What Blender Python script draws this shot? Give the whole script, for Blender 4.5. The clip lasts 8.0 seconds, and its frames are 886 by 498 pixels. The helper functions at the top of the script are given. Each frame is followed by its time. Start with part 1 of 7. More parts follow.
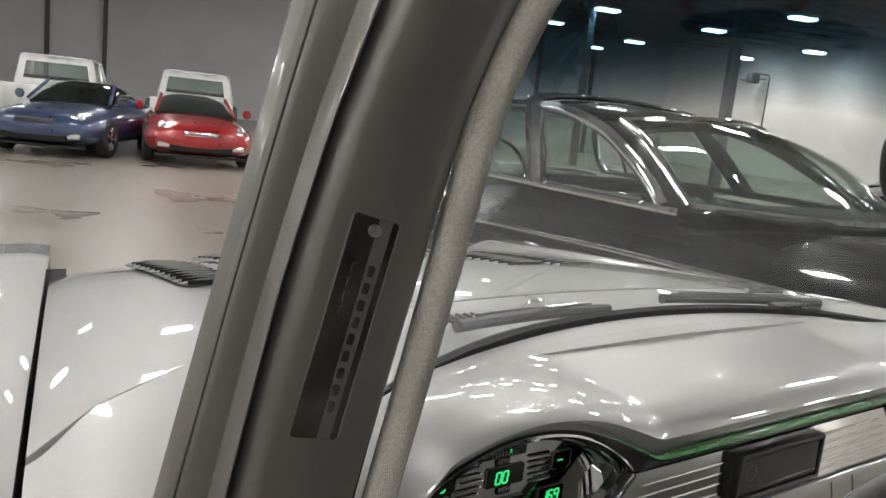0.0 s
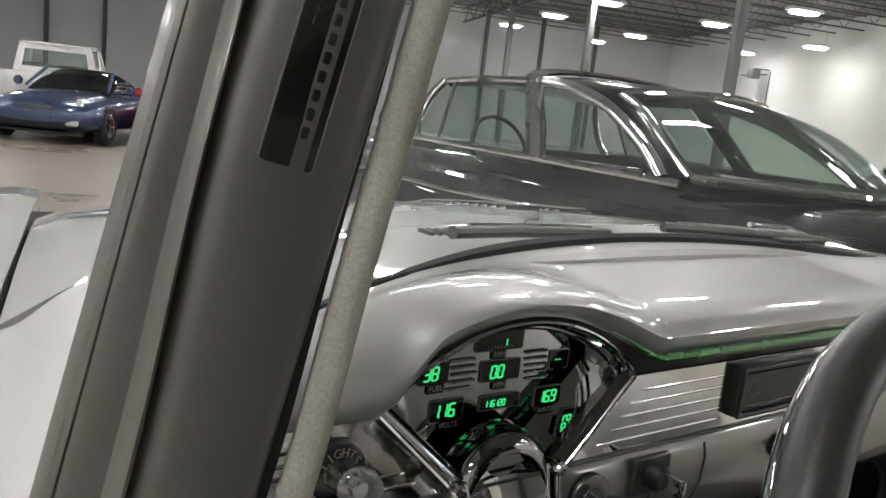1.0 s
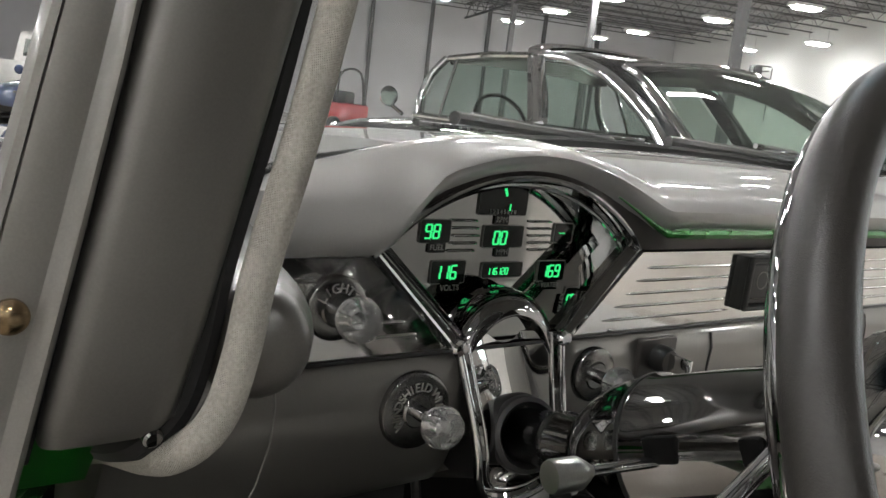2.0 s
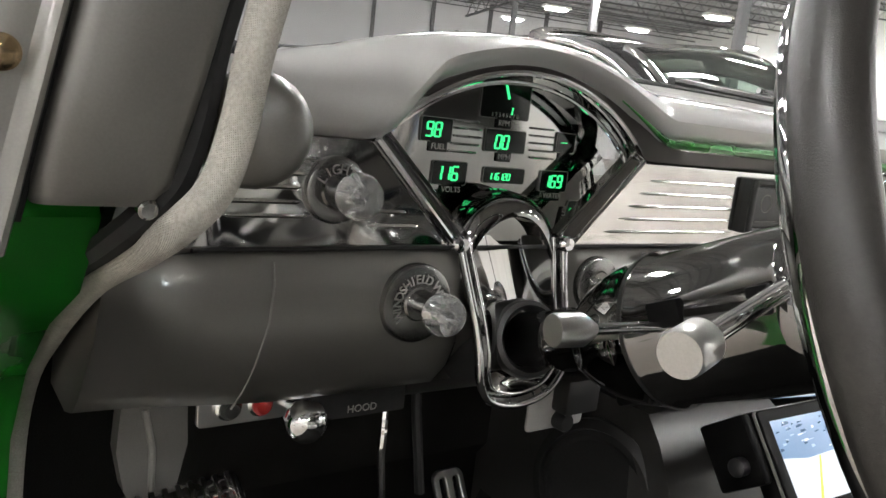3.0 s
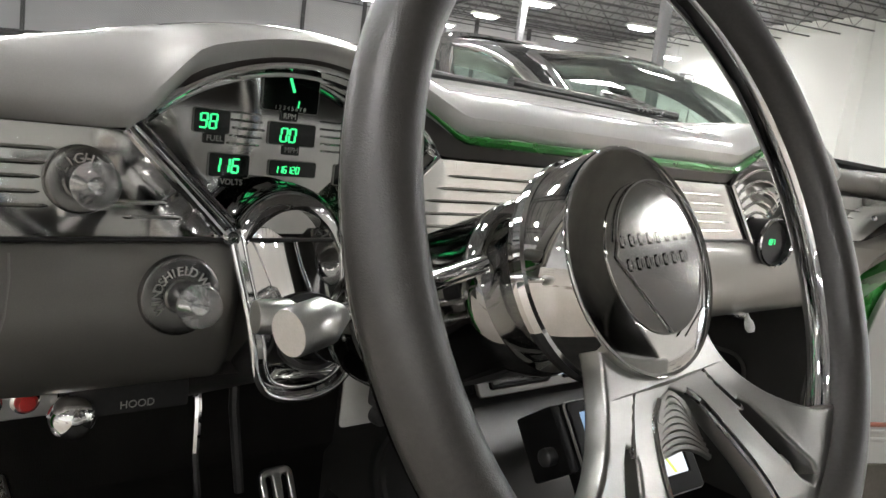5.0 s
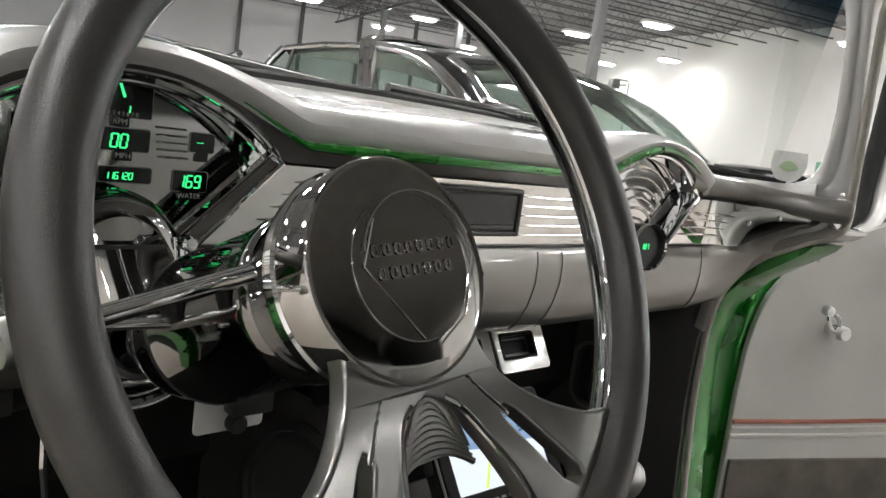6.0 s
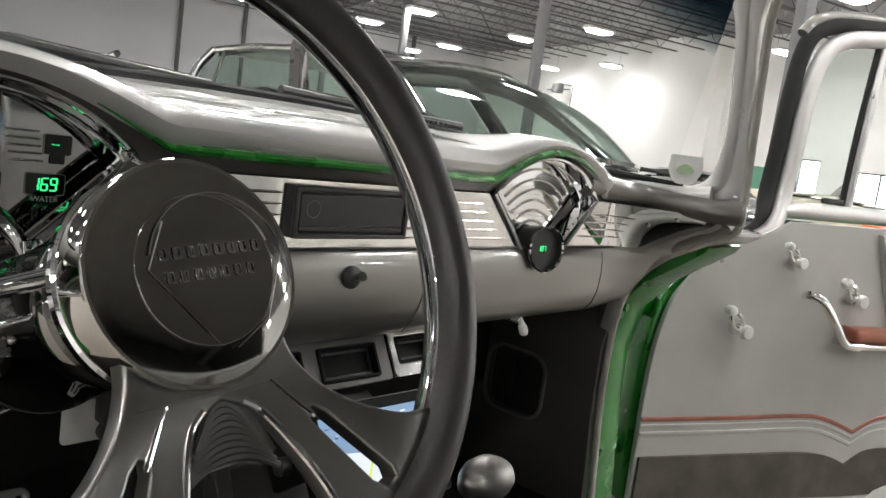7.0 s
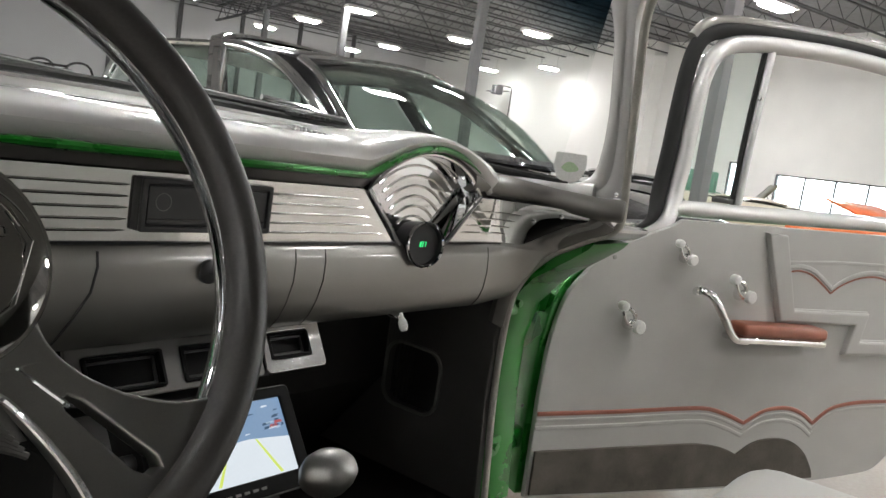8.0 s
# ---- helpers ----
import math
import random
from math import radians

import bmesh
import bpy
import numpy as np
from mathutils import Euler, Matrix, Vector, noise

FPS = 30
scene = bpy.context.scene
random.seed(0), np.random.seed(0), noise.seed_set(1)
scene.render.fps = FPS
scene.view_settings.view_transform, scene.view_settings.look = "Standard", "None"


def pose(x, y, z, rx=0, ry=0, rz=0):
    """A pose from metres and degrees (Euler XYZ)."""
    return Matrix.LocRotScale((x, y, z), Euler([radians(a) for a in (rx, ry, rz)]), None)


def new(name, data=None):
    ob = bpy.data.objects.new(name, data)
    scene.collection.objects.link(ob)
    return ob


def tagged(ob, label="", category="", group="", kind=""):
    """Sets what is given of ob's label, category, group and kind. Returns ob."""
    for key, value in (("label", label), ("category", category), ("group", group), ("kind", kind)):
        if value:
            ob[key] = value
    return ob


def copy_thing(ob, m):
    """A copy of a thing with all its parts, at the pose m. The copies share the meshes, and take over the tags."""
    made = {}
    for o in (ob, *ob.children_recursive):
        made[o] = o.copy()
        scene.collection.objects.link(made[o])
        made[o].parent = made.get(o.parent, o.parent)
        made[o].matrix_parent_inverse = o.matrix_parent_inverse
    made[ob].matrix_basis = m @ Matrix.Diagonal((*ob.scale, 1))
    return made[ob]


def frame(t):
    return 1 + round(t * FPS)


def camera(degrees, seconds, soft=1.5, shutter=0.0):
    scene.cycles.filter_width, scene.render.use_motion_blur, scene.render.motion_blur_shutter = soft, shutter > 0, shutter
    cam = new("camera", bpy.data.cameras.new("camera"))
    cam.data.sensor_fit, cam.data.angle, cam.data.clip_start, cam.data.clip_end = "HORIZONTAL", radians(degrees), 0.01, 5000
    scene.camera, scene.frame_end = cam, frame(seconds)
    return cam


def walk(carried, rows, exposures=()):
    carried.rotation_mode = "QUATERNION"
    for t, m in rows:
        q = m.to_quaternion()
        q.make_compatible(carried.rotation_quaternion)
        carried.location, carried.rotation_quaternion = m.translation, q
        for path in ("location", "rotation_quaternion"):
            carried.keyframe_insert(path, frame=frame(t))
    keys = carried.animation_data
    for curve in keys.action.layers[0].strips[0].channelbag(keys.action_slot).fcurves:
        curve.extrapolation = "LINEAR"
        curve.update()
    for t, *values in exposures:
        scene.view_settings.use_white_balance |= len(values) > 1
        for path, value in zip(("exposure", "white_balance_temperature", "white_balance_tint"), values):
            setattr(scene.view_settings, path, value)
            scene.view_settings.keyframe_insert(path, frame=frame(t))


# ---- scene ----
cam = camera(58.9, 8.0)
METRES, EYE, TILT, LEAN, TURN = 0.72, 1.3, -9.5, -6.0, -35.5
ROWS = [
    (0.0, 0.0, 0.0, 0.0, 0.0, 0.0, -0.0),
    (0.5, 0.0001, 0.0175, -0.0616, 0.01, -0.15, -0.15),
    (1.0, 0.007, 0.0388, -0.14, -0.05, -0.32, -0.34),
    (1.5, 0.0067, 0.0512, -0.2222, -0.07, -0.34, -0.39),
    (2.0, 0.0072, 0.0612, -0.3071, 0.01, -0.45, -0.53),
    (3.5, 0.0177, 0.0655, -0.4421, 0.04, -0.5, -0.61),
    (4.0, 0.0569, 0.0656, -0.4429, -0.51, -0.53, -0.52),
    (4.5, 0.1222, 0.0643, -0.4398, -2.58, -0.28, -0.49),
    (6.0, 0.3138, 0.0374, -0.4304, -9.08, 0.14, -0.38),
    (6.5, 0.3776, 0.0259, -0.4295, -11.2, 0.28, -0.17),
    (7.0, 0.419, 0.0161, -0.4305, -12.87, 0.38, -0.05),
    (7.5, 0.4853, -0.0022, -0.4295, -14.84, 0.56, 0.18),
    (8.0, 0.551, -0.0197, -0.4413, -17.11, 0.42, 0.03),
]
walk(cam, [(t, pose(0, 0, EYE, TILT, LEAN, TURN) @ pose(METRES * x, METRES * y, METRES * z, 90 + pitch, roll, yaw)) for t, x, y, z, yaw, pitch, roll in ROWS],
     [(0.0, -0.44), (1.5, -0.36), (2.2, -0.12), (3.3, 0.52), (4.7, 0.49), (6.0, 0.25), (7.0, 0.18), (8.0, -0.05)])

# ---- world and light ----
world = bpy.data.worlds.new("world")
scene.world = world
world.use_nodes = True
world.node_tree.nodes["Background"].inputs[0].default_value = (0.75, 0.85, 1.0, 1)
world.node_tree.nodes["Background"].inputs[1].default_value = 0.3
LAMP_GLOW, DAY_GLOW, LED_GLOW = 125.0, 9.0, 1.0


# ---- materials ----
def mat(name, color, rough=0.5, metal=0.0, coat=0.0, grain=0.08, grain_size=300.0, stain=0.1, stain_size=6.0,
        bump=0.0, bump_size=400.0, spec=0.5, emit=None, glow=0.0, rough_var=0.1, coat_rough=0.04):
    """A surface with fine grain, broad stains, uneven gloss and an optional relief."""
    m = bpy.data.materials.new(name)
    m.use_nodes = True
    nt = m.node_tree
    b = nt.nodes["Principled BSDF"]
    b.inputs["Roughness"].default_value = rough
    b.inputs["Metallic"].default_value = metal
    b.inputs["Coat Weight"].default_value = coat
    b.inputs["Coat Roughness"].default_value = coat_rough
    b.inputs["Specular IOR Level"].default_value = spec
    if emit:
        b.inputs["Emission Color"].default_value = (*emit, 1)
        b.inputs["Emission Strength"].default_value = glow
    co = nt.nodes.new("ShaderNodeTexCoord")

    def noise_tex(scale, detail):
        n = nt.nodes.new("ShaderNodeTexNoise")
        n.inputs["Scale"].default_value, n.inputs["Detail"].default_value = scale, detail
        nt.links.new(co.outputs["Object"], n.inputs["Vector"])
        return n

    fine, broad = noise_tex(grain_size, 3), noise_tex(stain_size, 6)

    def scaled(src, lo, hi):
        r = nt.nodes.new("ShaderNodeMapRange")
        r.inputs["From Min"].default_value, r.inputs["From Max"].default_value = 0.3, 0.7
        r.inputs["To Min"].default_value, r.inputs["To Max"].default_value = lo, hi
        nt.links.new(src, r.inputs["Value"])
        return r.outputs[0]

    mul = nt.nodes.new("ShaderNodeMath")
    mul.operation = "MULTIPLY"
    nt.links.new(scaled(fine.outputs["Fac"], 1 - grain, 1 + grain), mul.inputs[0])
    nt.links.new(scaled(broad.outputs["Fac"], 1 - stain, 1 + stain), mul.inputs[1])
    mix = nt.nodes.new("ShaderNodeVectorMath")
    mix.operation = "SCALE"
    mix.inputs[0].default_value = color
    nt.links.new(mul.outputs[0], mix.inputs["Scale"])
    nt.links.new(mix.outputs[0], b.inputs["Base Color"])
    nt.links.new(scaled(broad.outputs["Fac"], rough * (1 - rough_var), min(1, rough * (1 + rough_var))), b.inputs["Roughness"])
    if bump:
        bn = nt.nodes.new("ShaderNodeBump")
        bn.inputs["Strength"].default_value = min(1, bump)
        bn.inputs["Distance"].default_value = 0.0006 if bump_size > 100 else 0.004
        nt.links.new(noise_tex(bump_size, 4).outputs["Fac"], bn.inputs["Height"])
        nt.links.new(bn.outputs[0], b.inputs["Normal"])
    return m


def weave(name, color, scale=900.0):
    """Woven cloth: two crossed waves lift the threads."""
    m = mat(name, color, 0.9, grain=0.14, grain_size=700, stain=0.10, stain_size=40, spec=0.15)
    nt = m.node_tree
    co = nt.nodes.new("ShaderNodeTexCoord")
    add = nt.nodes.new("ShaderNodeMath")
    for i, axis in enumerate("XZ"):
        w = nt.nodes.new("ShaderNodeTexWave")
        w.bands_direction = axis
        w.inputs["Scale"].default_value, w.inputs["Distortion"].default_value = scale / 3, 1.5
        nt.links.new(co.outputs["Object"], w.inputs["Vector"])
        nt.links.new(w.outputs["Fac"], add.inputs[i])
    bn = nt.nodes.new("ShaderNodeBump")
    bn.inputs["Strength"].default_value, bn.inputs["Distance"].default_value = 0.6, 0.0004
    nt.links.new(add.outputs[0], bn.inputs["Height"])
    nt.links.new(bn.outputs[0], nt.nodes["Principled BSDF"].inputs["Normal"])
    return m


def glass(name, tint=(0.93, 0.95, 0.94), gloss=0.03, band=None):
    """A thin pane: clear, tinted, mirroring more at a slant; band: (low z, high z, colour) of a shade strip."""
    m = bpy.data.materials.new(name)
    m.use_nodes = True
    nt = m.node_tree
    nt.nodes.remove(nt.nodes["Principled BSDF"])
    out = nt.nodes["Material Output"]
    tr, gl, mx = nt.nodes.new("ShaderNodeBsdfTransparent"), nt.nodes.new("ShaderNodeBsdfGlossy"), nt.nodes.new("ShaderNodeMixShader")
    tr.inputs[0].default_value = (*tint, 1)
    gl.inputs["Roughness"].default_value = 0.01
    fr, pw, ml = nt.nodes.new("ShaderNodeLayerWeight"), nt.nodes.new("ShaderNodeMath"), nt.nodes.new("ShaderNodeMath")
    fr.inputs["Blend"].default_value = 0.5
    pw.operation, ml.operation = "POWER", "MULTIPLY_ADD"
    pw.inputs[1].default_value = 4.0
    ml.inputs[1].default_value, ml.inputs[2].default_value = 0.55, gloss
    nt.links.new(fr.outputs["Facing"], pw.inputs[0])
    nt.links.new(pw.outputs[0], ml.inputs[0])
    nt.links.new(ml.outputs[0], mx.inputs[0])
    nt.links.new(tr.outputs[0], mx.inputs[1])
    nt.links.new(gl.outputs[0], mx.inputs[2])
    nt.links.new(mx.outputs[0], out.inputs[0])
    if band:
        co, sep, rng, mc, off, sq, lift = (nt.nodes.new("ShaderNode" + k) for k in ("NewGeometry", "SeparateXYZ", "MapRange", "MixRGB", "Math", "Math", "Math"))
        nt.links.new(co.outputs["Position"], sep.inputs[0])
        off.operation, sq.operation, lift.operation = "SUBTRACT", "MULTIPLY", "MULTIPLY_ADD"
        off.inputs[1].default_value, lift.inputs[1].default_value = 0.885, 0.26      # the strip dips towards the posts
        nt.links.new(sep.outputs["X"], off.inputs[0])
        nt.links.new(off.outputs[0], sq.inputs[0])
        nt.links.new(off.outputs[0], sq.inputs[1])
        nt.links.new(sq.outputs[0], lift.inputs[0])
        nt.links.new(sep.outputs["Z"], lift.inputs[2])
        nt.links.new(lift.outputs[0], rng.inputs["Value"])
        rng.inputs["From Min"].default_value, rng.inputs["From Max"].default_value = band[0], band[1]
        mc.inputs[1].default_value, mc.inputs[2].default_value = (*tint, 1), (*band[2], 1)
        nt.links.new(rng.outputs[0], mc.inputs[0])
        nt.links.new(mc.outputs[0], tr.inputs[0])
    return m


SILVER = mat("silver_paint", (0.53, 0.525, 0.515), 0.47, 0.6, 1.0, 0.05, 1500, 0.03, 4, coat_rough=0.02)
SILVER.node_tree.nodes["Principled BSDF"].inputs["Coat IOR"].default_value = 1.7      # a thick polished clear coat
TAUPE = mat("taupe_metallic_paint", (0.205, 0.199, 0.184), 0.37, 0.75, 1.0, 0.06, 1500, 0.04, 5, coat_rough=0.06)
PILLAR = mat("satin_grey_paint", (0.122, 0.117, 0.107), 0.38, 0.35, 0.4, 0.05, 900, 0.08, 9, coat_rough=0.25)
BROW = mat("dark_bronze_paint", (0.070, 0.065, 0.061), 0.4, 0.4, 0.7, 0.05, 1200, 0.05, 8, coat_rough=0.1)
GREEN = mat("candy_green_paint", (0.008, 0.165, 0.012), 0.28, 0.35, 1.0, 0.06, 1200, 0.15, 8)
CHROME = mat("chrome", (0.86, 0.87, 0.88), 0.04, 1.0, grain=0.01, stain=0.02, rough_var=0.5)
ALUM = mat("polished_aluminium", (0.80, 0.80, 0.79), 0.14, 1.0, grain=0.03, grain_size=900, stain=0.04, stain_size=30, rough_var=0.4)
POLISH = mat("mirror_aluminium", (0.80, 0.80, 0.79), 0.06, 1.0, grain=0.03, grain_size=900, stain=0.04, stain_size=30, rough_var=0.5)
BILLET = mat("polished_billet", (0.60, 0.595, 0.58), 0.035, 1.0, grain=0.03, grain_size=900, stain=0.05, stain_size=30, rough_var=0.4)
STRIP = mat("gloss_grey_strip", (0.20, 0.193, 0.178), 0.33, 0.4, 0.6, 0.05, 900, 0.08, 9, coat_rough=0.08)
ROLL = mat("taupe_roll_paint", (0.165, 0.157, 0.143), 0.36, 0.4, 0.8, 0.05, 1500, 0.04, 6, coat_rough=0.08)
SMOKE = mat("smoked_chrome", (0.33, 0.33, 0.327), 0.05, 1.0, grain=0.02, stain=0.03, rough_var=0.5)
HUBFACE = mat("mirror_hub_face", (0.40, 0.396, 0.384), 0.07, 1.0, grain=0.03, grain_size=900, stain=0.03, stain_size=20, rough_var=0.2)
SPOKE = mat("satin_billet", (0.31, 0.307, 0.297), 0.32, 1.0, grain=0.03, grain_size=900, stain=0.02, stain_size=12, rough_var=0.05)
# on the vent face this is taupe darkened, under-dash shade put into the colour
DIMGREY = mat("dimmed_grey_paint", (0.13, 0.127, 0.118), 0.5, 0.1, grain=0.06, grain_size=700, stain=0.08, stain_size=30)
BAREPLATE = mat("bare_aluminium_sheet", (0.62, 0.62, 0.60), 0.42, 0.35, grain=0.05, grain_size=900, stain=0.08, stain_size=30)
SATIN = mat("satin_aluminium", (0.62, 0.62, 0.61), 0.3, 1.0, grain=0.05, grain_size=900, stain=0.06, stain_size=30)
CLUSTERFACE = mat("brushed_gauge_panel", (0.54, 0.54, 0.53), 0.06, 1.0, grain=0.05, grain_size=1200, stain=0.05, stain_size=40)
CLOTH = weave("grey_welt_cloth", (0.42, 0.405, 0.36), 1600.0)
VINYL = mat("pale_grey_vinyl", (0.345, 0.34, 0.32), 0.55, grain=0.04, grain_size=900, stain=0.05, stain_size=8, bump=0.35, bump_size=900)
TAN = mat("tan_leather", (0.22, 0.070, 0.040), 0.38, grain=0.15, grain_size=500, stain=0.12, stain_size=25, bump=0.4, bump_size=700)
CARPET = mat("grey_carpet", (0.085, 0.077, 0.066), 0.95, grain=0.35, grain_size=900, stain=0.25, stain_size=14, bump=1.0, bump_size=600, spec=0.1)
DARK = mat("black_carpet", (0.015, 0.0145, 0.0135), 0.95, grain=0.3, grain_size=800, stain=0.2, stain_size=12, bump=1.0, bump_size=600, spec=0.1)
KICK = mat("charcoal_trim_board", (0.062, 0.060, 0.056), 0.7, grain=0.1, grain_size=700, stain=0.12, stain_size=9, bump=0.3)
BLACK = mat("black_plastic", (0.018, 0.018, 0.018), 0.38, grain=0.1, grain_size=700, stain=0.1, stain_size=30, bump=0.2, bump_size=900)
GLOSSBLACK = mat("gloss_black_bezel", (0.008, 0.008, 0.008), 0.06, grain=0.02, stain=0.05)
MATTBLACK = mat("matt_black_plastic", (0.006, 0.006, 0.006), 0.42, spec=0.06, grain=0.1, grain_size=700, stain=0.1, stain_size=30)
CONSOLE = mat("charcoal_moulded_panel", (0.034, 0.033, 0.031), 0.34, 0.0, 0.15, grain=0.1, grain_size=500, stain=0.15, stain_size=12, bump=0.15, bump_size=500, coat_rough=0.3)
KNOBMETAL = mat("worn_satin_knob", (0.36, 0.355, 0.34), 0.42, 1.0, grain=0.06, grain_size=700, stain=0.15, stain_size=40)
RUBBER = mat("black_rubber", (0.016, 0.016, 0.016), 0.75, spec=0.25, grain=0.1, stain=0.2, stain_size=30)
LEATHER = mat("charcoal_leather", (0.031, 0.029, 0.027), 0.35, grain=0.15, grain_size=500, stain=0.1, stain_size=20, bump=0.3, bump_size=1400)
SEAL = mat("grey_seal", (0.24, 0.235, 0.22), 0.5, 0.1, 0.2, 0.05, 800, 0.12, 15)
BRONZE = mat("aged_bronze", (0.34, 0.25, 0.15), 0.25, 1.0, stain=0.3, stain_size=120)
RED = mat("red_button", (0.35, 0.01, 0.01), 0.3)
LED = mat("green_led", (0.0, 0.1, 0.02), 0.4, emit=(0.05, 1.0, 0.28), glow=LED_GLOW)
LCD = mat("gauge_window", (0.004, 0.006, 0.005), 0.08, grain=0.02, stain=0.02)
INK = mat("pale_lettering", (0.6, 0.6, 0.58), 0.5)
HEADLINER = mat("grey_headliner", (0.36, 0.354, 0.338), 0.9, grain=0.2, grain_size=600, stain=0.1, stain_size=8, bump=0.5, bump_size=700, spec=0.2)
CLEAR = mat("clear_acrylic", (0.9, 0.9, 0.9), 0.05)
CLEAR.node_tree.nodes["Principled BSDF"].inputs["Transmission Weight"].default_value = 0.9
WINDSHIELD = glass("windshield_glass", (0.97, 0.98, 0.975), 0.012, (1.350, 1.412, (0.15, 0.25, 0.31)))
DOORGLASS = glass("door_glass", (0.93, 0.965, 0.95), 0.02)
CARGLASS = glass("tinted_car_glass", (0.87, 0.93, 0.90), 0.09)
BLACKCAR = mat("black_car_paint", (0.005, 0.005, 0.006), 0.25, 0.0, 0.7, 0.02, 900, 0.05, 5, coat_rough=0.015, spec=0.05)
BLUECAR = mat("blue_grey_car_paint", (0.035, 0.055, 0.12), 0.3, 0.3, 1.0)
REDCAR = mat("red_car_paint", (0.30, 0.008, 0.012), 0.3, 0.1, 1.0)
WHITECAR = mat("white_car_paint", (0.62, 0.62, 0.60), 0.35, 0.0, 0.8)
GREENTRUCK = mat("dark_green_truck_paint", (0.015, 0.06, 0.035), 0.35, 0.0, 0.8)
ORANGE = mat("orange_car_paint", (0.65, 0.12, 0.02), 0.35, 0.0, 0.8)
TYRE = mat("tyre_rubber", (0.015, 0.015, 0.015), 0.8, bump=0.4)
HEADLAMP = mat("headlamp_glass", (0.75, 0.75, 0.72), 0.08, 0.6)
FLOOR = mat("sealed_concrete", (0.25, 0.222, 0.190), 0.32, 0.0, 0.12, 0.1, 60, 0.15, 0.55, bump=0.08, bump_size=30, rough_var=0.25)
WALLW = mat("white_wall_paint", (0.82, 0.82, 0.80), 0.8, grain=0.03, grain_size=30, stain=0.06, stain_size=0.4)
WALLG = mat("grey_wall_paint", (0.55, 0.55, 0.565), 0.8, grain=0.03, grain_size=30, stain=0.08, stain_size=0.3)
DECK = mat("steel_roof_deck", (0.25, 0.25, 0.255), 0.6, 0.2, grain=0.1, grain_size=6, stain=0.2, stain_size=0.5)
STEEL = mat("grey_steel", (0.075, 0.075, 0.078), 0.55, 0.2, grain=0.1, grain_size=20, stain=0.15, stain_size=2)
POST = mat("grey_post_paint", (0.16, 0.16, 0.165), 0.6, grain=0.05, grain_size=20, stain=0.1, stain_size=1)
LAMPMAT = mat("lamp_tube_glow", (0.9, 0.9, 0.9), 0.5, emit=(1.0, 0.985, 0.965), glow=LAMP_GLOW)
DAYMAT = mat("daylight_glow", (0.9, 0.9, 0.9), 0.5, emit=(0.86, 0.93, 1.0), glow=DAY_GLOW)
MONSKY = mat("screen_sky", (0.1, 0.1, 0.1), 0.1, emit=(0.20, 0.33, 0.52), glow=0.9)
MONROAD = mat("screen_floor", (0.1, 0.1, 0.1), 0.1, emit=(0.75, 0.82, 0.88), glow=0.95)
MONMARK = mat("screen_marks", (0.1, 0.1, 0.1), 0.1, emit=(0.7, 0.85, 0.12), glow=0.9)
MONPALE = mat("screen_blue", (0.1, 0.1, 0.1), 0.1, emit=(0.45, 0.6, 0.75), glow=0.9)
MONDARK = mat("screen_dark", (0.02, 0.02, 0.02), 0.1, emit=(0.07, 0.14, 0.24), glow=0.7)
MONRED = mat("screen_red", (0.1, 0.1, 0.1), 0.1, emit=(0.6, 0.08, 0.08), glow=0.7)
STICKER = mat("white_sticker", (0.75, 0.75, 0.73), 0.6)
PALEGREEN = mat("pale_green_print", (0.45, 0.60, 0.38), 0.6)


# ---- mesh helpers ----
def thing(name, at=(0, 0, 0), label="", category="", group="", kind=""):
    ob = new(name)
    ob.empty_display_size = 0.05
    ob.location = at
    return tagged(ob, label, category, group, kind)


def finish(name, data, material, parent, label="", smooth=True, world_space=True):
    """Links mesh data as one part; its points are in the world's metres."""
    me = data
    if isinstance(data, bmesh.types.BMesh):
        me = bpy.data.meshes.new(name)
        bmesh.ops.recalc_face_normals(data, faces=data.faces)
        data.to_mesh(me)
        data.free()
    me.materials.clear()
    me.materials.append(material)
    if smooth:
        me.shade_smooth()
        me.set_sharp_from_angle(angle=radians(38))
    ob = new(name, me)
    if parent:
        ob.parent = parent
        if world_space and not parent.parent:
            ob.matrix_parent_inverse = Matrix.Translation(-parent.location)
    return tagged(ob, label)


def part(name, bm, material, parent, label="", smooth=True):
    return finish(name, bm, material, parent, label, smooth)


def box(c, s, bevel=0.0, m=None, seg=2):
    bm = bmesh.new()
    bmesh.ops.create_cube(bm, size=1.0)
    bmesh.ops.scale(bm, vec=s, verts=bm.verts)
    if bevel:
        bmesh.ops.bevel(bm, geom=list(bm.edges), offset=bevel, segments=seg, affect="EDGES", profile=0.5)
    bmesh.ops.translate(bm, vec=c, verts=bm.verts)
    if m:
        bm.transform(m)
    return bm


def loft(rings, closed=True, cap=True, wrap=False):
    """Skin through rings of equally many points; wrap joins the last ring to the first."""
    bm = bmesh.new()
    vs = [[bm.verts.new(p) for p in r] for r in rings]
    n = len(rings[0])
    for i in range(len(vs) if wrap else len(vs) - 1):
        a, b = vs[i], vs[(i + 1) % len(vs)]
        for j in range(n if closed else n - 1):
            k = (j + 1) % n
            bm.faces.new((a[j], a[k], b[k], b[j]))
    if cap and closed and not wrap:
        bm.faces.new(vs[0])
        bm.faces.new(vs[-1][::-1])
    return bm


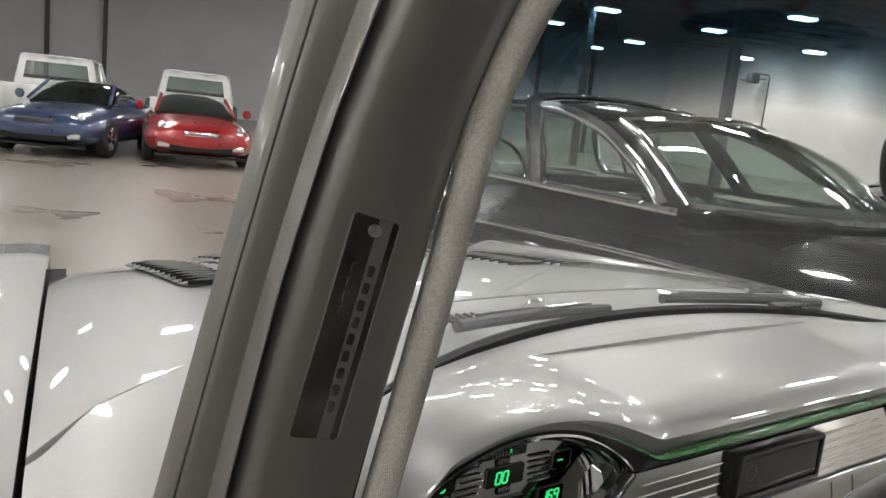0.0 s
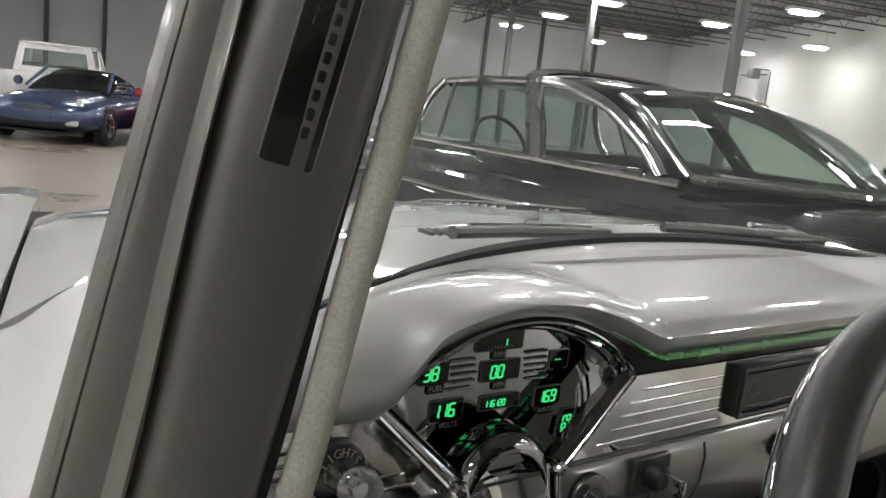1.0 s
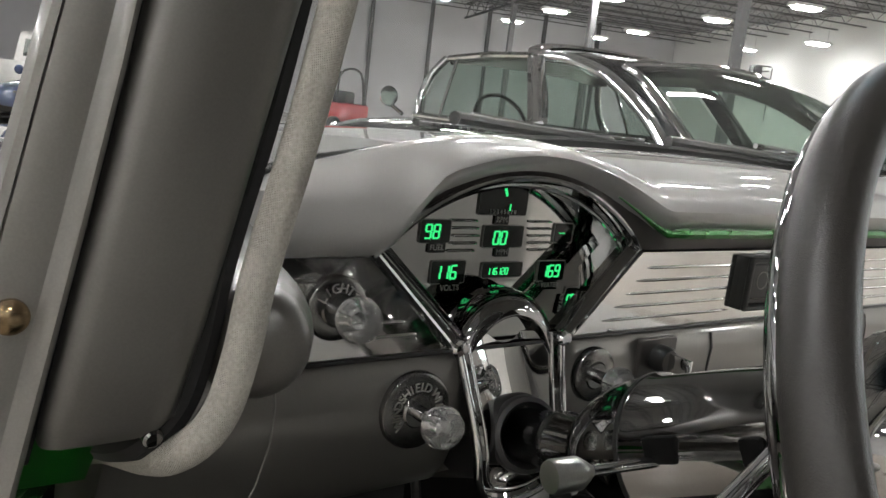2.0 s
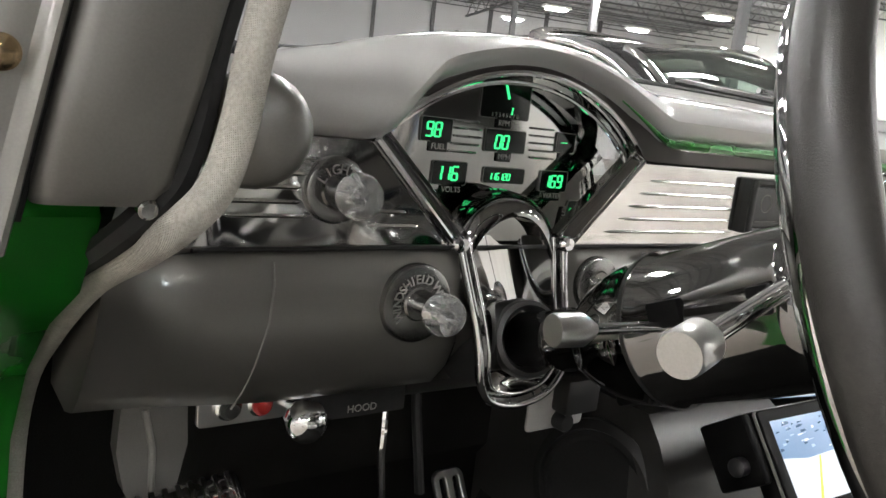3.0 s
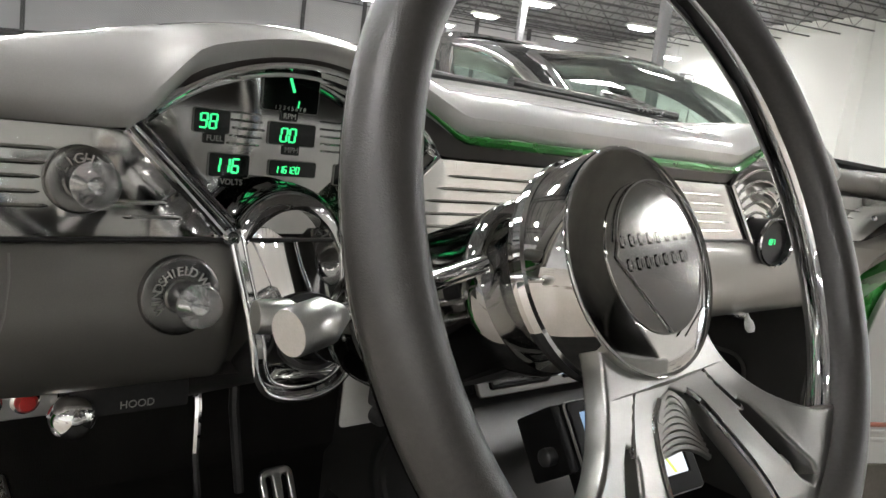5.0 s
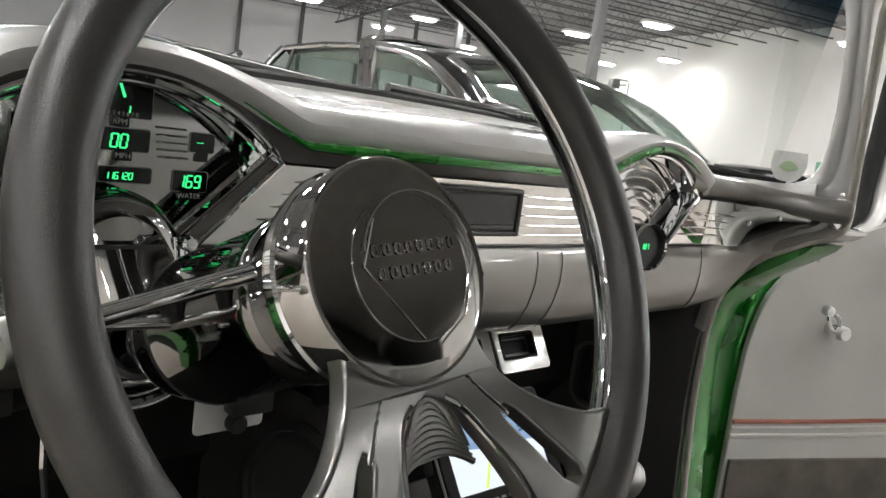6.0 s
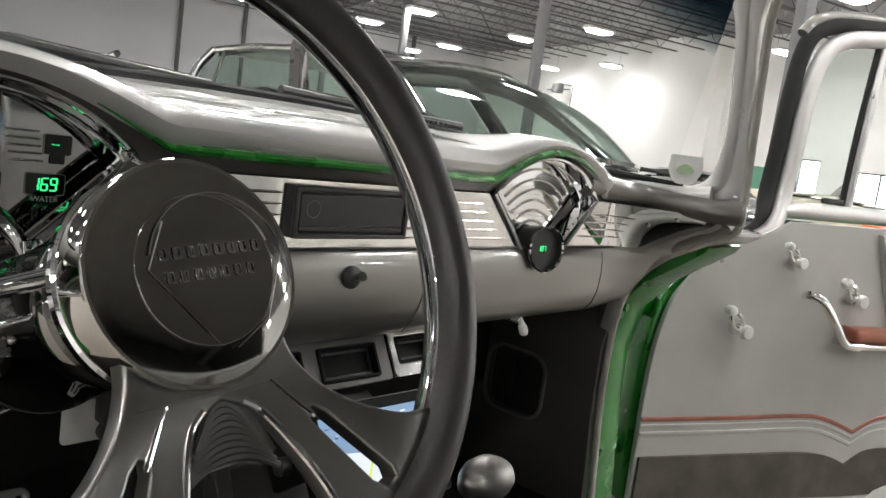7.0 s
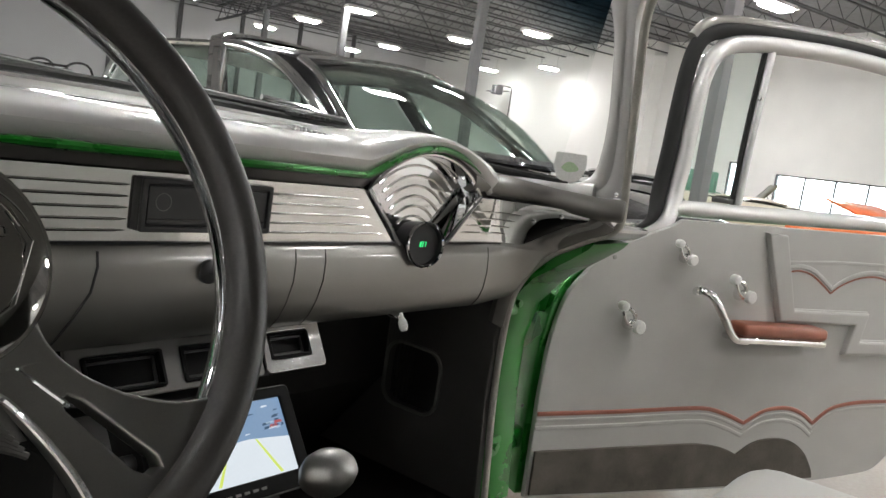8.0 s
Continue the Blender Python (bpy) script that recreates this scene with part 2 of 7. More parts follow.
def smooth_path(pts, n=8, closed=False):
    """Points along a Catmull-Rom curve through pts."""
    p = [Vector(q) for q in pts]
    out = []
    count = len(p) if closed else len(p) - 1
    for i in range(count):
        a = p[i - 1] if (closed or i > 0) else p[0] * 2 - p[1]
        b, c = p[i], p[(i + 1) % len(p)]
        d = p[(i + 2) % len(p)] if (closed or i + 2 < len(p)) else p[-1] * 2 - p[-2]
        for k in range(n):
            t = k / n
            out.append(0.5 * ((2 * b) + (c - a) * t + (2 * a - 5 * b + 4 * c - d) * t * t + (3 * b - a - 3 * c + d) * t ** 3))
    if not closed:
        out.append(p[-1])
    return out


def tube(path, r, seg=10, closed=False, flat=1.0, up=None):
    """A round (or flattened) bar along a path; r may be a list."""
    rings = []
    n = len(path)
    path = [Vector(p) for p in path]
    for i, p in enumerate(path):
        t = (path[(i + 1) % n] - path[i - 1]) if closed else (path[min(i + 1, n - 1)] - path[max(i - 1, 0)])
        t.normalize()
        if up is None and i:
            u = carry - t * carry.dot(t)
            u.normalize()
            s = t.cross(u)
        else:
            u = Vector(up or (0, 0, 1))
            if abs(u.dot(t)) > 0.95:
                u = Vector((0, 1, 0)) if abs(t.y) < 0.9 else Vector((1, 0, 0))
            s = t.cross(u).normalized()
            u = s.cross(t)
        carry = u
        ri = r[i] if isinstance(r, (list, tuple)) else r
        rings.append([p + s * (ri * math.cos(2 * math.pi * k / seg)) + u * (ri * flat * math.sin(2 * math.pi * k / seg)) for k in range(seg)])
    return loft(rings, wrap=closed)


def lathe(profile, m=None, seg=32):
    """Turns (radius, height) pairs about the z axis, then places them by m."""
    bm = bmesh.new()
    rings = []
    for r, h in profile:
        if r < 1e-6:
            rings.append([bm.verts.new((0, 0, h))])
        else:
            rings.append([bm.verts.new((r * math.cos(2 * math.pi * k / seg), r * math.sin(2 * math.pi * k / seg), h)) for k in range(seg)])
    for a, b in zip(rings, rings[1:]):
        for k in range(seg):
            j = (k + 1) % seg
            if len(a) == 1 and len(b) == 1:
                continue
            if len(a) == 1:
                bm.faces.new((a[0], b[j], b[k]))
            elif len(b) == 1:
                bm.faces.new((a[k], a[j], b[0]))
            else:
                bm.faces.new((a[k], a[j], b[j], b[k]))
    for ring in (() if profile[0] == profile[-1] else (rings[0], rings[-1])):
        if len(ring) > 2:
            bm.faces.new(ring)
    if m:
        bm.transform(m)
    return bm


def aim(at, direction):
    """A frame at a point with its z axis along direction and its y axis as upright as can be."""
    z = Vector(direction).normalized()
    x = Vector((0, 0, 1)).cross(z)
    x = x.normalized() if x.length > 1e-4 else Vector((1, 0, 0))
    y = z.cross(x)
    return Matrix(((x.x, y.x, z.x, at[0]), (x.y, y.y, z.y, at[1]), (x.z, y.z, z.z, at[2]), (0, 0, 0, 1)))


def plate(outlines, depth, m, bevel=0.0, seg=2):
    """A flat plate (first outline, the others are holes) of a thickness, placed by m; its z axis is the outer side."""
    c = bpy.data.curves.new("outline", "CURVE")
    c.dimensions, c.fill_mode, c.extrude, c.bevel_depth, c.bevel_resolution = "2D", "BOTH", max(depth / 2 - bevel, 0.0001), bevel, seg
    c.offset = -bevel
    for pts in outlines:
        s = c.splines.new("POLY")
        s.points.add(len(pts) - 1)
        for p, q in zip(s.points, pts):
            p.co = (q[0], q[1], 0, 1)
        s.use_cyclic_u = True
    ob = bpy.data.objects.new("outline", c)
    me = bpy.data.meshes.new_from_object(ob)
    bpy.data.objects.remove(ob)
    bpy.data.curves.remove(c)
    me.transform(m @ Matrix.Translation((0, 0, depth / 2)))
    return me


def text(body, size, depth, m, align="CENTER"):
    c = bpy.data.curves.new("lettering", "FONT")
    c.body, c.size, c.extrude, c.align_x, c.align_y = body, size, depth, align, "CENTER"
    ob = bpy.data.objects.new("lettering", c)
    me = bpy.data.meshes.new_from_object(ob)
    bpy.data.objects.remove(ob)
    bpy.data.curves.remove(c)
    me.transform(m)
    return me


def merged(parts):
    """One bmesh out of several."""
    bm = bmesh.new()
    for p in parts:
        if isinstance(p, bmesh.types.BMesh):
            me = bpy.data.meshes.new("tmp")
            p.to_mesh(me)
            p.free()
        else:
            me = p
        bm.from_mesh(me)
        bpy.data.meshes.remove(me)
    return bm


def arc2(cx, cy, r, a0, a1, n):
    return [(cx + r * math.cos(radians(a0 + (a1 - a0) * i / n)), cy + r * math.sin(radians(a0 + (a1 - a0) * i / n))) for i in range(n + 1)]


def rrect(cx, cy, w, h, r, n=5):
    """A rectangle with round corners."""
    out = []
    for sx, sy, a in ((1, 1, 0), (-1, 1, 90), (-1, -1, 180), (1, -1, 270)):
        out += arc2(cx + sx * (w / 2 - r), cy + sy * (h / 2 - r), r, a, a + 90, n)
    return out


def sstep(a, b, x):
    t = min(1.0, max(0.0, (x - a) / (b - a)))
    return t * t * (3 - 2 * t)


MID = 0.885                       # the car's centre line


def mirror(p):
    return (2 * MID - p[0], p[1], p[2])


FACE = Matrix(((1, 0, 0, 0), (0, 0, -1, 0), (0, 1, 0, 0), (0, 0, 0, 1)))   # a plan (x, z) that faces backwards, to -y


def facing(y, x=0.0, z=0.0):
    return Matrix.Translation((x, y, z)) @ FACE


# ---- the hall ----
HALL = pose(0, 0, 0, 0, 0, -20.8)     # the building stands askew to the car
E_LEFT, E_RIGHT, E_BACK, E_FRONT, H_CEIL = -26.0, 27.2, 47.0, -18.0, 7.6


def hall_box(name, lo, hi, material, label, category, kind="structure"):
    c = [(a + b) / 2 for a, b in zip(lo, hi)]
    s = [b - a for a, b in zip(lo, hi)]
    ob = finish(name, box(c, s), material, None, label, smooth=False)
    ob.matrix_basis = HALL
    return tagged(ob, category=category, kind=kind)


hall_box("floor", (E_LEFT, E_FRONT, -0.2), (E_RIGHT + 0.8, E_BACK, 0.0), FLOOR, "glossy stained concrete showroom floor", "floor")
hall_box("ceiling", (E_LEFT, E_FRONT, H_CEIL), (E_RIGHT + 0.8, E_BACK, H_CEIL + 0.2), DECK, "grey steel roof deck over open joists", "ceiling")
hall_box("wall_north", (E_LEFT - 0.3, E_BACK, -0.2), (E_RIGHT + 0.3, E_BACK + 0.3, H_CEIL + 0.2), WALLG, "tall plain grey showroom wall", "wall")
hall_box("wall_south", (E_LEFT - 0.3, E_FRONT - 0.3, -0.2), (E_RIGHT + 0.3, E_FRONT, H_CEIL + 0.2), WALLW, "tall plain white showroom wall", "wall")
hall_box("wall_west", (E_LEFT - 0.3, E_FRONT, -0.2), (E_LEFT, E_BACK, H_CEIL + 0.2), WALLG, "tall plain grey showroom wall", "wall")


def east_wall():
    """The white wall with its openings, as one plate with holes."""
    # the last hole, window_3, is made up out of view and adds daylight
    holes = [(14.4, 19.45, 0.9, 2.2), (20.75, 21.75, 0.9, 2.5), (2.0, 9.0, 0.9, 2.4)]
    outline = [(E_FRONT, -0.2), (26.25, -0.2), (26.25, H_CEIL + 0.2), (E_FRONT, H_CEIL + 0.2)]
    near = hall_box("wall_east_front", (E_RIGHT, 26.25, -0.2), (E_RIGHT + 1.1, E_BACK, H_CEIL + 0.2), WALLW, "tall white showroom wall", "wall")
    m = Matrix(((0, 0, -1, E_RIGHT + 1.1), (1, 0, 0, 0), (0, 1, 0, 0), (0, 0, 0, 1)))
    me = plate([outline] + [[(a, c), (b, c), (b, d), (a, d)] for a, b, c, d in holes], 0.3, m)
    ob = finish("wall_east", me, WALLW, None, "tall white showroom wall with low windows", smooth=False)
    ob.matrix_basis = HALL
    tagged(ob, category="wall", kind="structure")
    for i, (a, b, c, d) in enumerate(holes):
        w = thing("window_%d" % (i + 1), (0, 0, 0), "wide black-framed window full of daylight", "window", kind="structure")
        w.matrix_basis = HALL
        bars = [(a, c, b, c + 0.06), (a, d - 0.06, b, d), (a, c, a + 0.06, d), (b - 0.06, c, b, d)]
        n = max(1, round((b - a) / 1.2))
        bars += [(a + (b - a) * k / n - 0.03, c, a + (b - a) * k / n + 0.03, d) for k in range(1, n)]
        bars += [(a, c + (d - c) * k / 4 - 0.02, a + 0.6 if n > 1 else b, c + (d - c) * k / 4 + 0.02) for k in (1, 2, 3)]
        for a0, c0, b0, d0 in bars:
            finish("window_frame", box((E_RIGHT + 0.9, (a0 + b0) / 2, (c0 + d0) / 2), (0.08, b0 - a0, d0 - c0)), STEEL, w, smooth=False)
        p = finish("pane", box((E_RIGHT + 0.9, (a + b) / 2, (c + d) / 2), (0.012, b - a, d - c)), DOORGLASS, w, smooth=False)
        p.visible_shadow = False
    sky = finish("backdrop", box((E_RIGHT + 3.5, 11, 1.5), (0.1, 30, 6)), DAYMAT, None, "bright overcast daylight outside", smooth=False)
    sky.matrix_basis = HALL
    tagged(sky, category="backdrop", kind="structure")


east_wall()


def wall_columns():
    col = thing("wall_column", (0, 0, 0), "dark grey steel column against the wall", "column", "wall columns")
    finish("shaft", merged([box((0, -0.1, H_CEIL / 2), (0.20, 0.02, H_CEIL)), box((0, -0.2, H_CEIL / 2), (0.02, 0.2, H_CEIL)),
                            box((0, -0.3, H_CEIL / 2), (0.20, 0.02, H_CEIL))]), STEEL, col, smooth=False)
    xs = [-9.75, -6.9, 7.4, 10.95, 14.5, 18.1, 21.7]
    col.matrix_basis = HALL @ pose(xs[0], E_BACK + 0.09, 0)
    for x in xs[1:]:
        copy_thing(col, HALL @ pose(x, E_BACK + 0.09, 0))


def posts():
    post = thing("post", (0, 0, 0), "square grey steel post with base plate", "post", "roof posts")
    finish("shaft", box((0, 0, H_CEIL / 2), (0.26, 0.26, H_CEIL), 0.02), POST, post)
    finish("base_plate", box((0, 0, 0.012), (0.5, 0.5, 0.024), 0.004), STEEL, post)
    finish("cap", box((0, 0, H_CEIL - 0.75), (0.36, 0.36, 0.05), 0.004), STEEL, post)
    spots = [(13, e) for e in (0.9, 10.4, 19.2, 28.8, 38.2)] + [(-4.5, 0.9), (-13, 28.8), (-13, 10.4)]
    post.matrix_basis = HALL @ pose(*spots[0], 0)
    for s in spots[1:]:
        copy_thing(post, HALL @ pose(*s, 0))


def joists():
    """Open-web roof joists: two chords and zigzag webs, across the hall; girders along it."""
    def truss(length, depth, pitch, chord, web):
        bits = [box((length / 2, 0, 0), (length, chord * 1.6, chord)), box((length / 2, 0, -depth), (length, chord * 1.6, chord))]
        n = int(length / pitch)
        for i in range(n):
            a = Vector((i * pitch, 0, 0 if i % 2 else -depth))
            b = Vector(((i + 1) * pitch, 0, -depth if i % 2 else 0))
            bits.append(tube([a, b], web, 4))
        return merged(bits)
    j = thing("roof_joist", (0, 0, 0), "grey open-web steel roof joist", "joist", "roof joists")
    finish("truss", truss(E_RIGHT - E_LEFT, 0.62, 0.62, 0.05, 0.016), STEEL, j, smooth=False)
    ys = [E_FRONT + 1.5 + 1.75 * k for k in range(36)]
    j.matrix_basis = HALL @ pose(E_LEFT, ys[0], H_CEIL - 0.03)
    for y in ys[1:]:
        copy_thing(j, HALL @ pose(E_LEFT, y, H_CEIL - 0.03))
    g = thing("roof_girder", (0, 0, 0), "deep grey steel lattice roof girder", "girder", "roof girders")
    finish("truss", truss(E_BACK - E_FRONT, 0.8, 0.9, 0.09, 0.03), STEEL, g, smooth=False)
    for k, x in enumerate((13.0, -4.5, -13.0)):
        m = HALL @ pose(x, E_FRONT, H_CEIL - 0.1, 0, 0, 90)
        if k:
            copy_thing(g, m)
        else:
            g.matrix_basis = m


def ceiling_lamps():
    """Box-shaped high-bay lamps hung in staggered rows."""
    lamp = thing("ceiling_lamp", (0, 0, 0), "lit white fluorescent high-bay lamp hung from the joists", "ceiling lamp", "high-bay lamps")
    finish("housing", loft([[(-0.62, -0.16, 0.12), (0.62, -0.16, 0.12), (0.62, 0.16, 0.12), (-0.62, 0.16, 0.12)],
                            [(-0.64, -0.24, 0.0), (0.64, -0.24, 0.0), (0.64, 0.24, 0.0), (-0.64, 0.24, 0.0)]]), WALLW, lamp, smooth=False)
    finish("diffuser", box((0, 0, -0.045), (0.9, 0.46, 0.085), 0.035), LAMPMAT, lamp, smooth=False)
    for x in (-0.5, 0.5):
        finish("hanger", tube([(x, 0, 0.12), (x, 0, H_CEIL - 6.05)], 0.006, 6), STEEL, lamp)
    spots = [(13.45, 28.4), (13.45, 33.8), (18.75, 24.1), (18.75, 29.4), (18.9, 36.4), (18.9, 41.0), (25.2, 31.2), (25.3, 36.6), (17.9, 13.2), (22.9, 13.4), (24.0, 20.0), (13.4, 39.4)]
    for x in (-20.5, -14.5, -8.5, -2.5, 3.2, 8.4):
        spots += [(x, y) for y in (-13, -7, -1, 5, 11, 17, 23)]
    for x in (13.5, 18.5, 23.5):
        spots += [(x, y) for y in (-13, -7, -1, 6.5)]
    spots += [(8.4, 29), (8.4, 35), (3.2, 29), (-8.5, 31), (-14.5, 31)]
    lamp.matrix_basis = HALL @ pose(*spots[0], 6.0)
    for s in spots[1:]:
        copy_thing(lamp, HALL @ pose(*s, 6.0))


wall_columns()
posts()
joists()
ceiling_lamps()

# ---- the silver car: shell ----
car = thing("silver_car", (MID, 1.0, 0), "silver classic coupe with louvred bonnet and candy green door jambs", "car")


def ws_base(x):
    """Where the wrap-round windshield meets the cowl."""
    d = min(1.0, abs(x - MID) / 0.745)
    return 0.30 + 0.40 * math.sqrt(max(0.0, 1 - d * d))


def ws_low(x):
    """Height of the windshield's lower edge, falling to the posts."""
    return 1.010 + 0.043 * (1 - min(1.0, abs(x - MID) / 0.74) ** 2)


BONNET_Y = [0.85, 0.98, 1.1, 1.25, 1.4, 1.55, 1.7, 1.85, 2.0, 2.08]
BONNET_Z = [1.018, 1.012, 1.003, 0.988, 0.968, 0.94, 0.90, 0.84, 0.75, 0.63]


def bonnet_gap(y):
    """Where the joint between bonnet and left fender runs."""
    return 0.089 + 0.184 * (y - 0.632)


def bonnet():
    """The bonnet: crowned, falling to the nose, between two long gaps."""
    fs = np.linspace(-1, 1, 33)
    ys = BONNET_Y
    zs = BONNET_Z

    rings = []
    for i, y in enumerate(ys):
        upper = []
        for f in fs:
            yy = y - 0.21 * abs(f) ** 4 * max(0.0, 1 - (y - 0.85) / 0.5)
            half = MID - bonnet_gap(yy) - 0.003
            upper.append((MID + f * half, yy, zs[i] + 0.035 * (1 - f * f) - 0.012 * sstep(0.93, 1.0, abs(f))))
        rings.append(upper + [(x, p, z - 0.02) for x, p, z in reversed(upper)])
    return loft(rings)


part("bonnet", bonnet(), SILVER, car)


def fender(side):
    rings = []
    ys = ([0.33, 0.40, 0.50, 0.62] if side < 0 else [0.62]) + [0.8, 1.0, 1.2, 1.4, 1.6, 1.8, 2.0, 2.15]
    for y in ys:
        drop = 0.05 * sstep(1.0, 2.2, y) + (0.25 * sstep(1.85, 2.2, y))
        g = bonnet_gap(y) - 0.003
        w = g + 0.05
        low = 0.80 if y < 0.6 else 0.4
        prof = [(0.0, 0.985), (0.10, 0.990), (0.35, 0.987), (0.60, 0.972), (0.82, 0.935), (0.95, 0.86), (1.0, low + 0.06), (1.0, low), (0.93, low), (0.93, low + 0.05), (0.88, 0.85), (0.74, 0.91), (0.55, 0.945), (0.3, 0.96), (0.0, 0.955)]
        lift = 0.020 * sstep(1.15, 0.70, y)
        pts = [(g - f * w, y, z - drop + lift * (1 - sstep(0.3, 0.9, f))) for f, z in prof]
        rings.append([p if side < 0 else mirror(p) for p in pts])
    return loft(rings)


for side in (-1, 1):
    part("front_fender", fender(side), SILVER, car)


for side in (-1, 1):
    rings = []
    for y in np.linspace(0.64, 1.7, 7):
        g = bonnet_gap(y)
        drop = 0.05 * sstep(1.0, 2.2, y) + 0.25 * sstep(1.85, 2.2, y)
        r = [(g - 0.025, y, 0.95 - drop), (g + 0.03, y, 0.95 - drop), (g + 0.03, y, 0.94 - drop), (g - 0.025, y, 0.94 - drop)]
        rings.append([p if side < 0 else mirror(p) for p in r])
    part("gutter", loft(rings), RUBBER, car)


def louvres():
    """Rows of pressed louvres, each a raised lip."""
    rows = []
    for cx, cy0 in ((0.415, 1.12), (0.555, 1.18), (1.03, 1.12), (1.17, 1.12)):
        for k in range(12):
            y = cy0 + 0.028 * k
            rows.append((cx, y, 0.0))
    return rows


for cx, y, z in louvres():
    z = np.interp(y, BONNET_Y, BONNET_Z) + 0.035 * (1 - ((cx - MID) / 0.72) ** 2)
    bm = loft([[(cx - 0.05 + s * 0.1, y + 0.003, z - 0.003), (cx - 0.05 + s * 0.1, y + 0.024, z - 0.003), (cx - 0.05 + s * 0.1, y, z + 0.009 * (1 - abs(2 * s - 1) ** 4))]
               for s in (0.0, 0.1, 0.3, 0.5, 0.7, 0.9, 1.0)])
    lv = part("louvre", bm, SILVER, car)
    # no opening is cut: a black bar stands for the shade under the lip
    part("slot", box((cx, y - 0.0008, z + 0.0022), (0.086, 0.003, 0.0068)), RUBBER, lv, smooth=False)


def cowl():
    """The cowl between windshield and bonnet."""
    rings = []
    for a in np.linspace(-90, 90, 97):
        x = MID + 0.791 * math.sin(radians(a))
        y0 = min(ws_base(x) + 0.012, 0.62)
        f = abs(x - MID) / 0.785
        zc = 1.017 + 0.035 * (1 - f * f) - 0.012 * sstep(0.93, 1.0, f)
        zb = min(ws_low(x) + 0.002, zc)
        y1 = 0.846 - 0.21 * (abs(x - MID) / 0.785) ** 4
        ring = [(x, y0 + (y1 - y0) * k / 8, zb + (zc - zb) * sstep(0, 1, k / 8)) for k in range(9)] + [(x, y1, zc - 0.06), (x, y0, zc - 0.06)]
        # on the driver's side the edge keeps to the line of the bonnet gap
        rings.append([(u + min(0.0, bonnet_gap(v) + 0.003 - 0.094) * sstep(0.88, 1.0, f) if u < MID else u, v, w) for u, v, w in ring])
    return loft(rings)


part("cowl", cowl(), SILVER, car)
part("windshield_seal", tube([(x, ws_base(x) + 0.004, ws_low(x)) for x in np.linspace(0.16, 2 * MID - 0.16, 61)], [0.0125 - 0.0055 * sstep(1.20, 1.45, x) - 0.0085 * sstep(0.62, 0.36, x) for x in np.linspace(0.16, 2 * MID - 0.16, 61)], 8), RUBBER, car)


def windshield():
    """The curved pane, leaning back, with its shade strip."""
    rings = []
    for x in np.linspace(0.172, 2 * MID - 0.172, 41):
        zb = ws_low(x)
        col = []
        for k in range(8):
            f = k / 7
            z = zb + (1.45 - zb) * f
            squeeze = 1 - 0.13 * f
            xx = MID + (x - MID) * squeeze
            y = ws_base(x) - 0.30 * f * (ws_base(x) - 0.27) / 0.43 - 0.02 * f
            col.append((xx, y, z))
        rings.append(col + [(a, b + 0.005, c) for a, b, c in reversed(col)])
    return loft(rings)


pane = part("windshield", windshield(), WINDSHIELD, car, "clear windshield with a blue shade strip along the top")
pane.visible_shadow = False

LEAN_X = 0.235


def pillar_x(x, z):
    return x + LEAN_X * (z - 1.14)


def seam_x(z):
    """The dark joint between the post's face and its outer strip."""
    return float(np.interp(z, [0.93, 1.024, 1.09, 1.161, 1.235, 1.296, 1.341, 1.5], [0.063, 0.0825, 0.0955, 0.1065, 0.1212, 0.1375, 0.1535, 0.205]))


def pillar(side):
    """The windshield post seen from the door opening: face, step, outer strip."""
    def ring(z):
        s = seam_x(z) - LEAN_X * (z - 1.14)
        pts = [(s + 0.0040, 0.290), (s + 0.0041, 0.2645), (s + 0.0050, 0.2610), (s + 0.0074, 0.2582), (s + 0.0110, 0.2567), (0.135, 0.2562), (0.150, 0.257), (0.157, 0.2585), (0.161, 0.2625), (0.164, 0.270), (0.166, 0.30), (0.160, 0.33), (0.115, 0.33), (s + 0.0040, 0.305)]
        flare = float(np.interp(z, [1.30, 1.33, 1.354, 1.388, 1.414, 1.43, 1.48], [0, 0.004, 0.010, 0.027, 0.055, 0.10, 0.12]))
        return [(pillar_x(x, z) + flare * sstep(0.13, 0.16, x), y, z) for x, y in pts]
    rings = [ring(z) for z in (0.947, 0.955, 0.99, 1.05, 1.1, 1.15, 1.2, 1.25, 1.3, 1.33, 1.355, 1.375, 1.39, 1.405, 1.42, 1.435, 1.48)]
    cx, cy = 0.09, 0.29
    rings[0] = [(x + 0.10 * (cx - x), y + 0.25 * (cy - y), z) for x, y, z in rings[0]]
    rings[1] = [(x + 0.02 * (cx - x), y + 0.06 * (cy - y), z) for x, y, z in rings[1]]
    return loft([[p if side < 0 else mirror(p) for p in r] for r in rings])


def outer_strip(side):
    """The fluted drip strip on the outer edge of the post."""
    rings = []
    for z in np.linspace(0.93, 1.5, 24):
        lo = 0.0810 + 0.2226 * (z - 1.14)
        hi = seam_x(z) + 0.0020
        pts = [(1.0, 0.290), (0.995, 0.2655), (0.965, 0.2625), (0.90, 0.2612), (0.83, 0.2622), (0.775, 0.2650), (0.72, 0.2668), (0.64, 0.2668), (0.30, 0.2662), (0.19, 0.2672), (0.172, 0.2695), (0.155, 0.2675), (0.06, 0.2685), (0.02, 0.2710), (0.0, 0.277), (0.5, 0.292), (0.9, 0.30), (1.0, 0.30)]
        rings.append([(lo + (hi - lo) * f, y, z) for f, y in pts])
    return loft([[p if side < 0 else mirror(p) for p in r] for r in rings])


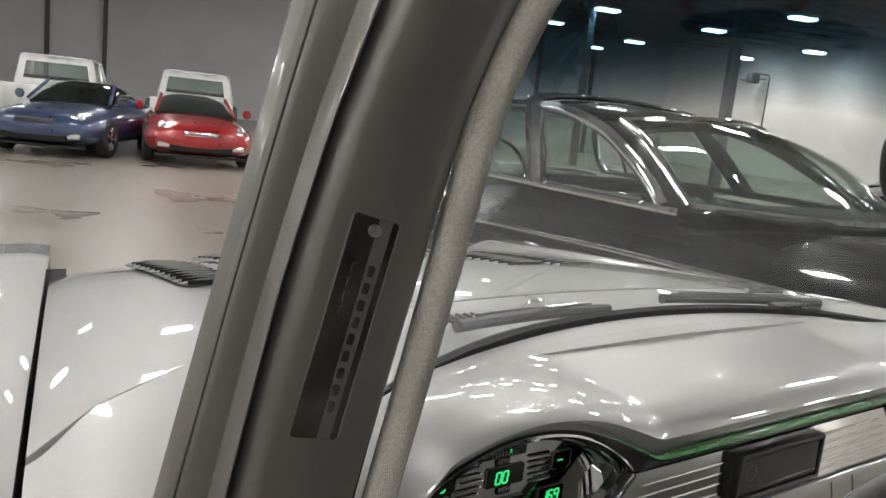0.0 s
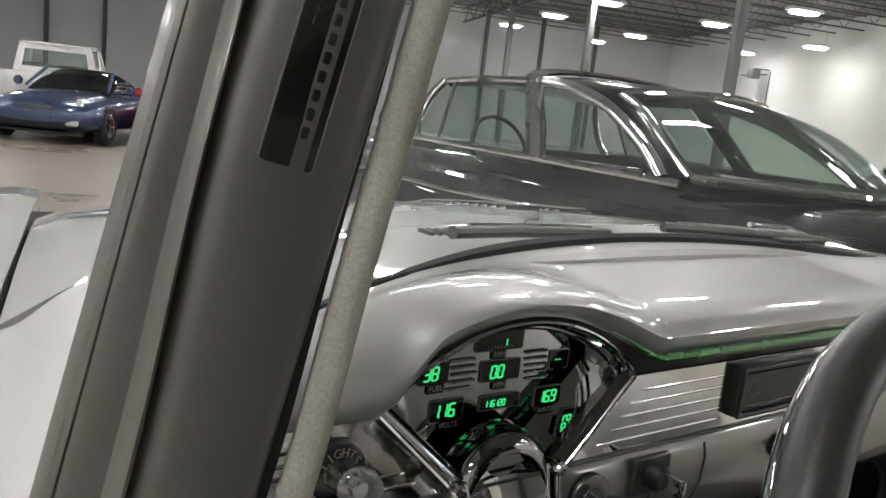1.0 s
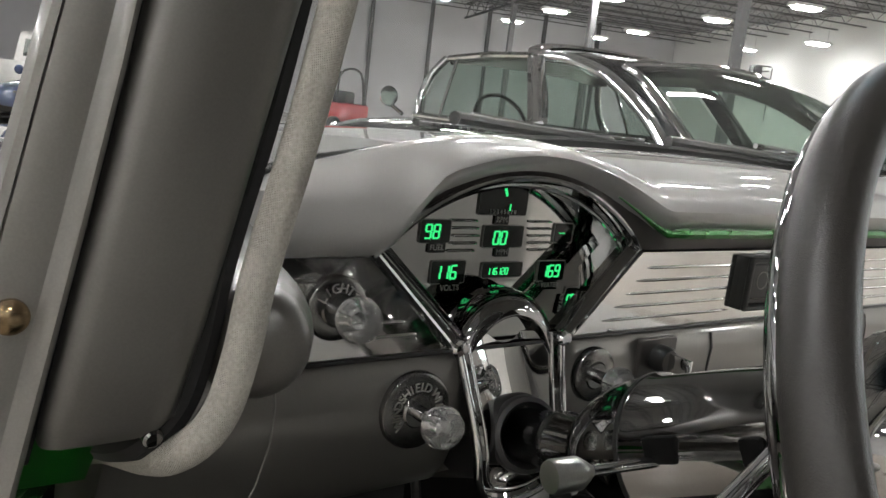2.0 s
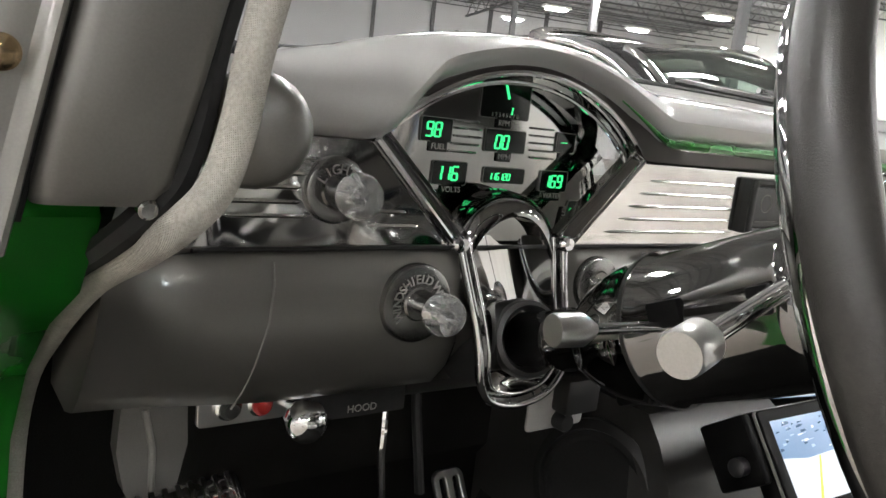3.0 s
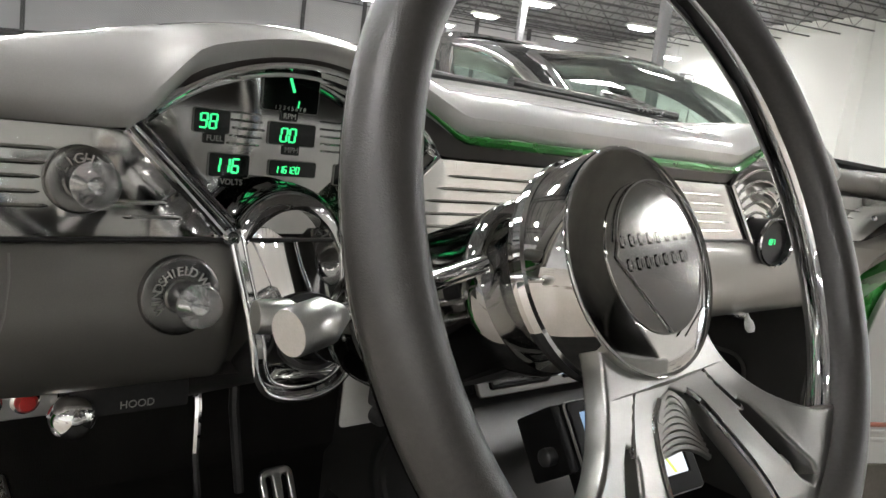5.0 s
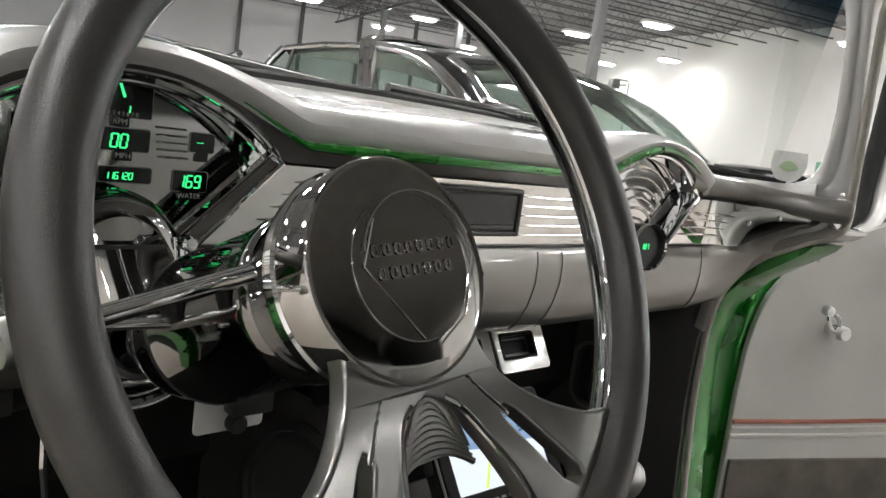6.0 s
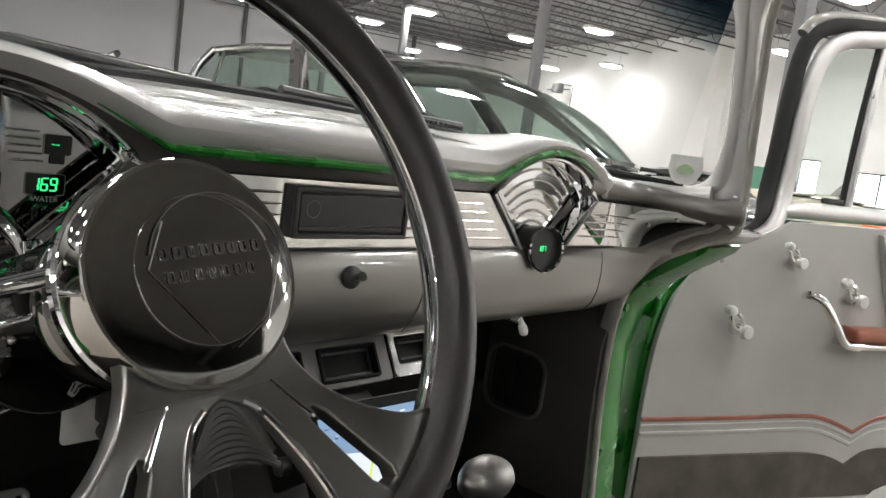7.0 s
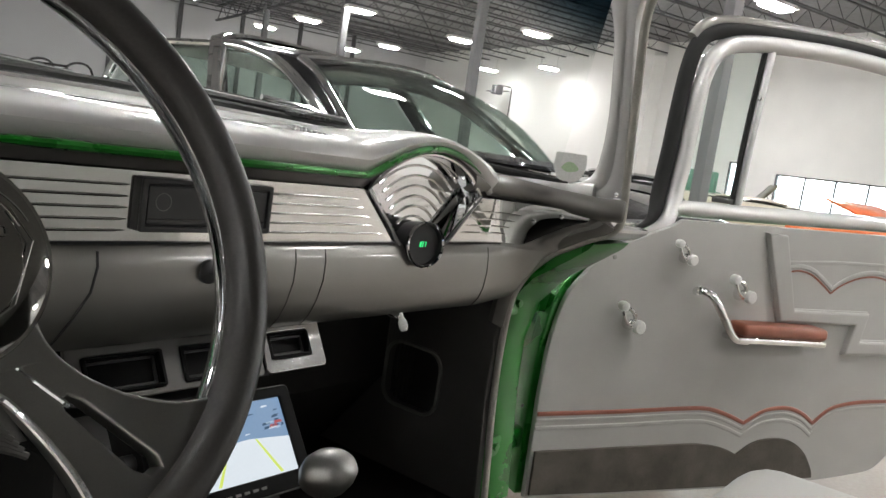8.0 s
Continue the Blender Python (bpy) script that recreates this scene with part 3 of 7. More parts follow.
def windlace_path(side):
    pts = [(0.345, 0.262, 1.43), (0.290, 0.262, 1.414), (0.254, 0.262, 1.388), (0.2308, 0.262, 1.3536), (0.2180, 0.262, 1.327), (0.2067, 0.2615, 1.2967), (0.201, 0.26, 1.2726), (0.186, 0.26, 1.20), (0.1715, 0.259, 1.136), (0.158, 0.258, 1.07), (0.1435, 0.257, 1.011), (0.138, 0.256, 0.98),
           (0.131, 0.255, 0.957), (0.122, 0.260, 0.943), (0.117, 0.288, 0.927), (0.118, 0.386, 0.888)]
    low = [(0.119, 0.492, 0.83), (0.118, 0.58, 0.765), (0.118, 0.63, 0.68), (0.118, 0.64, 0.55), (0.118, 0.63, 0.34)]
    if side > 0:
        pts = [(0.42, 0.05, 1.425), (0.31, 0.17, 1.405), (0.256, 0.232, 1.375), (0.226, 0.262, 1.335), (0.207, 0.276, 1.289), (0.1865, 0.280, 1.198), (0.1640, 0.284, 1.103), (0.1520, 0.286, 1.054), (0.1400, 0.288, 1.004), (0.134, 0.289, 0.975), (0.131, 0.293, 0.950), (0.130, 0.312, 0.931), (0.130, 0.343, 0.918), (0.130, 0.385, 0.895)]
        low = [(0.130, 0.416, 0.877), (0.130, 0.446, 0.850), (0.128, 0.468, 0.825), (0.124, 0.491, 0.785), (0.118, 0.503, 0.74), (0.110, 0.511, 0.69), (0.107, 0.512, 0.56), (0.107, 0.495, 0.34)]
    return smooth_path(pts + low, 6)


def right_post():
    """The far post with its pressed garnish: a fluted face that spreads into the windshield's foot and the header."""
    rings = []
    for z in list(np.linspace(1.000, 1.06, 9)) + list(np.linspace(1.08, 1.42, 18)):
        front = float(np.interp(z, [1.0, 1.006, 1.012, 1.024, 1.04, 1.056, 1.097, 1.146, 1.24, 1.286, 1.331, 1.37, 1.42], [0.428, 0.410, 0.391, 0.369, 0.356, 0.348, 0.339, 0.333, 0.332, 0.335, 0.346, 0.372, 0.42]))
        back = 0.2905 - 0.05 * sstep(1.30, 1.42, z)
        x = 1.607 - LEAN_X * (z - 1.1)
        foot = -0.010 * sstep(1.03, 1.0, z)
        sec = [(0.0, 0.020), (0.0, 0.003), (0.05, -0.002), (0.16, -0.0035), (0.30, -0.003), (0.38, 0.0005), (0.44, 0.001), (0.52, -0.003), (0.70, -0.005), (0.86, -0.003), (0.96, 0.003), (1.0, 0.012), (0.98, 0.022)]
        rings.append([(x + o + foot * f + (-0.05 * max(0, f - 0.5) * sstep(1.03, 1.0, z)), back + (front - back) * f, z) for f, o in sec])
    return loft(rings)


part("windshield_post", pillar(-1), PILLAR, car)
part("drip_strip", outer_strip(-1), STRIP, car, "fluted drip strip")
part("post_screw", lathe([(0.0040, -0.003), (0.0040, 0.0004), (0.0030, 0.0013), (0.0014, 0.0012), (0.0, 0.0012)], aim((0.110, 0.2655, 0.9460), (0.1, -1, -0.25)), 18), SMOKE, car, "chrome trim screw")
part("seam_rubber", tube([(seam_x(z) + 0.0030, 0.2745, z) for z in np.linspace(0.94, 1.49, 20)], 0.0024, 8), RUBBER, car, "black rubber joint")
part("strip_screw", lathe([(0.0062, -0.003), (0.0060, 0.0012), (0.0040, 0.0030), (0.0, 0.0036)], aim((0.0625, 0.2655, 0.9955), (0, -1, 0)), 20), BRONZE, car, "bronze dome screw")
part("windshield_post", right_post(), SILVER, car, "silver post with a fluted garnish")
part("garnish_screw", lathe([(0.0045, 0.0), (0.004, 0.002), (0.0, 0.0025)], aim((1.6235, 0.302, 1.006), (-1, -0.2, 0)), 12), CHROME, car)
part("garnish_foot", tube(smooth_path([(1.617, 0.342, 1.004), (1.609, 0.385, 0.999), (1.592, 0.43, 1.000), (1.566, 0.475, 1.003), (1.53, 0.52, 1.008)], 6), [0.016] * 6 + [0.014] * 13 + [0.011] * 6, 14), SILVER, car)
for side in (-1, 1):
    wl = windlace_path(side)
    part("windlace", tube([p if side < 0 else mirror(p) for p in wl], [0.0088 - 0.0016 * min(1, i / 50) for i in range(len(wl))], 14), CLOTH, car, "woven grey cloth welt")
    gap = [p + Vector((-0.010, 0.015, 0.0)) for p in wl]
    if side > 0:
        # a rounded flange fairs the dash end into the welt
        run = [p for p in wl if 0.70 < p.z < 0.945]
        part("welt_flange", loft([[mirror(p + d) for d in (Vector((0.002, 0.002, 0.0)), Vector((0.010, -0.002, 0.001)), Vector((0.019, 0.002, 0.004)), Vector((0.030, 0.012, 0.010)), Vector((0.030, 0.022, 0.014)), Vector((0.002, 0.016, 0.006)))] for p in run]), TAUPE, car, "taupe metallic flange beside the welt")
        continue
    part("rubber_seal", tube([p if side < 0 else mirror(p) for p in gap], 0.0065, 8), RUBBER, car)


def jamb(side):
    """The hinge pillar below the dog-leg, in the body colour."""
    rings = []
    for x in ((0.02, 0.03, 0.096, 0.103) if side < 0 else (-0.035, -0.03, 0.0, 0.03, 0.055, 0.075, 0.09, 0.102, 0.112, 0.121, 0.1255)):
        r = []
        for y, z in ((0.275, 0.945) if side < 0 else (0.335, 0.912), (0.31, 0.905) if side < 0 else (0.345, 0.898), (0.38, 0.87), (0.45, 0.82), (0.51, 0.75), (0.533, 0.66), (0.53, 0.55), (0.51, 0.3), (0.62, 0.3), (0.64, 0.9), (0.45, 0.96 if side < 0 else 0.914), (0.30 if side < 0 else 0.36, 0.965 if side < 0 else 0.914)):
            k = (0.036 if x < 0.05 else 0.030) if side < 0 else 0.0
            if side > 0 and y < 0.6:
                # a hollow beside the welt, rising to a lip under the door
                k = float(np.interp(x, [-0.035, 0.0, 0.03, 0.075, 0.09, 0.112, 0.121, 0.1255], [0.010, 0.014, 0.026, 0.072, 0.082, 0.060, 0.020, 0.004])) * (1.0 - 0.4 * sstep(0.87, 0.905, z))
            r.append((x - max(0.0, x - 0.085) * 0.5 * sstep(0.78, 0.72, z) if side > 0 else x, y + k, z - k * 0.3))
        rings.append([p if side < 0 else mirror(p) for p in r])
    return loft(rings)


for side in (-1, 1):
    part("hinge_pillar", jamb(side), GREEN, car, "glossy candy green hinge pillar")


part("fender_end", loft([[(x, 0.345 + d, 0.917), (x, 0.330 + d, 0.926), (x, 0.318 + d, 0.935), (x, 0.317 + d, 0.941), (x, 0.330 + d, 0.945), (x, 0.60, 0.946), (x, 0.60, 0.916)] for x, d in ((1.643, 0.0), (1.70, -0.004), (1.76, -0.012), (1.812, -0.010), (1.822, 0.01))]), SILVER, car, "silver fender end above the hinge pillar")


def roof():
    """Roof shell and header above the windshield."""
    rings = []
    for y in (0.30, 0.20, 0.0, -0.3, -0.7, -1.0, -1.4, -1.8):
        up = [(MID + 0.62 * math.sin(a), y, 1.47 + 0.10 * math.cos(a) * (1 - 0.1 * ((y + 0.3) / 0.8) ** 2)) for a in np.linspace(-1.45, 1.45, 17)]
        rings.append(up + [(x, yy, z - 0.05) for x, yy, z in reversed(up)])
    return loft(rings)


part("roof", roof(), SILVER, car, "silver roof shell")
part("headliner", loft([[(MID + 0.60 * math.sin(a), y, 1.402 + 0.10 * math.cos(a)) for a in np.linspace(-1.45, 1.45, 17)] + [(MID + 0.58 * math.sin(a), y, 1.417 + 0.10 * math.cos(a)) for a in np.linspace(1.45, -1.45, 17)] for y in (0.27, 0.0, -0.5, -1.1, -1.78)]), HEADLINER, car, "grey cloth headliner")
for side in (-1, 1):
    rp = [(0.20, 1.44), (-0.4, 1.46), (-1.0, 1.45), (-1.5, 1.38), (-1.85, 1.20)]
    part("roof_rail", tube(smooth_path([(MID + side * 0.63, y, z) for y, z in rp], 5), 0.035, 12), HEADLINER, car, "dark roof rail")
part("header_rail", tube(smooth_path([(0.235, 0.30, 1.46), (0.4, 0.335, 1.48), (MID, 0.37, 1.49), (1.37, 0.335, 1.48), (1.535, 0.30, 1.46)], 8), 0.024, 12), SILVER, car)

# unseen dark cloth panels behind the doors, added to darken the gauge panel's reflection
BLOCKER = mat("charcoal_blocker_cloth", (0.11, 0.107, 0.10), 0.9, grain=0.2, grain_size=600, stain=0.1, stain_size=8, bump=0.5, bump_size=700, spec=0.2)
for side in (-1, 1):
    part("quarter_blocker", loft([[(MID + side * x0, y, z) for x0, z in ((0.80, 0.90), (0.83, 0.90), (0.68, 1.45), (0.63, 1.45))] for y in (-0.86, -1.3, -1.82)]), BLOCKER, car, "unseen charcoal quarter panel added to darken reflections")
part("rear_blocker", loft([[(MID + x, y, z) for y, z in ((-1.80, 0.90), (-1.84, 0.90), (-1.84, 1.47), (-1.80, 1.47))] for x in (-0.80, 0.0, 0.80)]), BLOCKER, car, "unseen charcoal rear panel added to darken reflections")

# rear body and wheels
part("rear_body", loft([[(MID + hw * sx, y, z) for sx, z in ((-0.93, zt), (-1.0, zt - 0.08), (-1.0, 0.42), (-0.94, 0.32), (0.94, 0.32), (1.0, 0.42), (1.0, zt - 0.08), (0.93, zt), (0.5, zt + 0.02), (-0.5, zt + 0.02))]
                        for y, hw, zt in ((-0.90, 0.93, 0.94), (-1.3, 0.94, 0.95), (-1.9, 0.94, 0.94), (-2.4, 0.90, 0.90), (-2.75, 0.84, 0.82))]), SILVER, car)
for x, d in ((0.10, -1), (2 * MID - 0.10, 1)):
    for y in (1.62, -1.40):
        tyre = part("tyre", lathe([(0.20, -0.09), (0.31, -0.10), (0.335, -0.08), (0.34, 0.0), (0.335, 0.08), (0.31, 0.10), (0.20, 0.09)], aim((x, y, 0.34), (d, 0, 0)), 36), TYRE, car, "black tyre")
        part("rim", lathe([(0.205, 0.085), (0.19, 0.06), (0.06, 0.05), (0.05, 0.09), (0.0, 0.095)], aim((x, y, 0.34), (d, 0, 0)), 36), CHROME, tyre, "chrome wheel")

# floor, tunnel, firewall, kick panels
part("floor_pan", box((MID, 0.0, 0.30), (1.58, 2.2, 0.04), 0.01), DARK, car, "black carpeted floor")
part("firewall", loft([[(0.11, 0.98, 0.3), (1.66, 0.98, 0.3), (1.66, 1.02, 0.3), (0.11, 1.02, 0.3)], [(0.11, 0.80, 0.52), (1.66, 0.80, 0.52), (1.66, 0.84, 0.52), (0.11, 0.84, 0.52)],
                      [(0.13, 0.80, 0.93), (1.64, 0.80, 0.93), (1.64, 0.84, 0.93), (0.13, 0.84, 0.93)]]), DARK, car, "black carpeted firewall")
for side in (-1, 1):
    out = [(0.505, 0.30), (0.52, 0.55), (0.52, 0.68), (0.505, 0.765), (0.49, 0.80), (0.83, 0.86), (0.83, 0.52), (0.98, 0.3)]
    if side < 0:
        out = [(0.63, 0.30), (0.645, 0.55), (0.64, 0.68), (0.60, 0.765), (0.56, 0.80), (0.83, 0.86), (0.83, 0.52), (0.98, 0.3)]
    hole = rrect(0.715, 0.54, 0.145, 0.135, 0.035)
    m = Matrix(((0, 0, 1, 0.105), (1, 0, 0, 0), (0, 1, 0, 0), (0, 0, 0, 1)))
    if side > 0:
        m = Matrix(((0, 0, -1, 2 * MID - 0.105), (1, 0, 0, 0), (0, 1, 0, 0), (0, 0, 0, 1)))
    kp = finish("kick_panel", plate([out, hole], 0.02, m, 0.002), KICK, car, "charcoal kick panel with a speaker opening")
    x = 0.10 if side < 0 else 2 * MID - 0.10
    finish("speaker_grille", merged([box((x, 0.715, 0.54), (0.01, 0.16, 0.15))] + [box((x + (0.008 if side < 0 else -0.008), 0.735 + 0.011 * k, 0.54), (0.008, 0.004, 0.13)) for k in range(5)]), BLACK, kp, "black slatted grille", smooth=False)
    finish("frame", plate([rrect(0.715, 0.54, 0.160, 0.150, 0.042), rrect(0.715, 0.54, 0.145, 0.135, 0.035)], 0.006, m @ Matrix.Translation((0, 0, 0.02)), 0.0015), DIMGREY, kp)


# ---- dashboard ----
XC, XF = 0.4705, 1.3005        # the cluster's and the fan panel's centre


def end_bend(x, z=0.95):
    """How far the dash sweeps back towards the posts at its ends, more so higher up."""
    w = sstep(0.60, 0.765, abs(x - MID)) ** 1.25
    if x < MID:
        lift = sstep(0.76, 0.886, z)
        w = sstep(0.625 + 0.045 * lift, 0.775 + 0.025 * lift, MID - x) ** 1.25
    target = float(np.interp(z, [0.757, 0.80, 0.863, 0.90, 0.95, 1.03], [0.0, 0.010, 0.062, 0.105, 0.165, 0.20] if x < MID else [0.0, 0.0, 0.040, 0.084, 0.158, 0.20]))
    return w * target


def hump(x):
    h = 0.0
    for c in (XC, XF):
        d = abs(x - c) / 0.165
        if d < 1:
            h = max(h, (1 - d * d) ** 1.25)
    return h


def arch_top(x):
    """Upper edge of the dark face: level between the fans, arched over them."""
    z = 0.972
    for c in (XC, XF):
        d = abs(x - c)
        if d < 0.15:
            z = max(z, 1.036 - 0.205 + math.sqrt(max(0, 0.205 ** 2 - d * d)))
    return z


dash = thing("dashboard", (MID, 0.5, 0.75), "silver and bronze painted steel dashboard with twin fan-shaped bays", "dashboard")
XS = list(np.linspace(0.130, 2 * MID - 0.127, 141))


def dash_top():
    rings = []
    for x in XS:
        if x > 1.632:
            continue
        e, h = end_bend(x, 1.0), hump(x)
        end = sstep(0.535, 0.575, abs(x - MID))
        zf = 0.990 + 0.052 * h - 0.012 * end
        far = sstep(0.56, 0.66, abs(x - MID))
        yb = max(ws_base(x) - 0.004, 0.47 - e)
        yf = 0.452 - e + 0.030 * sstep(1.46, 1.53, x)
        zt = 1.034 + 0.028 * h - 0.030 * sstep(0.56, 0.70, abs(x - MID)) - 0.007 * sstep(1.46, 1.53, x)
        d = zt - zf
        pts = [(yf + 0.016, zf - 0.005), (yf + 0.0105, zf), (yf + 0.005, zf + 0.22 * d), (yf + 0.003, zf + 0.42 * d), (yf + 0.008, zf + 0.62 * d), (yf + 0.020, zf + 0.82 * d), (yf + 0.040, zf + 0.95 * d), (yf + 0.065, zt)]
        full = sstep(0.375, 0.315, x)
        if full:
            # a full roll down to the trim where the fan ends
            roll = [(0.474 - e, 0.9665), (0.466 - e, 0.9680), (yf + 0.006, 0.9755), (yf + 0.003, 0.987), (yf + 0.005, 1.000), (yf + 0.014, 1.013), (yf + 0.034, 0.4 * 1.024 + 0.6 * zt), (yf + 0.065, zt)]
            pts = [(a + (c - a) * full, b + (d2 - b) * full) for (a, b), (c, d2) in zip(pts, roll)]
        for f in (0.35, 0.65, 0.9, 1.0):
            y = yf + 0.065 + (max(yb, yf + 0.075) - yf - 0.065) * f
            pts.append((y, zt + (ws_low(x) + 0.002 - zt) * sstep(0, 1, f)))
        pts.append((pts[-1][0], ws_low(x) - 0.018))
        pts.append((yf + 0.03, zf - 0.005))
        rings.append([(x, y, z) for y, z in pts])
    return loft(rings)


part("top_panel", dash_top(), SILVER, dash, "bright silver crowned top")


def dash_face():
    """The dark band under the top, arched over the fans."""
    rings = []
    for x in XS:
        if abs(x - MID) > 0.575:
            continue
        e, h = end_bend(x), hump(x)
        zf = 0.990 + 0.052 * h - 0.021 * sstep(0.535, 0.575, abs(x - MID))
        lo = min(arch_top(x) - 0.004, zf - 0.004)
        rings.append([(x, 0.466 - e, zf - 0.002), (x, 0.468 - e, zf - 0.3 * (zf - lo)), (x, 0.474 - e, lo), (x, 0.50 - e, lo), (x, 0.50 - e, zf - 0.002)])
    return loft(rings)


part("face_band", dash_face(), BROW, dash, "dark bronze band below the top")
stripe = [(x, 0.4585 - end_bend(x), 0.9868 + 0.052 * hump(x)) for x in XS if 0.56 < x < 1.42]
part("pinstripe", tube(stripe, [0.0008 + 0.0048 * sstep(0.0, 0.14, i / len(stripe)) * sstep(1.0, 0.9, i / len(stripe)) for i in range(len(stripe))], 8), GREEN, dash, "green edge stripe")



def low_z(x):
    d = abs(x - MID)
    return 0.758 + 0.012 * sstep(0.60, 0.76, d)


def dash_lower():
    rings = []
    for x in XS:
        if x > 1.622:
            continue
        e, zl = end_bend(x), low_z(x)
        k = (0.884 - zl) / 0.127
        prof = [(0.50, 0.884), (0.475, 0.884), (0.470, 0.878), (0.466, 0.862), (0.464, 0.835), (0.467, 0.805), (0.474, 0.784), (0.488, 0.766), (0.508, 0.758), (0.56, 0.76), (0.56, 0.80)]
        inset = 0.030 * sstep(0.058, 0.046, abs(x - 0.476))
        rings.append([(x, y - end_bend(x, z) + (inset if y < 0.5 else 0.0), 0.884 - (0.884 - z) * k) for y, z in prof])
    return loft(rings)


part("lower_panel", dash_lower(), TAUPE, dash, "taupe metallic lower panel")
part("back_panel", box((MID, 0.535, 0.925), (1.36, 0.02, 0.11), 0.004), BROW, dash)


def trim_strip(x0, x1, name="trim_panel"):
    """Ribbed bright trim between two fans or at the ends."""
    rings = []
    n = max(8, int((x1 - x0) / 0.006))
    for x in np.linspace(x0, x1, n):
        e = end_bend(x)
        top = 0.966
        for a, b in ((XC - 0.144, XC - 0.062), (XC + 0.144, XC + 0.062), (XF - 0.144, XF - 0.062), (XF + 0.144, XF + 0.062)):
            if min(a, b) <= x <= max(a, b):
                top = 0.966 - 0.0775 * (x - a) / (b - a)
        low = 0.888 + 0.058 * (sstep(0.675, 0.728, x - MID) if x > MID else sstep(0.690, 0.745, MID - x)) ** 1.4
        prof = [(0.482, top), (0.476, top)] + [(0.474, z) for z in np.linspace(top - 0.0004, low + 0.0004, 7)] + [(0.476, low), (0.482, low), (0.498, low), (0.498, top)]
        rings.append([(x, y - end_bend(x, z), z) for y, z in prof])
    return part(name, loft(rings), POLISH, dash, "polished ribbed aluminium trim")


def ribs(owner, spans):
    for x0, x1, z in spans:
        pts = [(x, 0.4746 - end_bend(x, z), z) for x in np.linspace(x0, x1, 12)]
        part("rib", tube(pts, [0.0002] + [0.0019] * 10 + [0.0002], 8), ALUM, owner)


left_trim = trim_strip(0.142, XC - 0.063)
ribs(left_trim, [(0.222, 0.281, 0.9490), (0.205, 0.275, 0.9390), (0.203, 0.272, 0.9295), (0.206, 0.272, 0.9193), (0.214, 0.278, 0.9095), (0.31, 0.36, 0.914), (0.325, 0.372, 0.903)])
mid_trim = trim_strip(XC + 0.063, XF - 0.063)
ribs(mid_trim, [(0.630 - 0.013 * k, 0.786, 0.950 - 0.0125 * k) for k in range(4)] + [(0.575, 0.786, 0.900)])
ribs(mid_trim, [(0.967, 1.146 + 0.013 * k, 0.950 - 0.0125 * k) for k in range(4)] + [(0.967, 1.205, 0.900)])
right_trim = trim_strip(XF + 0.063, 1.612)
ribs(right_trim, [(1.435 - 0.012 * k, 1.545 - 0.004 * k, 0.942 - 0.0125 * k) for k in range(4)])
part("trim_lip", tube([(x, 0.4725 - end_bend(x, 0.8865), 0.8865) for x in XS if 0.19 < x < 1.53], 0.0018, 6), BLACK, dash, "dark joint under the trim")

for side in (-1, 1):
    rings = []
    for x in np.linspace(1.50, 1.644 if side < 0 else 1.626, 24):
        b = x if side > 0 else 2 * MID - x
        low = 0.888 + 0.058 * sstep(0.675, 0.728, x - MID) ** 1.4
        fwd = 0.010 * sstep(1.553, 1.585, x) if side > 0 else 0.0
        rings.append([(x, 0.4785 - fwd * sstep(low + 0.003, low - 0.005, z) - end_bend(b, z) - (0.006 if side > 0 else 0.0) * sstep(0.895, 0.880, z), z) for z in np.linspace(0.966, 0.880, 22)] + [(x, 0.495 - end_bend(b, 0.88), 0.880), (x, 0.495 - end_bend(b, 0.966), 0.966)])
    part("end_panel", loft([[p if side > 0 else mirror(p) for p in r] for r in rings]), TAUPE, dash, "taupe metallic end panel")
for x, z in ((1.583, 0.951), (1.560, 0.935)):
    part("trim_screw", lathe([(0.0045, 0.0), (0.004, 0.0022), (0.0, 0.003)], aim((x, 0.4735 - end_bend(x, z), z), (-0.6, -1, 0)), 12), CHROME, right_trim)

# joints of the lower panel: ash tray and glove box lids
for x, bend in ((0.252, -0.016), (0.66, 0.0), (0.750, -0.04), (1.028, -0.014), (1.083, -0.014), (1.49, 0.0)):
    prof = [(0.470, 0.878), (0.466, 0.862), (0.464, 0.835), (0.467, 0.805), (0.474, 0.784), (0.488, 0.766)]
    pts = [(x + bend * sstep(0.86, 0.76, z) if bend else x, y - end_bend(x, z) - 0.0004, z) for y, z in prof]
    part("panel_joint", tube(pts, 0.0016 if 0.7 < x < 0.8 else 0.0009, 6), SEAL if x < 0.3 else BROW if x > 1.0 else BLACK, dash)


def fan_outline(xc, grow=0.0, bottom=0.887, half_bottom=0.0575):
    tip, r = 0.1415 + grow, 0.195 + grow
    cz = 1.027 - 0.195
    a = math.degrees(math.asin(min(1, tip / r)))
    pts = [(xc - half_bottom - grow * 0.6, bottom - grow * 0.6)]
    pts += [(xc + r * math.sin(radians(t)), cz + r * math.cos(radians(t))) for t in np.linspace(-a, a, 25)]
    pts += [(xc + half_bottom + grow * 0.6, bottom - grow * 0.6)]
    return pts


def bar_along(pts2, y, r, closed=False, flat=1.0):
    return tube([(x, y, z) for x, z in pts2], r, 8, closed, flat, up=(0, 1, 0))


# ---- instrument cluster ----
cluster = thing("instrument_cluster", (XC, 0.48, 0.78), "chrome fan-shaped instrument cluster with green digital readouts", "instrument cluster")
outer, inner = fan_outline(XC, 0.004), fan_outline(XC, -0.004)
part("bezel", bar_along(outer, 0.470, 0.0030), CHROME, cluster, "chrome fan-shaped bezel")


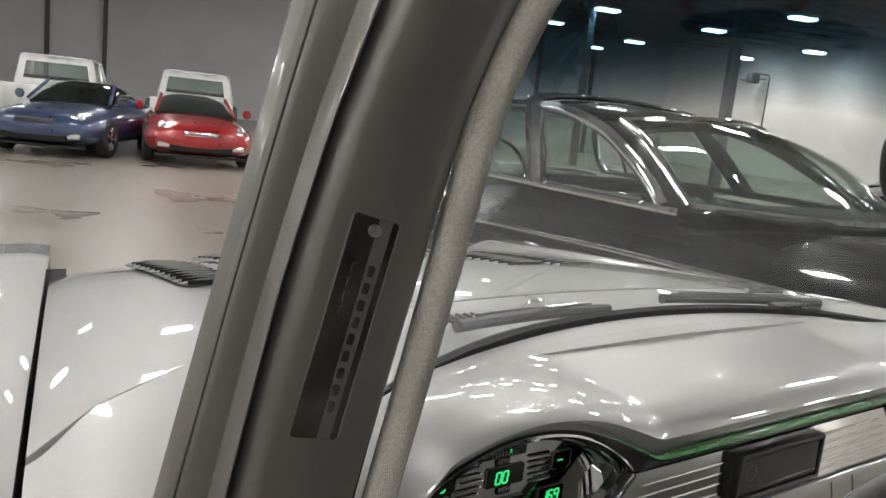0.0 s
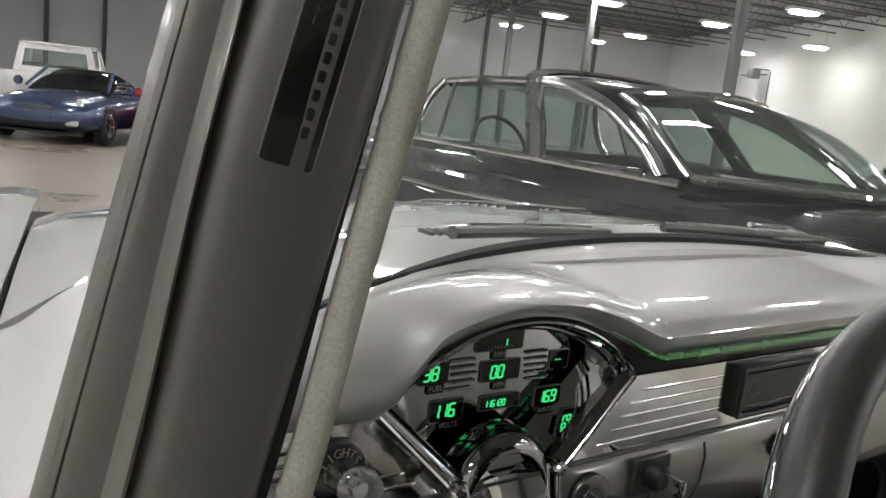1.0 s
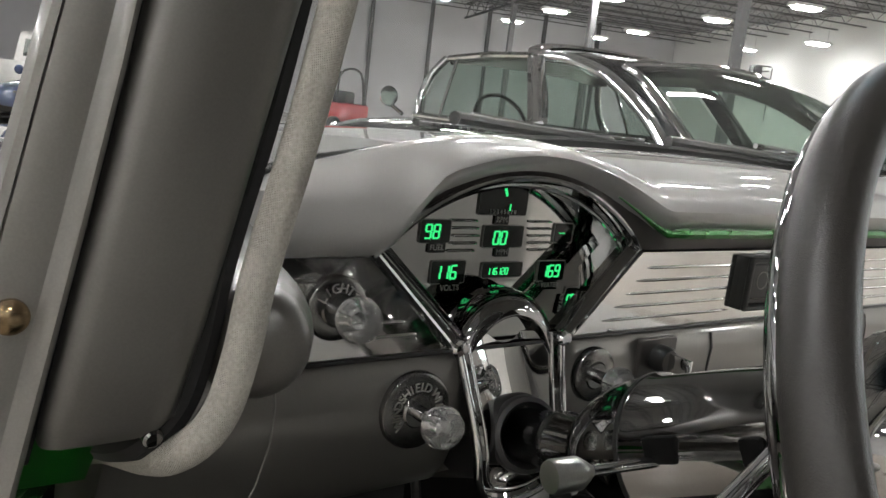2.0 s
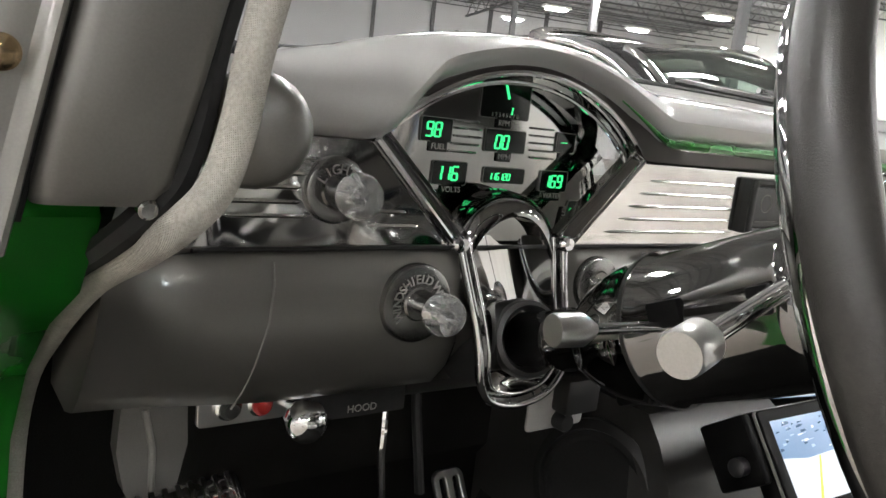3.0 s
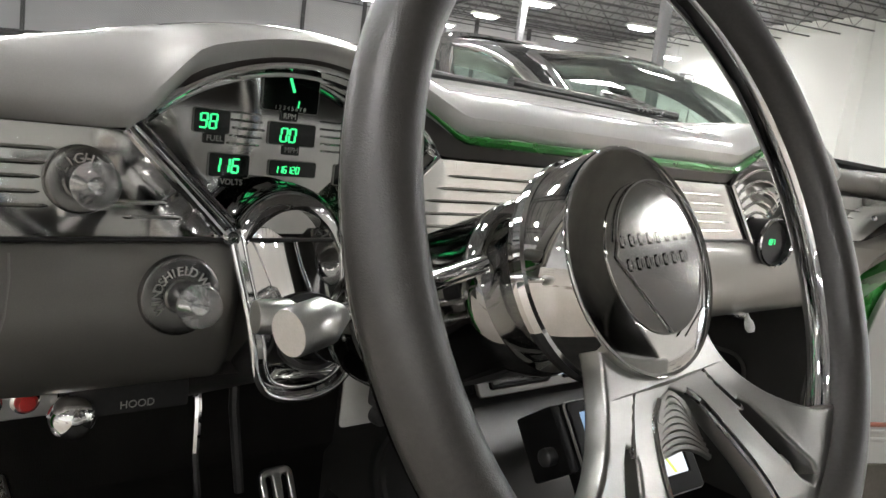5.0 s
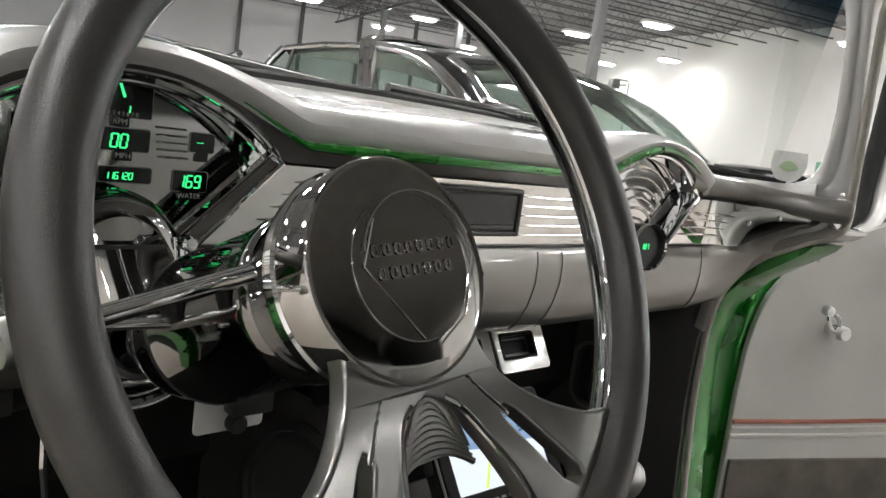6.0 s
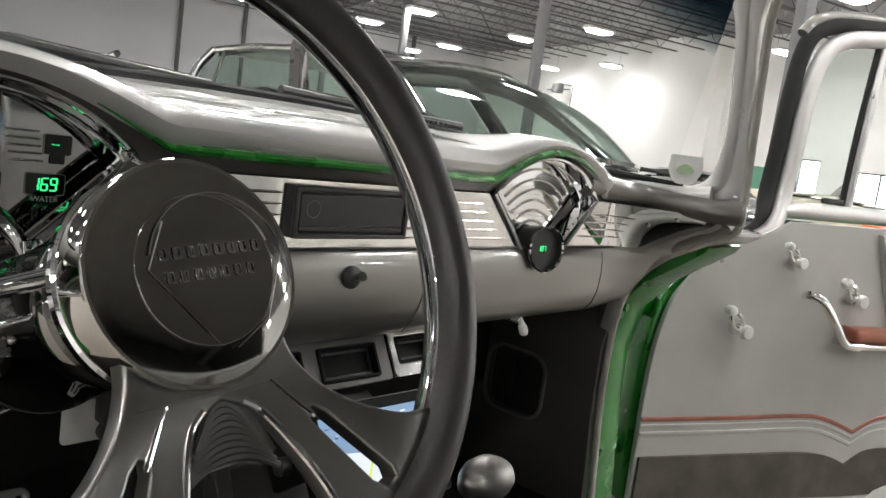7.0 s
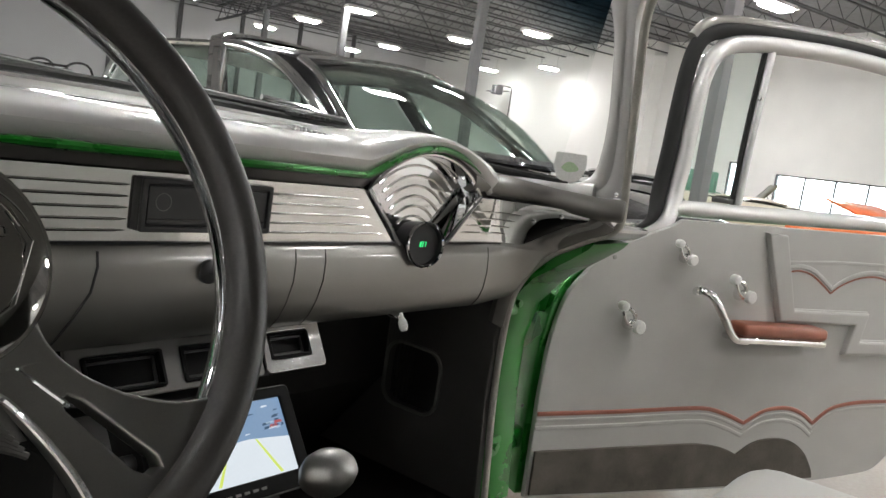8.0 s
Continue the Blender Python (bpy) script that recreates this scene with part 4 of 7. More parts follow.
def side_moulding(side):
    """The broad two-ridged moulding along a straight side of the fan."""
    a, b = Vector((XC + side * 0.1440, 0.470, 0.9662)), Vector((XC + side * 0.0590, 0.470, 0.8880))
    along = (b - a).normalized()
    inward = Vector((-side * abs(along.z), 0, abs(along.x)))
    sec = [(-0.0010, 0.010), (-0.0008, 0.000), (0.0004, -0.0018), (0.0016, -0.0008), (0.0035, 0.0015), (0.0095, 0.0050), (0.0108, 0.0042), (0.0118, 0.0030), (0.0130, 0.0040), (0.0135, 0.014)]
    return loft([[p + inward * u + Vector((0, v, 0)) for u, v in sec] for p in (a.lerp(b, f) for f in np.linspace(0.0, 1.0, 9))])


for side in (-1, 1):
    part("side_moulding", side_moulding(side), SMOKE, cluster, "broad ridged chrome moulding")


def funnel(xc, y0, y1, g0, g1):
    """The sloping bright wall between bezel and gauge panel."""
    a, b = fan_outline(xc, g0), fan_outline(xc, g1)
    return loft([[(x, y0, z) for x, z in a], [(x, y1, z) for x, z in b], [(x, y1 + 0.004, z) for x, z in b], [(x, y0 + 0.004, z) for x, z in a]], closed=False, wrap=True)


part("funnel", funnel(XC, 0.472, 0.520, 0.002, -0.0035), CHROME, cluster)
part("inner_bezel", bar_along(inner, 0.484, 0.0022), CHROME, cluster)
finish("gauge_panel", plate([fan_outline(XC, -0.001)], 0.006, facing(0.522)), CLUSTERFACE, cluster, "brushed grey gauge panel")

SEG = {"0": "abcdef", "1": "bc", "2": "abged", "3": "abgcd", "4": "fgbc", "5": "afgcd", "6": "afgecd", "7": "abc", "8": "abcdefg", "9": "abcfgd", "-": "g", " ": ""}


def digits(body, x, z, h, y, pitch=None):
    """Seven-segment figures, leaning a little."""
    w = h * 0.5
    t = h * 0.13
    bits = []
    pitch = pitch or w * 1.45
    for i, ch in enumerate(body.replace(".", "")):
        ox = x + i * pitch
        for s in SEG[ch]:
            cx, cz, sx, sz = {"a": (0, h / 2, w, t), "g": (0, 0, w, t), "d": (0, -h / 2, w, t), "f": (-w / 2, h / 4, t, h / 2), "b": (w / 2, h / 4, t, h / 2),
                              "e": (-w / 2, -h / 4, t, h / 2), "c": (w / 2, -h / 4, t, h / 2)}[s]
            bits.append(box((ox + cx + cz * 0.12, y, z + cz), (sx * 0.9, 0.0012, sz * 0.9)))
    return merged(bits)


PY = 0.5155                        # front of the gauge panel


def readout(name, x, z, w, h, tab, body="", dx=0.0, dz=0.0, dh=0.011, word=""):
    """A dark display window with green figures and a lettered tab below."""
    win = finish("readout", plate([rrect(x, z, w, h, 0.002)], 0.0012, facing(PY)), LCD, cluster, "black display window showing green figures")
    finish("window_rim", plate([rrect(x, z, w + 0.0010, h + 0.0010, 0.0024), rrect(x, z, w - 0.0002, h - 0.0002, 0.002)], 0.0014, facing(PY), 0.0003), DIMGREY, win)
    if body:
        part("readout_figure", digits(body, x + dx, z + dz, dh, PY - 0.0018), LED, win, "lit green figures", smooth=False)
    if tab:
        finish("tab", plate([rrect(x + tab[0], z - h / 2 - 0.004, tab[1], 0.009, 0.001)], 0.0014, facing(PY)), LCD, win)
        if word:
            finish("lettering", text(word, 0.0068, 0.0002, facing(PY - 0.0016, x + tab[0], z - h / 2 - 0.0042)), SEAL, win, "pale lettering " + word)
    return win


rpm = readout("rpm", 0.4775, 1.0095, 0.055, 0.034, (0.0, 0.016), "1", 0.006, -0.010, 0.0065, "RPM")
part("needle_bar", merged([box((0.4755 + 0.0010 * k, PY - 0.0018, 1.0205 - 0.0024 * k), (0.0020, 0.001, 0.0030)) for k in range(5)]), LED, rpm, "lit green bar", smooth=False)
finish("lettering", text("1 2 3 4 5 6 7 8", 0.0052, 0.0002, facing(PY - 0.0016, 0.4775, 0.9952)), SEAL, rpm)
readout("fuel", 0.407, 0.9775, 0.031, 0.0195, (0.003, 0.018), "98", -0.0075, 0.0, 0.0115, "FUEL")
readout("mph", 0.482, 0.973, 0.046, 0.0195, (0.0, 0.016), "00", -0.0085, -0.001, 0.0115, "MPH")
volts = readout("volts", 0.425, 0.942, 0.036, 0.0195, (0.003, 0.021), "116", -0.0115, 0.0, 0.0115, "VOLTS")
part("decimal_point", box((0.4290, PY - 0.0018, 0.9365), (0.0016, 0.001, 0.0018)), LED, volts, smooth=False)
readout("odo", 0.4855, 0.9425, 0.047, 0.0135, None, "116120", -0.0165, -0.001, 0.0058)
readout("water", 0.5465, 0.940, 0.034, 0.0190, (0.0, 0.019), "169", -0.009, 0.0, 0.0110, "WATER")
readout("shift", 0.5555, 0.9765, 0.024, 0.0180, (0.0, 0.013), "--", -0.0045, 0.0, 0.0055)
for side in (-1, 1):
    for k in range(5):
        z = 0.987 - 0.0066 * k
        x = (0.4405 - 0.002 * abs(k - 2)) if side < 0 else (0.5245 + 0.001 * k)
        part("rib", tube([(x - 0.014, PY - 0.0005, z), (x - 0.011, PY - 0.0015, z), (x + 0.011, PY - 0.0015, z), (x + 0.014, PY - 0.0005, z)], 0.0011, 6), ALUM, cluster)


# the chrome surround of the column: two rails run from the fan's foot into a U, with a hollow mirror pan between them
U_RAIL = [(0.4085, 0.468, 0.895), (0.4150, 0.459, 0.862), (0.4215, 0.449, 0.828), (0.4262, 0.445, 0.802), (0.4320, 0.446, 0.777), (0.4480, 0.450, 0.758), (0.4800, 0.453, 0.7500),
          (0.5110, 0.452, 0.757), (0.5280, 0.451, 0.777), (0.5320, 0.454, 0.802), (0.5310, 0.460, 0.828), (0.5280, 0.465, 0.862), (0.5260, 0.470, 0.895)]
U_MID = Vector((0.477, 0.47, 0.83))
u_out = smooth_path(U_RAIL, 6)
u_in = [p + (Vector((U_MID.x, p.y, max(p.z, 0.812))) - p).normalized() * 0.0105 + Vector((0, 0.002, 0)) for p in u_out]
part("column_bezel", tube(u_out, 0.0032, 10, up=(0, 1, 0)), CHROME, cluster, "chrome U-shaped column bezel")
part("inner_rail", tube(u_in, 0.0017, 10, up=(0, 1, 0)), CHROME, cluster, "chrome inner rail")
part("bezel_channel", loft([[a, a.lerp(b, 0.5) + Vector((0, 0.003, 0)), b, b + Vector((0, 0.006, 0)), a + Vector((0, 0.008, 0))] for a, b in zip(u_out, u_in)]), SMOKE, cluster, "dark chrome channel")


def column_pan():
    """A hollow mirror between the rails, deepest along its middle, that runs up under the arch."""
    n = len(u_in) // 2
    rings = []
    for k in range(n):
        a, b = u_in[k], u_in[-1 - k]
        row = [a.lerp(b, f) + Vector((0, 0.0015 + 0.0115 * math.sin(math.pi * f) * min(1.0, (b - a).length / 0.06), 0)) for f in np.linspace(0, 1, 17)]
        rings.append(row + [p + Vector((0, 0.003, 0)) for p in reversed(row)])
    return loft(rings[::-1])


part("column_pan", column_pan(), BILLET, cluster, "hollow polished pan round the column")
AX, AZ = 0.4680, 0.8745


def arch_band():
    """A broad sloping half ring over the column, from the gauge panel out to a thin lip."""
    sec = [(0.0585, 0.500), (0.0575, 0.482), (0.0545, 0.4765), (0.0490, 0.4715), (0.0430, 0.4690), (0.0395, 0.4685), (0.0380, 0.4700), (0.0375, 0.480), (0.0380, 0.500)]
    rings = []
    for a in np.linspace(196, -16, 43):
        k = abs(a - 90) / 106
        grown = [(0.0585 + (r - 0.0585) * (1 - 0.85 * k ** 4), y) for r, y in sec]
        rings.append([(AX + r * math.cos(radians(a)), y, AZ + r * math.sin(radians(a))) for r, y in grown])
    return loft(rings)


part("column_arch", arch_band(), SMOKE, cluster, "broad rounded chrome arch over the column")
finish("arch_mirror", plate([[(AX + 0.039 * math.cos(radians(a)), AZ + 0.039 * math.sin(radians(a))) for a in np.linspace(-14, 194, 33)]], 0.004, facing(0.486)), BILLET, cluster, "mirror plate under the arch")
for x, z in ((0.4095, 0.8900), (0.5270, 0.8900)):
    part("bezel_boss", lathe([(0.0075, -0.006), (0.0075, 0.002), (0.0055, 0.0045), (0, 0.005)], aim((x, 0.4670, z), (0, -1, 0)), 20), CHROME, cluster)

# ---- passenger fan ----
fan = thing("fan_panel", (XF, 0.48, 0.88), "chrome fan-shaped passenger panel with fluted arcs", "dash panel")
finish("backing", plate([fan_outline(XF, 0.0, 0.900, 0.045)], 0.006, facing(0.505)), CHROME, fan)
part("funnel", funnel(XF, 0.474, 0.505, 0.002, -0.006), CHROME, fan)
part("bezel", bar_along(fan_outline(XF, 0.003), 0.471, 0.0045), CHROME, fan, "chrome fan bezel")
for k in range(7):
    r = 0.058 + 0.0165 * k
    part("arc_rib", bar_along([(XF + r * math.sin(radians(a)), 0.868 + r * math.cos(radians(a))) for a in np.linspace(-41, 41, 15)], 0.4985, 0.0022), ALUM, fan)

pod = thing("gauge_pod", (1.297, 0.455, 0.875), "small round black gauge in a bright rim showing green figures", "gauge")
PODM = aim((1.2935, 0.482, 0.885), (-0.22, -1, 0.05))
part("cup", lathe([(0.0, -0.012), (0.034, -0.012), (0.036, 0.02), (0.0355, 0.028), (0.0335, 0.029), (0.0325, 0.02), (0.0, 0.019)], PODM, 36), BLACK, pod)
part("rim", lathe([(0.0355, 0.024), (0.0375, 0.026), (0.0375, 0.030), (0.0355, 0.032), (0.0335, 0.029), (0.0345, 0.026), (0.0355, 0.024)], PODM, 36), CHROME, pod, "chrome rim")
me = digits("187", -0.007, 0.0, 0.008, 0.0)
me.transform(PODM @ Matrix.Translation((0, 0, 0.0205)) @ Matrix.Rotation(radians(-90), 4, "X"))
part("readout_figure", me, LED, pod, "lit green figures", smooth=False)

# garnish rolls at both ends: a smooth tube that leaves the dash and sweeps back to the post
for side in (-1, 1):
    dx, dz = (0.002, 0.006) if side < 0 else (0.0, 0.0)
    path = smooth_path([(1.42, 0.484, 0.994), (1.48, 0.474, 0.993), (1.53, 0.462, 0.990), (1.566, 0.441, 0.986), (1.590, 0.404, 0.981), (1.600, 0.355, 0.978), (1.608, 0.325, 0.976), (1.619, 0.300, 0.977), (1.628, 0.284, 0.977)] if side > 0 else
                       [(1.42, 0.486, 0.992), (1.48, 0.479, 0.987), (1.53, 0.467, 0.981), (1.566, 0.444, 0.977), (1.588, 0.405, 0.974), (1.598, 0.355, 0.972), (1.604, 0.325, 0.972), (1.612, 0.297, 0.971), (1.622, 0.274, 0.971)], 6)
    n = len(path)
    k = next(i for i, p in enumerate(path) if p.y < 0.444)
    radius = [0.0190 + 0.0015 * sstep(0.3, 0.9, i / n) for i in range(n)]
    radius[-2:] = [0.0200, 0.0175]
    if side < 0:
        radius = [r + 0.0035 * sstep(0.45, 0.85, i / n) for i, r in enumerate(radius)]
        radius[-2:] = [0.0225, 0.0185]
    shift = [Vector((p.x - dx * sstep(1.50, 1.59, p.x), p.y, p.z + dz * sstep(1.50, 1.59, p.x))) for p in path]
    flip = [p if side > 0 else Vector(mirror(p)) for p in shift]
    if side < 0:
        way = (flip[-1] - flip[-2]).normalized()
        for f in (0.25, 0.5, 0.7, 0.85, 0.95, 1.0):
            flip.append(flip[n - 1] + way * 0.012 * f)
            radius.append(max(0.0008, 0.0230 * math.sqrt(1 - f * f)))
        radius[n - 3:n] = [0.0230, 0.0230, 0.0230]
    if side > 0:
        part("garnish_roll", tube(flip[:k + 1], radius[:k + 1], 22), ROLL, car, "taupe metallic garnish roll")
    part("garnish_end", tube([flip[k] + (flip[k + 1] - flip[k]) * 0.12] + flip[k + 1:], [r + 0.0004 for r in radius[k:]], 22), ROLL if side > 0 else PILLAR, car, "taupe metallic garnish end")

# nameplate on the driver's post
DULL = mat("dull_plate", (0.10, 0.097, 0.087), 0.2, 0.85, grain=0.15, stain=0.4, stain_size=60)
plate_ob = thing("nameplate", (0.135, 0.255, 1.16), "small dark embossed metal data plate on the windshield post", "nameplate")
tilt = math.degrees(math.atan(LEAN_X))
NP = Matrix.Translation((pillar_x(0.1292, 1.216), 0.2575, 1.216)) @ Matrix.Rotation(radians(tilt), 4, "Y") @ FACE @ Matrix.Diagonal((1.02, 0.92, 1, 1))
finish("plate", plate([rrect(0, 0, 0.021, 0.097, 0.002)], 0.0012, NP, 0.0004), DULL, plate_ob)
finish("rim", plate([rrect(0, 0, 0.022, 0.098, 0.002), rrect(0, 0, 0.0208, 0.0968, 0.002)], 0.0016, NP, 0.0003), PILLAR, plate_ob)
for k in range(9):
    finish("emboss", plate([rrect(0.0035, 0.026 - 0.0075 * k, 0.0030, 0.0048, 0.001)], 0.0018, NP, 0.0003), DULL, plate_ob, "raised plain bar")
for k in range(4):
    finish("emboss", plate([rrect(-0.004, 0.026 - 0.0062 * k, 0.0028, 0.0042, 0.001)], 0.0016, NP, 0.0003), DULL, plate_ob)
part("rivet", lathe([(0, 0.002), (0.0025, 0.0015), (0.003, 0.0)], NP @ Matrix.Translation((0, 0.043, 0.001)), 12), SATIN, plate_ob)

# ---- knobs ----
ESCUTCHEON = mat("dull_escutcheon", (0.22, 0.218, 0.212), 0.22, 1.0, grain=0.05, grain_size=900, stain=0.1, stain_size=60)
KN = (0, -1, 0.02)


def knob(name, at, word, label, r=0.0315, stem=0.026):
    k = thing(name, at, label, "knob", "dashboard knobs")
    m = aim(at, KN)
    part("escutcheon", lathe([(0, 0.0055), (0.012, 0.0055), (0.0135, 0.004), (r * 0.90, 0.0036), (r * 0.97, 0.0028), (r, 0.001), (r, -0.004)], m, 36), ESCUTCHEON, k, "dull lettered escutcheon")
    part("stem", lathe([(0.006, 0.0), (0.006, stem)], m, 12), CHROME, k)
    hm = m @ Matrix.Translation((0, 0, stem))
    part("handle", lathe([(0, 0.026), (0.008, 0.025), (0.0135, 0.021), (0.0165, 0.013), (0.0155, 0.005), (0.010, 0.0), (0.006, -0.002)], hm, 28), CLEAR, k, "clear round handle")
    part("core", lathe([(0.0, -0.002), (0.0062, -0.002), (0.0070, 0.004), (0.0045, 0.011), (0.0, 0.012)], hm, 16), CHROME, k, "chrome core inside the handle")
    n = len(word)
    for i, ch in enumerate(word):
        a = radians(150 - 120 * i / max(1, n - 1)) if n < 8 else radians(205 - 230 * i / (n - 1))
        if ch == " ":
            continue
        lm = m @ Matrix.Translation((r * 0.62 * math.cos(a), r * 0.62 * math.sin(a), 0.0045)) @ Matrix.Rotation(a - math.pi / 2, 4, "Z")
        finish("letter", text(ch, 0.010, 0.0004, lm), SEAL, k)
    return k


knob("light_knob", (0.296, 0.472, 0.929), "LIGHTS", "chrome lights knob on a round lettered plate", 0.0245, 0.023)
knob("pull_knob", (0.369, 0.462, 0.845), "WINDSHIELD WIPER", "chrome windshield wiper knob on a round lettered plate")
knob("turn_knob", (0.567, 0.462, 0.853), "", "chrome ignition knob on a round plate", 0.026, 0.02)
hk = thing("hood_knob", (0.305, 0.50, 0.735), "round chrome bonnet release knob under the dashboard", "knob")
HK = aim((0.316, 0.600, 0.735), (-0.05, -1, 0.0))
part("stem", lathe([(0.006, 0.0), (0.006, 0.07)], HK, 12), CHROME, hk)
part("handle", lathe([(0, 0.101), (0.010, 0.099), (0.017, 0.092), (0.019, 0.084), (0.016, 0.074), (0.009, 0.068)], HK, 28), CHROME, hk, "polished ball handle")
finish("lettering", text("HOOD", 0.0092, 0.0003, facing(0.512, 0.361, 0.7405)), SEAL, hk, "pale lettering HOOD")
part("bracket", box((0.357, 0.527, 0.744), (0.10, 0.025, 0.026), 0.004), RUBBER, hk)

# switch plate under the dash
sw = thing("switch_panel", (0.26, 0.53, 0.74), "small steel switch panel with a black and a red button", "switch panel")
finish("plate", plate([rrect(0.271, 0.741, 0.076, 0.031, 0.005)], 0.004, facing(0.552), 0.001), SATIN, sw)
for x, mt in ((0.254, BLACK), (0.281, RED)):
    m = aim((x + 0.003, 0.549, 0.742), (0, -1, 0))
    part("collar", lathe([(0.011, 0.0), (0.011, 0.005), (0.008, 0.007)], m, 20), CHROME, sw)
    part("button", lathe([(0.0085, 0.0), (0.0085, 0.010), (0.006, 0.013), (0, 0.0135)], m, 20), mt, sw, "red push button" if mt is RED else "black push button")

# ignition switch and small lighter on the lower panel
ig = thing("ignition_lock", (0.70, 0.445, 0.86), "square black ignition lock plate on the lower dashboard", "switch")
finish("plate", plate([rrect(0.655, 0.862, 0.055, 0.04, 0.004)], 0.006, facing(0.466), 0.0015), BROW, ig)
part("lock", lathe([(0.014, 0.0), (0.014, 0.012), (0.011, 0.016), (0, 0.016)], aim((0.655, 0.461, 0.862), (0, -1, 0)), 24), BLACK, ig)
part("key", box((0.655, 0.435, 0.862), (0.004, 0.03, 0.018), 0.001), CHROME, ig, "key in the lock")
ks = thing("key_switch", (0.889, 0.445, 0.854), "small chrome toggle switch on the lower dashboard", "switch")
m = aim((0.889, 0.465, 0.853), (0, -1, 0))
part("collar", lathe([(0.0145, 0.0), (0.0145, 0.004), (0.011, 0.006), (0.0, 0.006)], m, 24), BLACK, ks)
part("lever", tube([Vector((0.889, 0.458, 0.853)), Vector((0.885, 0.440, 0.859))], [0.004, 0.006], 10), CHROME, ks)

# radio
radio = thing("car_radio", (0.89, 0.47, 0.925), "black single-slot car radio with a blank cover in the trim", "radio")
part("housing", box((0.881, 0.4775, 0.930), (0.181, 0.024, 0.060), 0.003), BLACK, radio)
finish("bezel", plate([rrect(0.881, 0.930, 0.181, 0.060, 0.003), rrect(0.881, 0.930, 0.168, 0.047, 0.003)], 0.006, facing(0.4665), 0.002), BLACK, radio)
finish("cover", plate([rrect(0.881, 0.930, 0.164, 0.043, 0.002)], 0.004, facing(0.467), 0.001), BLACK, radio, "matt black cover")
finish("dial", plate([arc2(0.818, 0.934, 0.010, 0, 350, 24), arc2(0.818, 0.934, 0.0094, 0, 350, 24)], 0.0045, facing(0.467)), SEAL, radio)
part("slot", box((0.881, 0.4628, 0.9145), (0.160, 0.001, 0.0015)), GLOSSBLACK, radio)

# ---- steering column and wheel ----
WC = Vector((0.4660, 0.1070, 0.9520))
WT = radians(24.2)
WN = Vector((0.0, -math.cos(WT), math.sin(WT)))      # out of the wheel, towards the driver
WM = aim(WC, WN) @ Matrix.Rotation(radians(5.0), 4, "Z")   # a little off straight; wheel plan: x right, y up the wheel, z to the driver


def wheel_m(z=0.0):
    return WM @ Matrix.Translation((0, 0, z))


column = thing("steering_column", (0.47, 0.45, 0.80), "polished chrome tilt steering column with two levers", "steering column")
part("upper_tube", lathe([(0.030, -0.082), (0.050, -0.086), (0.0518, -0.09), (0.0518, -0.100), (0.0505, -0.104), (0.0505, -0.200), (0.0530, -0.204), (0.0530, -0.210), (0.0508, -0.214),
                          (0.0508, -0.222), (0.0490, -0.236), (0.0440, -0.252), (0.0375, -0.266), (0.0315, -0.276), (0.0270, -0.281)], wheel_m(), 56), SMOKE, column, "chrome column tube")
part("joint_ring", lathe([(0.0508, -0.2055), (0.0538, -0.2055), (0.0538, -0.2085), (0.0508, -0.2085), (0.0508, -0.2055)], wheel_m(), 48), BLACK, column)
SHAFT = Vector((0.485, 0.455, 0.809))
shaft_axis = (WM @ Vector((0, 0, -0.268))) - SHAFT
SHM = aim(SHAFT, shaft_axis)
part("shaft", lathe([(0.0235, -0.03), (0.0235, 0.052), (0.0255, 0.056), (0.0255, 0.064), (0.0235, 0.068), (0.0235, shaft_axis.length)], SHM, 36), SMOKE, column, "chrome inner shaft")
part("boot", lathe([(0.0245, -0.012), (0.0325, -0.010), (0.0345, -0.002), (0.0330, 0.004), (0.0290, 0.006), (0.0250, 0.001), (0.0245, -0.012)], SHM, 40), BLACK, column, "black rubber boot ring")
part("lower_tube", lathe([(0.022, -0.40), (0.022, -0.9)], wheel_m(), 24), BLACK, column)


def lever(a, b, r0, knob_r, knob_l, label):
    a, b = Vector(a), Vector(b)
    d = (b - a).normalized()
    rod = part("lever", tube([a, a.lerp(b, 0.5), b], [r0 * 1.1, r0, r0], 12), CHROME, column, label)
    part("knob", lathe([(0, -0.001), (r0, 0.0), (knob_r * 0.75, knob_l * 0.2), (knob_r, knob_l * 0.35), (knob_r, knob_l * 0.93), (knob_r * 0.93, knob_l), (0, knob_l)], aim(b, d), 28), SATIN, rod, "satin round end cap")


lever((0.426, 0.268, 0.880), (0.366, 0.276, 0.880), 0.0036, 0.0100, 0.030, "chrome turn-signal lever")
lever((0.420, 0.192, 0.928), (0.317, 0.168, 0.913), 0.0050, 0.0106, 0.030, "chrome tilt lever")
for lx, ly, lz in ((-0.0478, 0.012, -0.172), (-0.0478, 0.010, -0.108)):
    part("lever_slot", box((lx, ly, lz), (0.010, 0.017, 0.024 if lz < -0.15 else 0.014), 0.002, WM), MATTBLACK, column, "black lever slot")

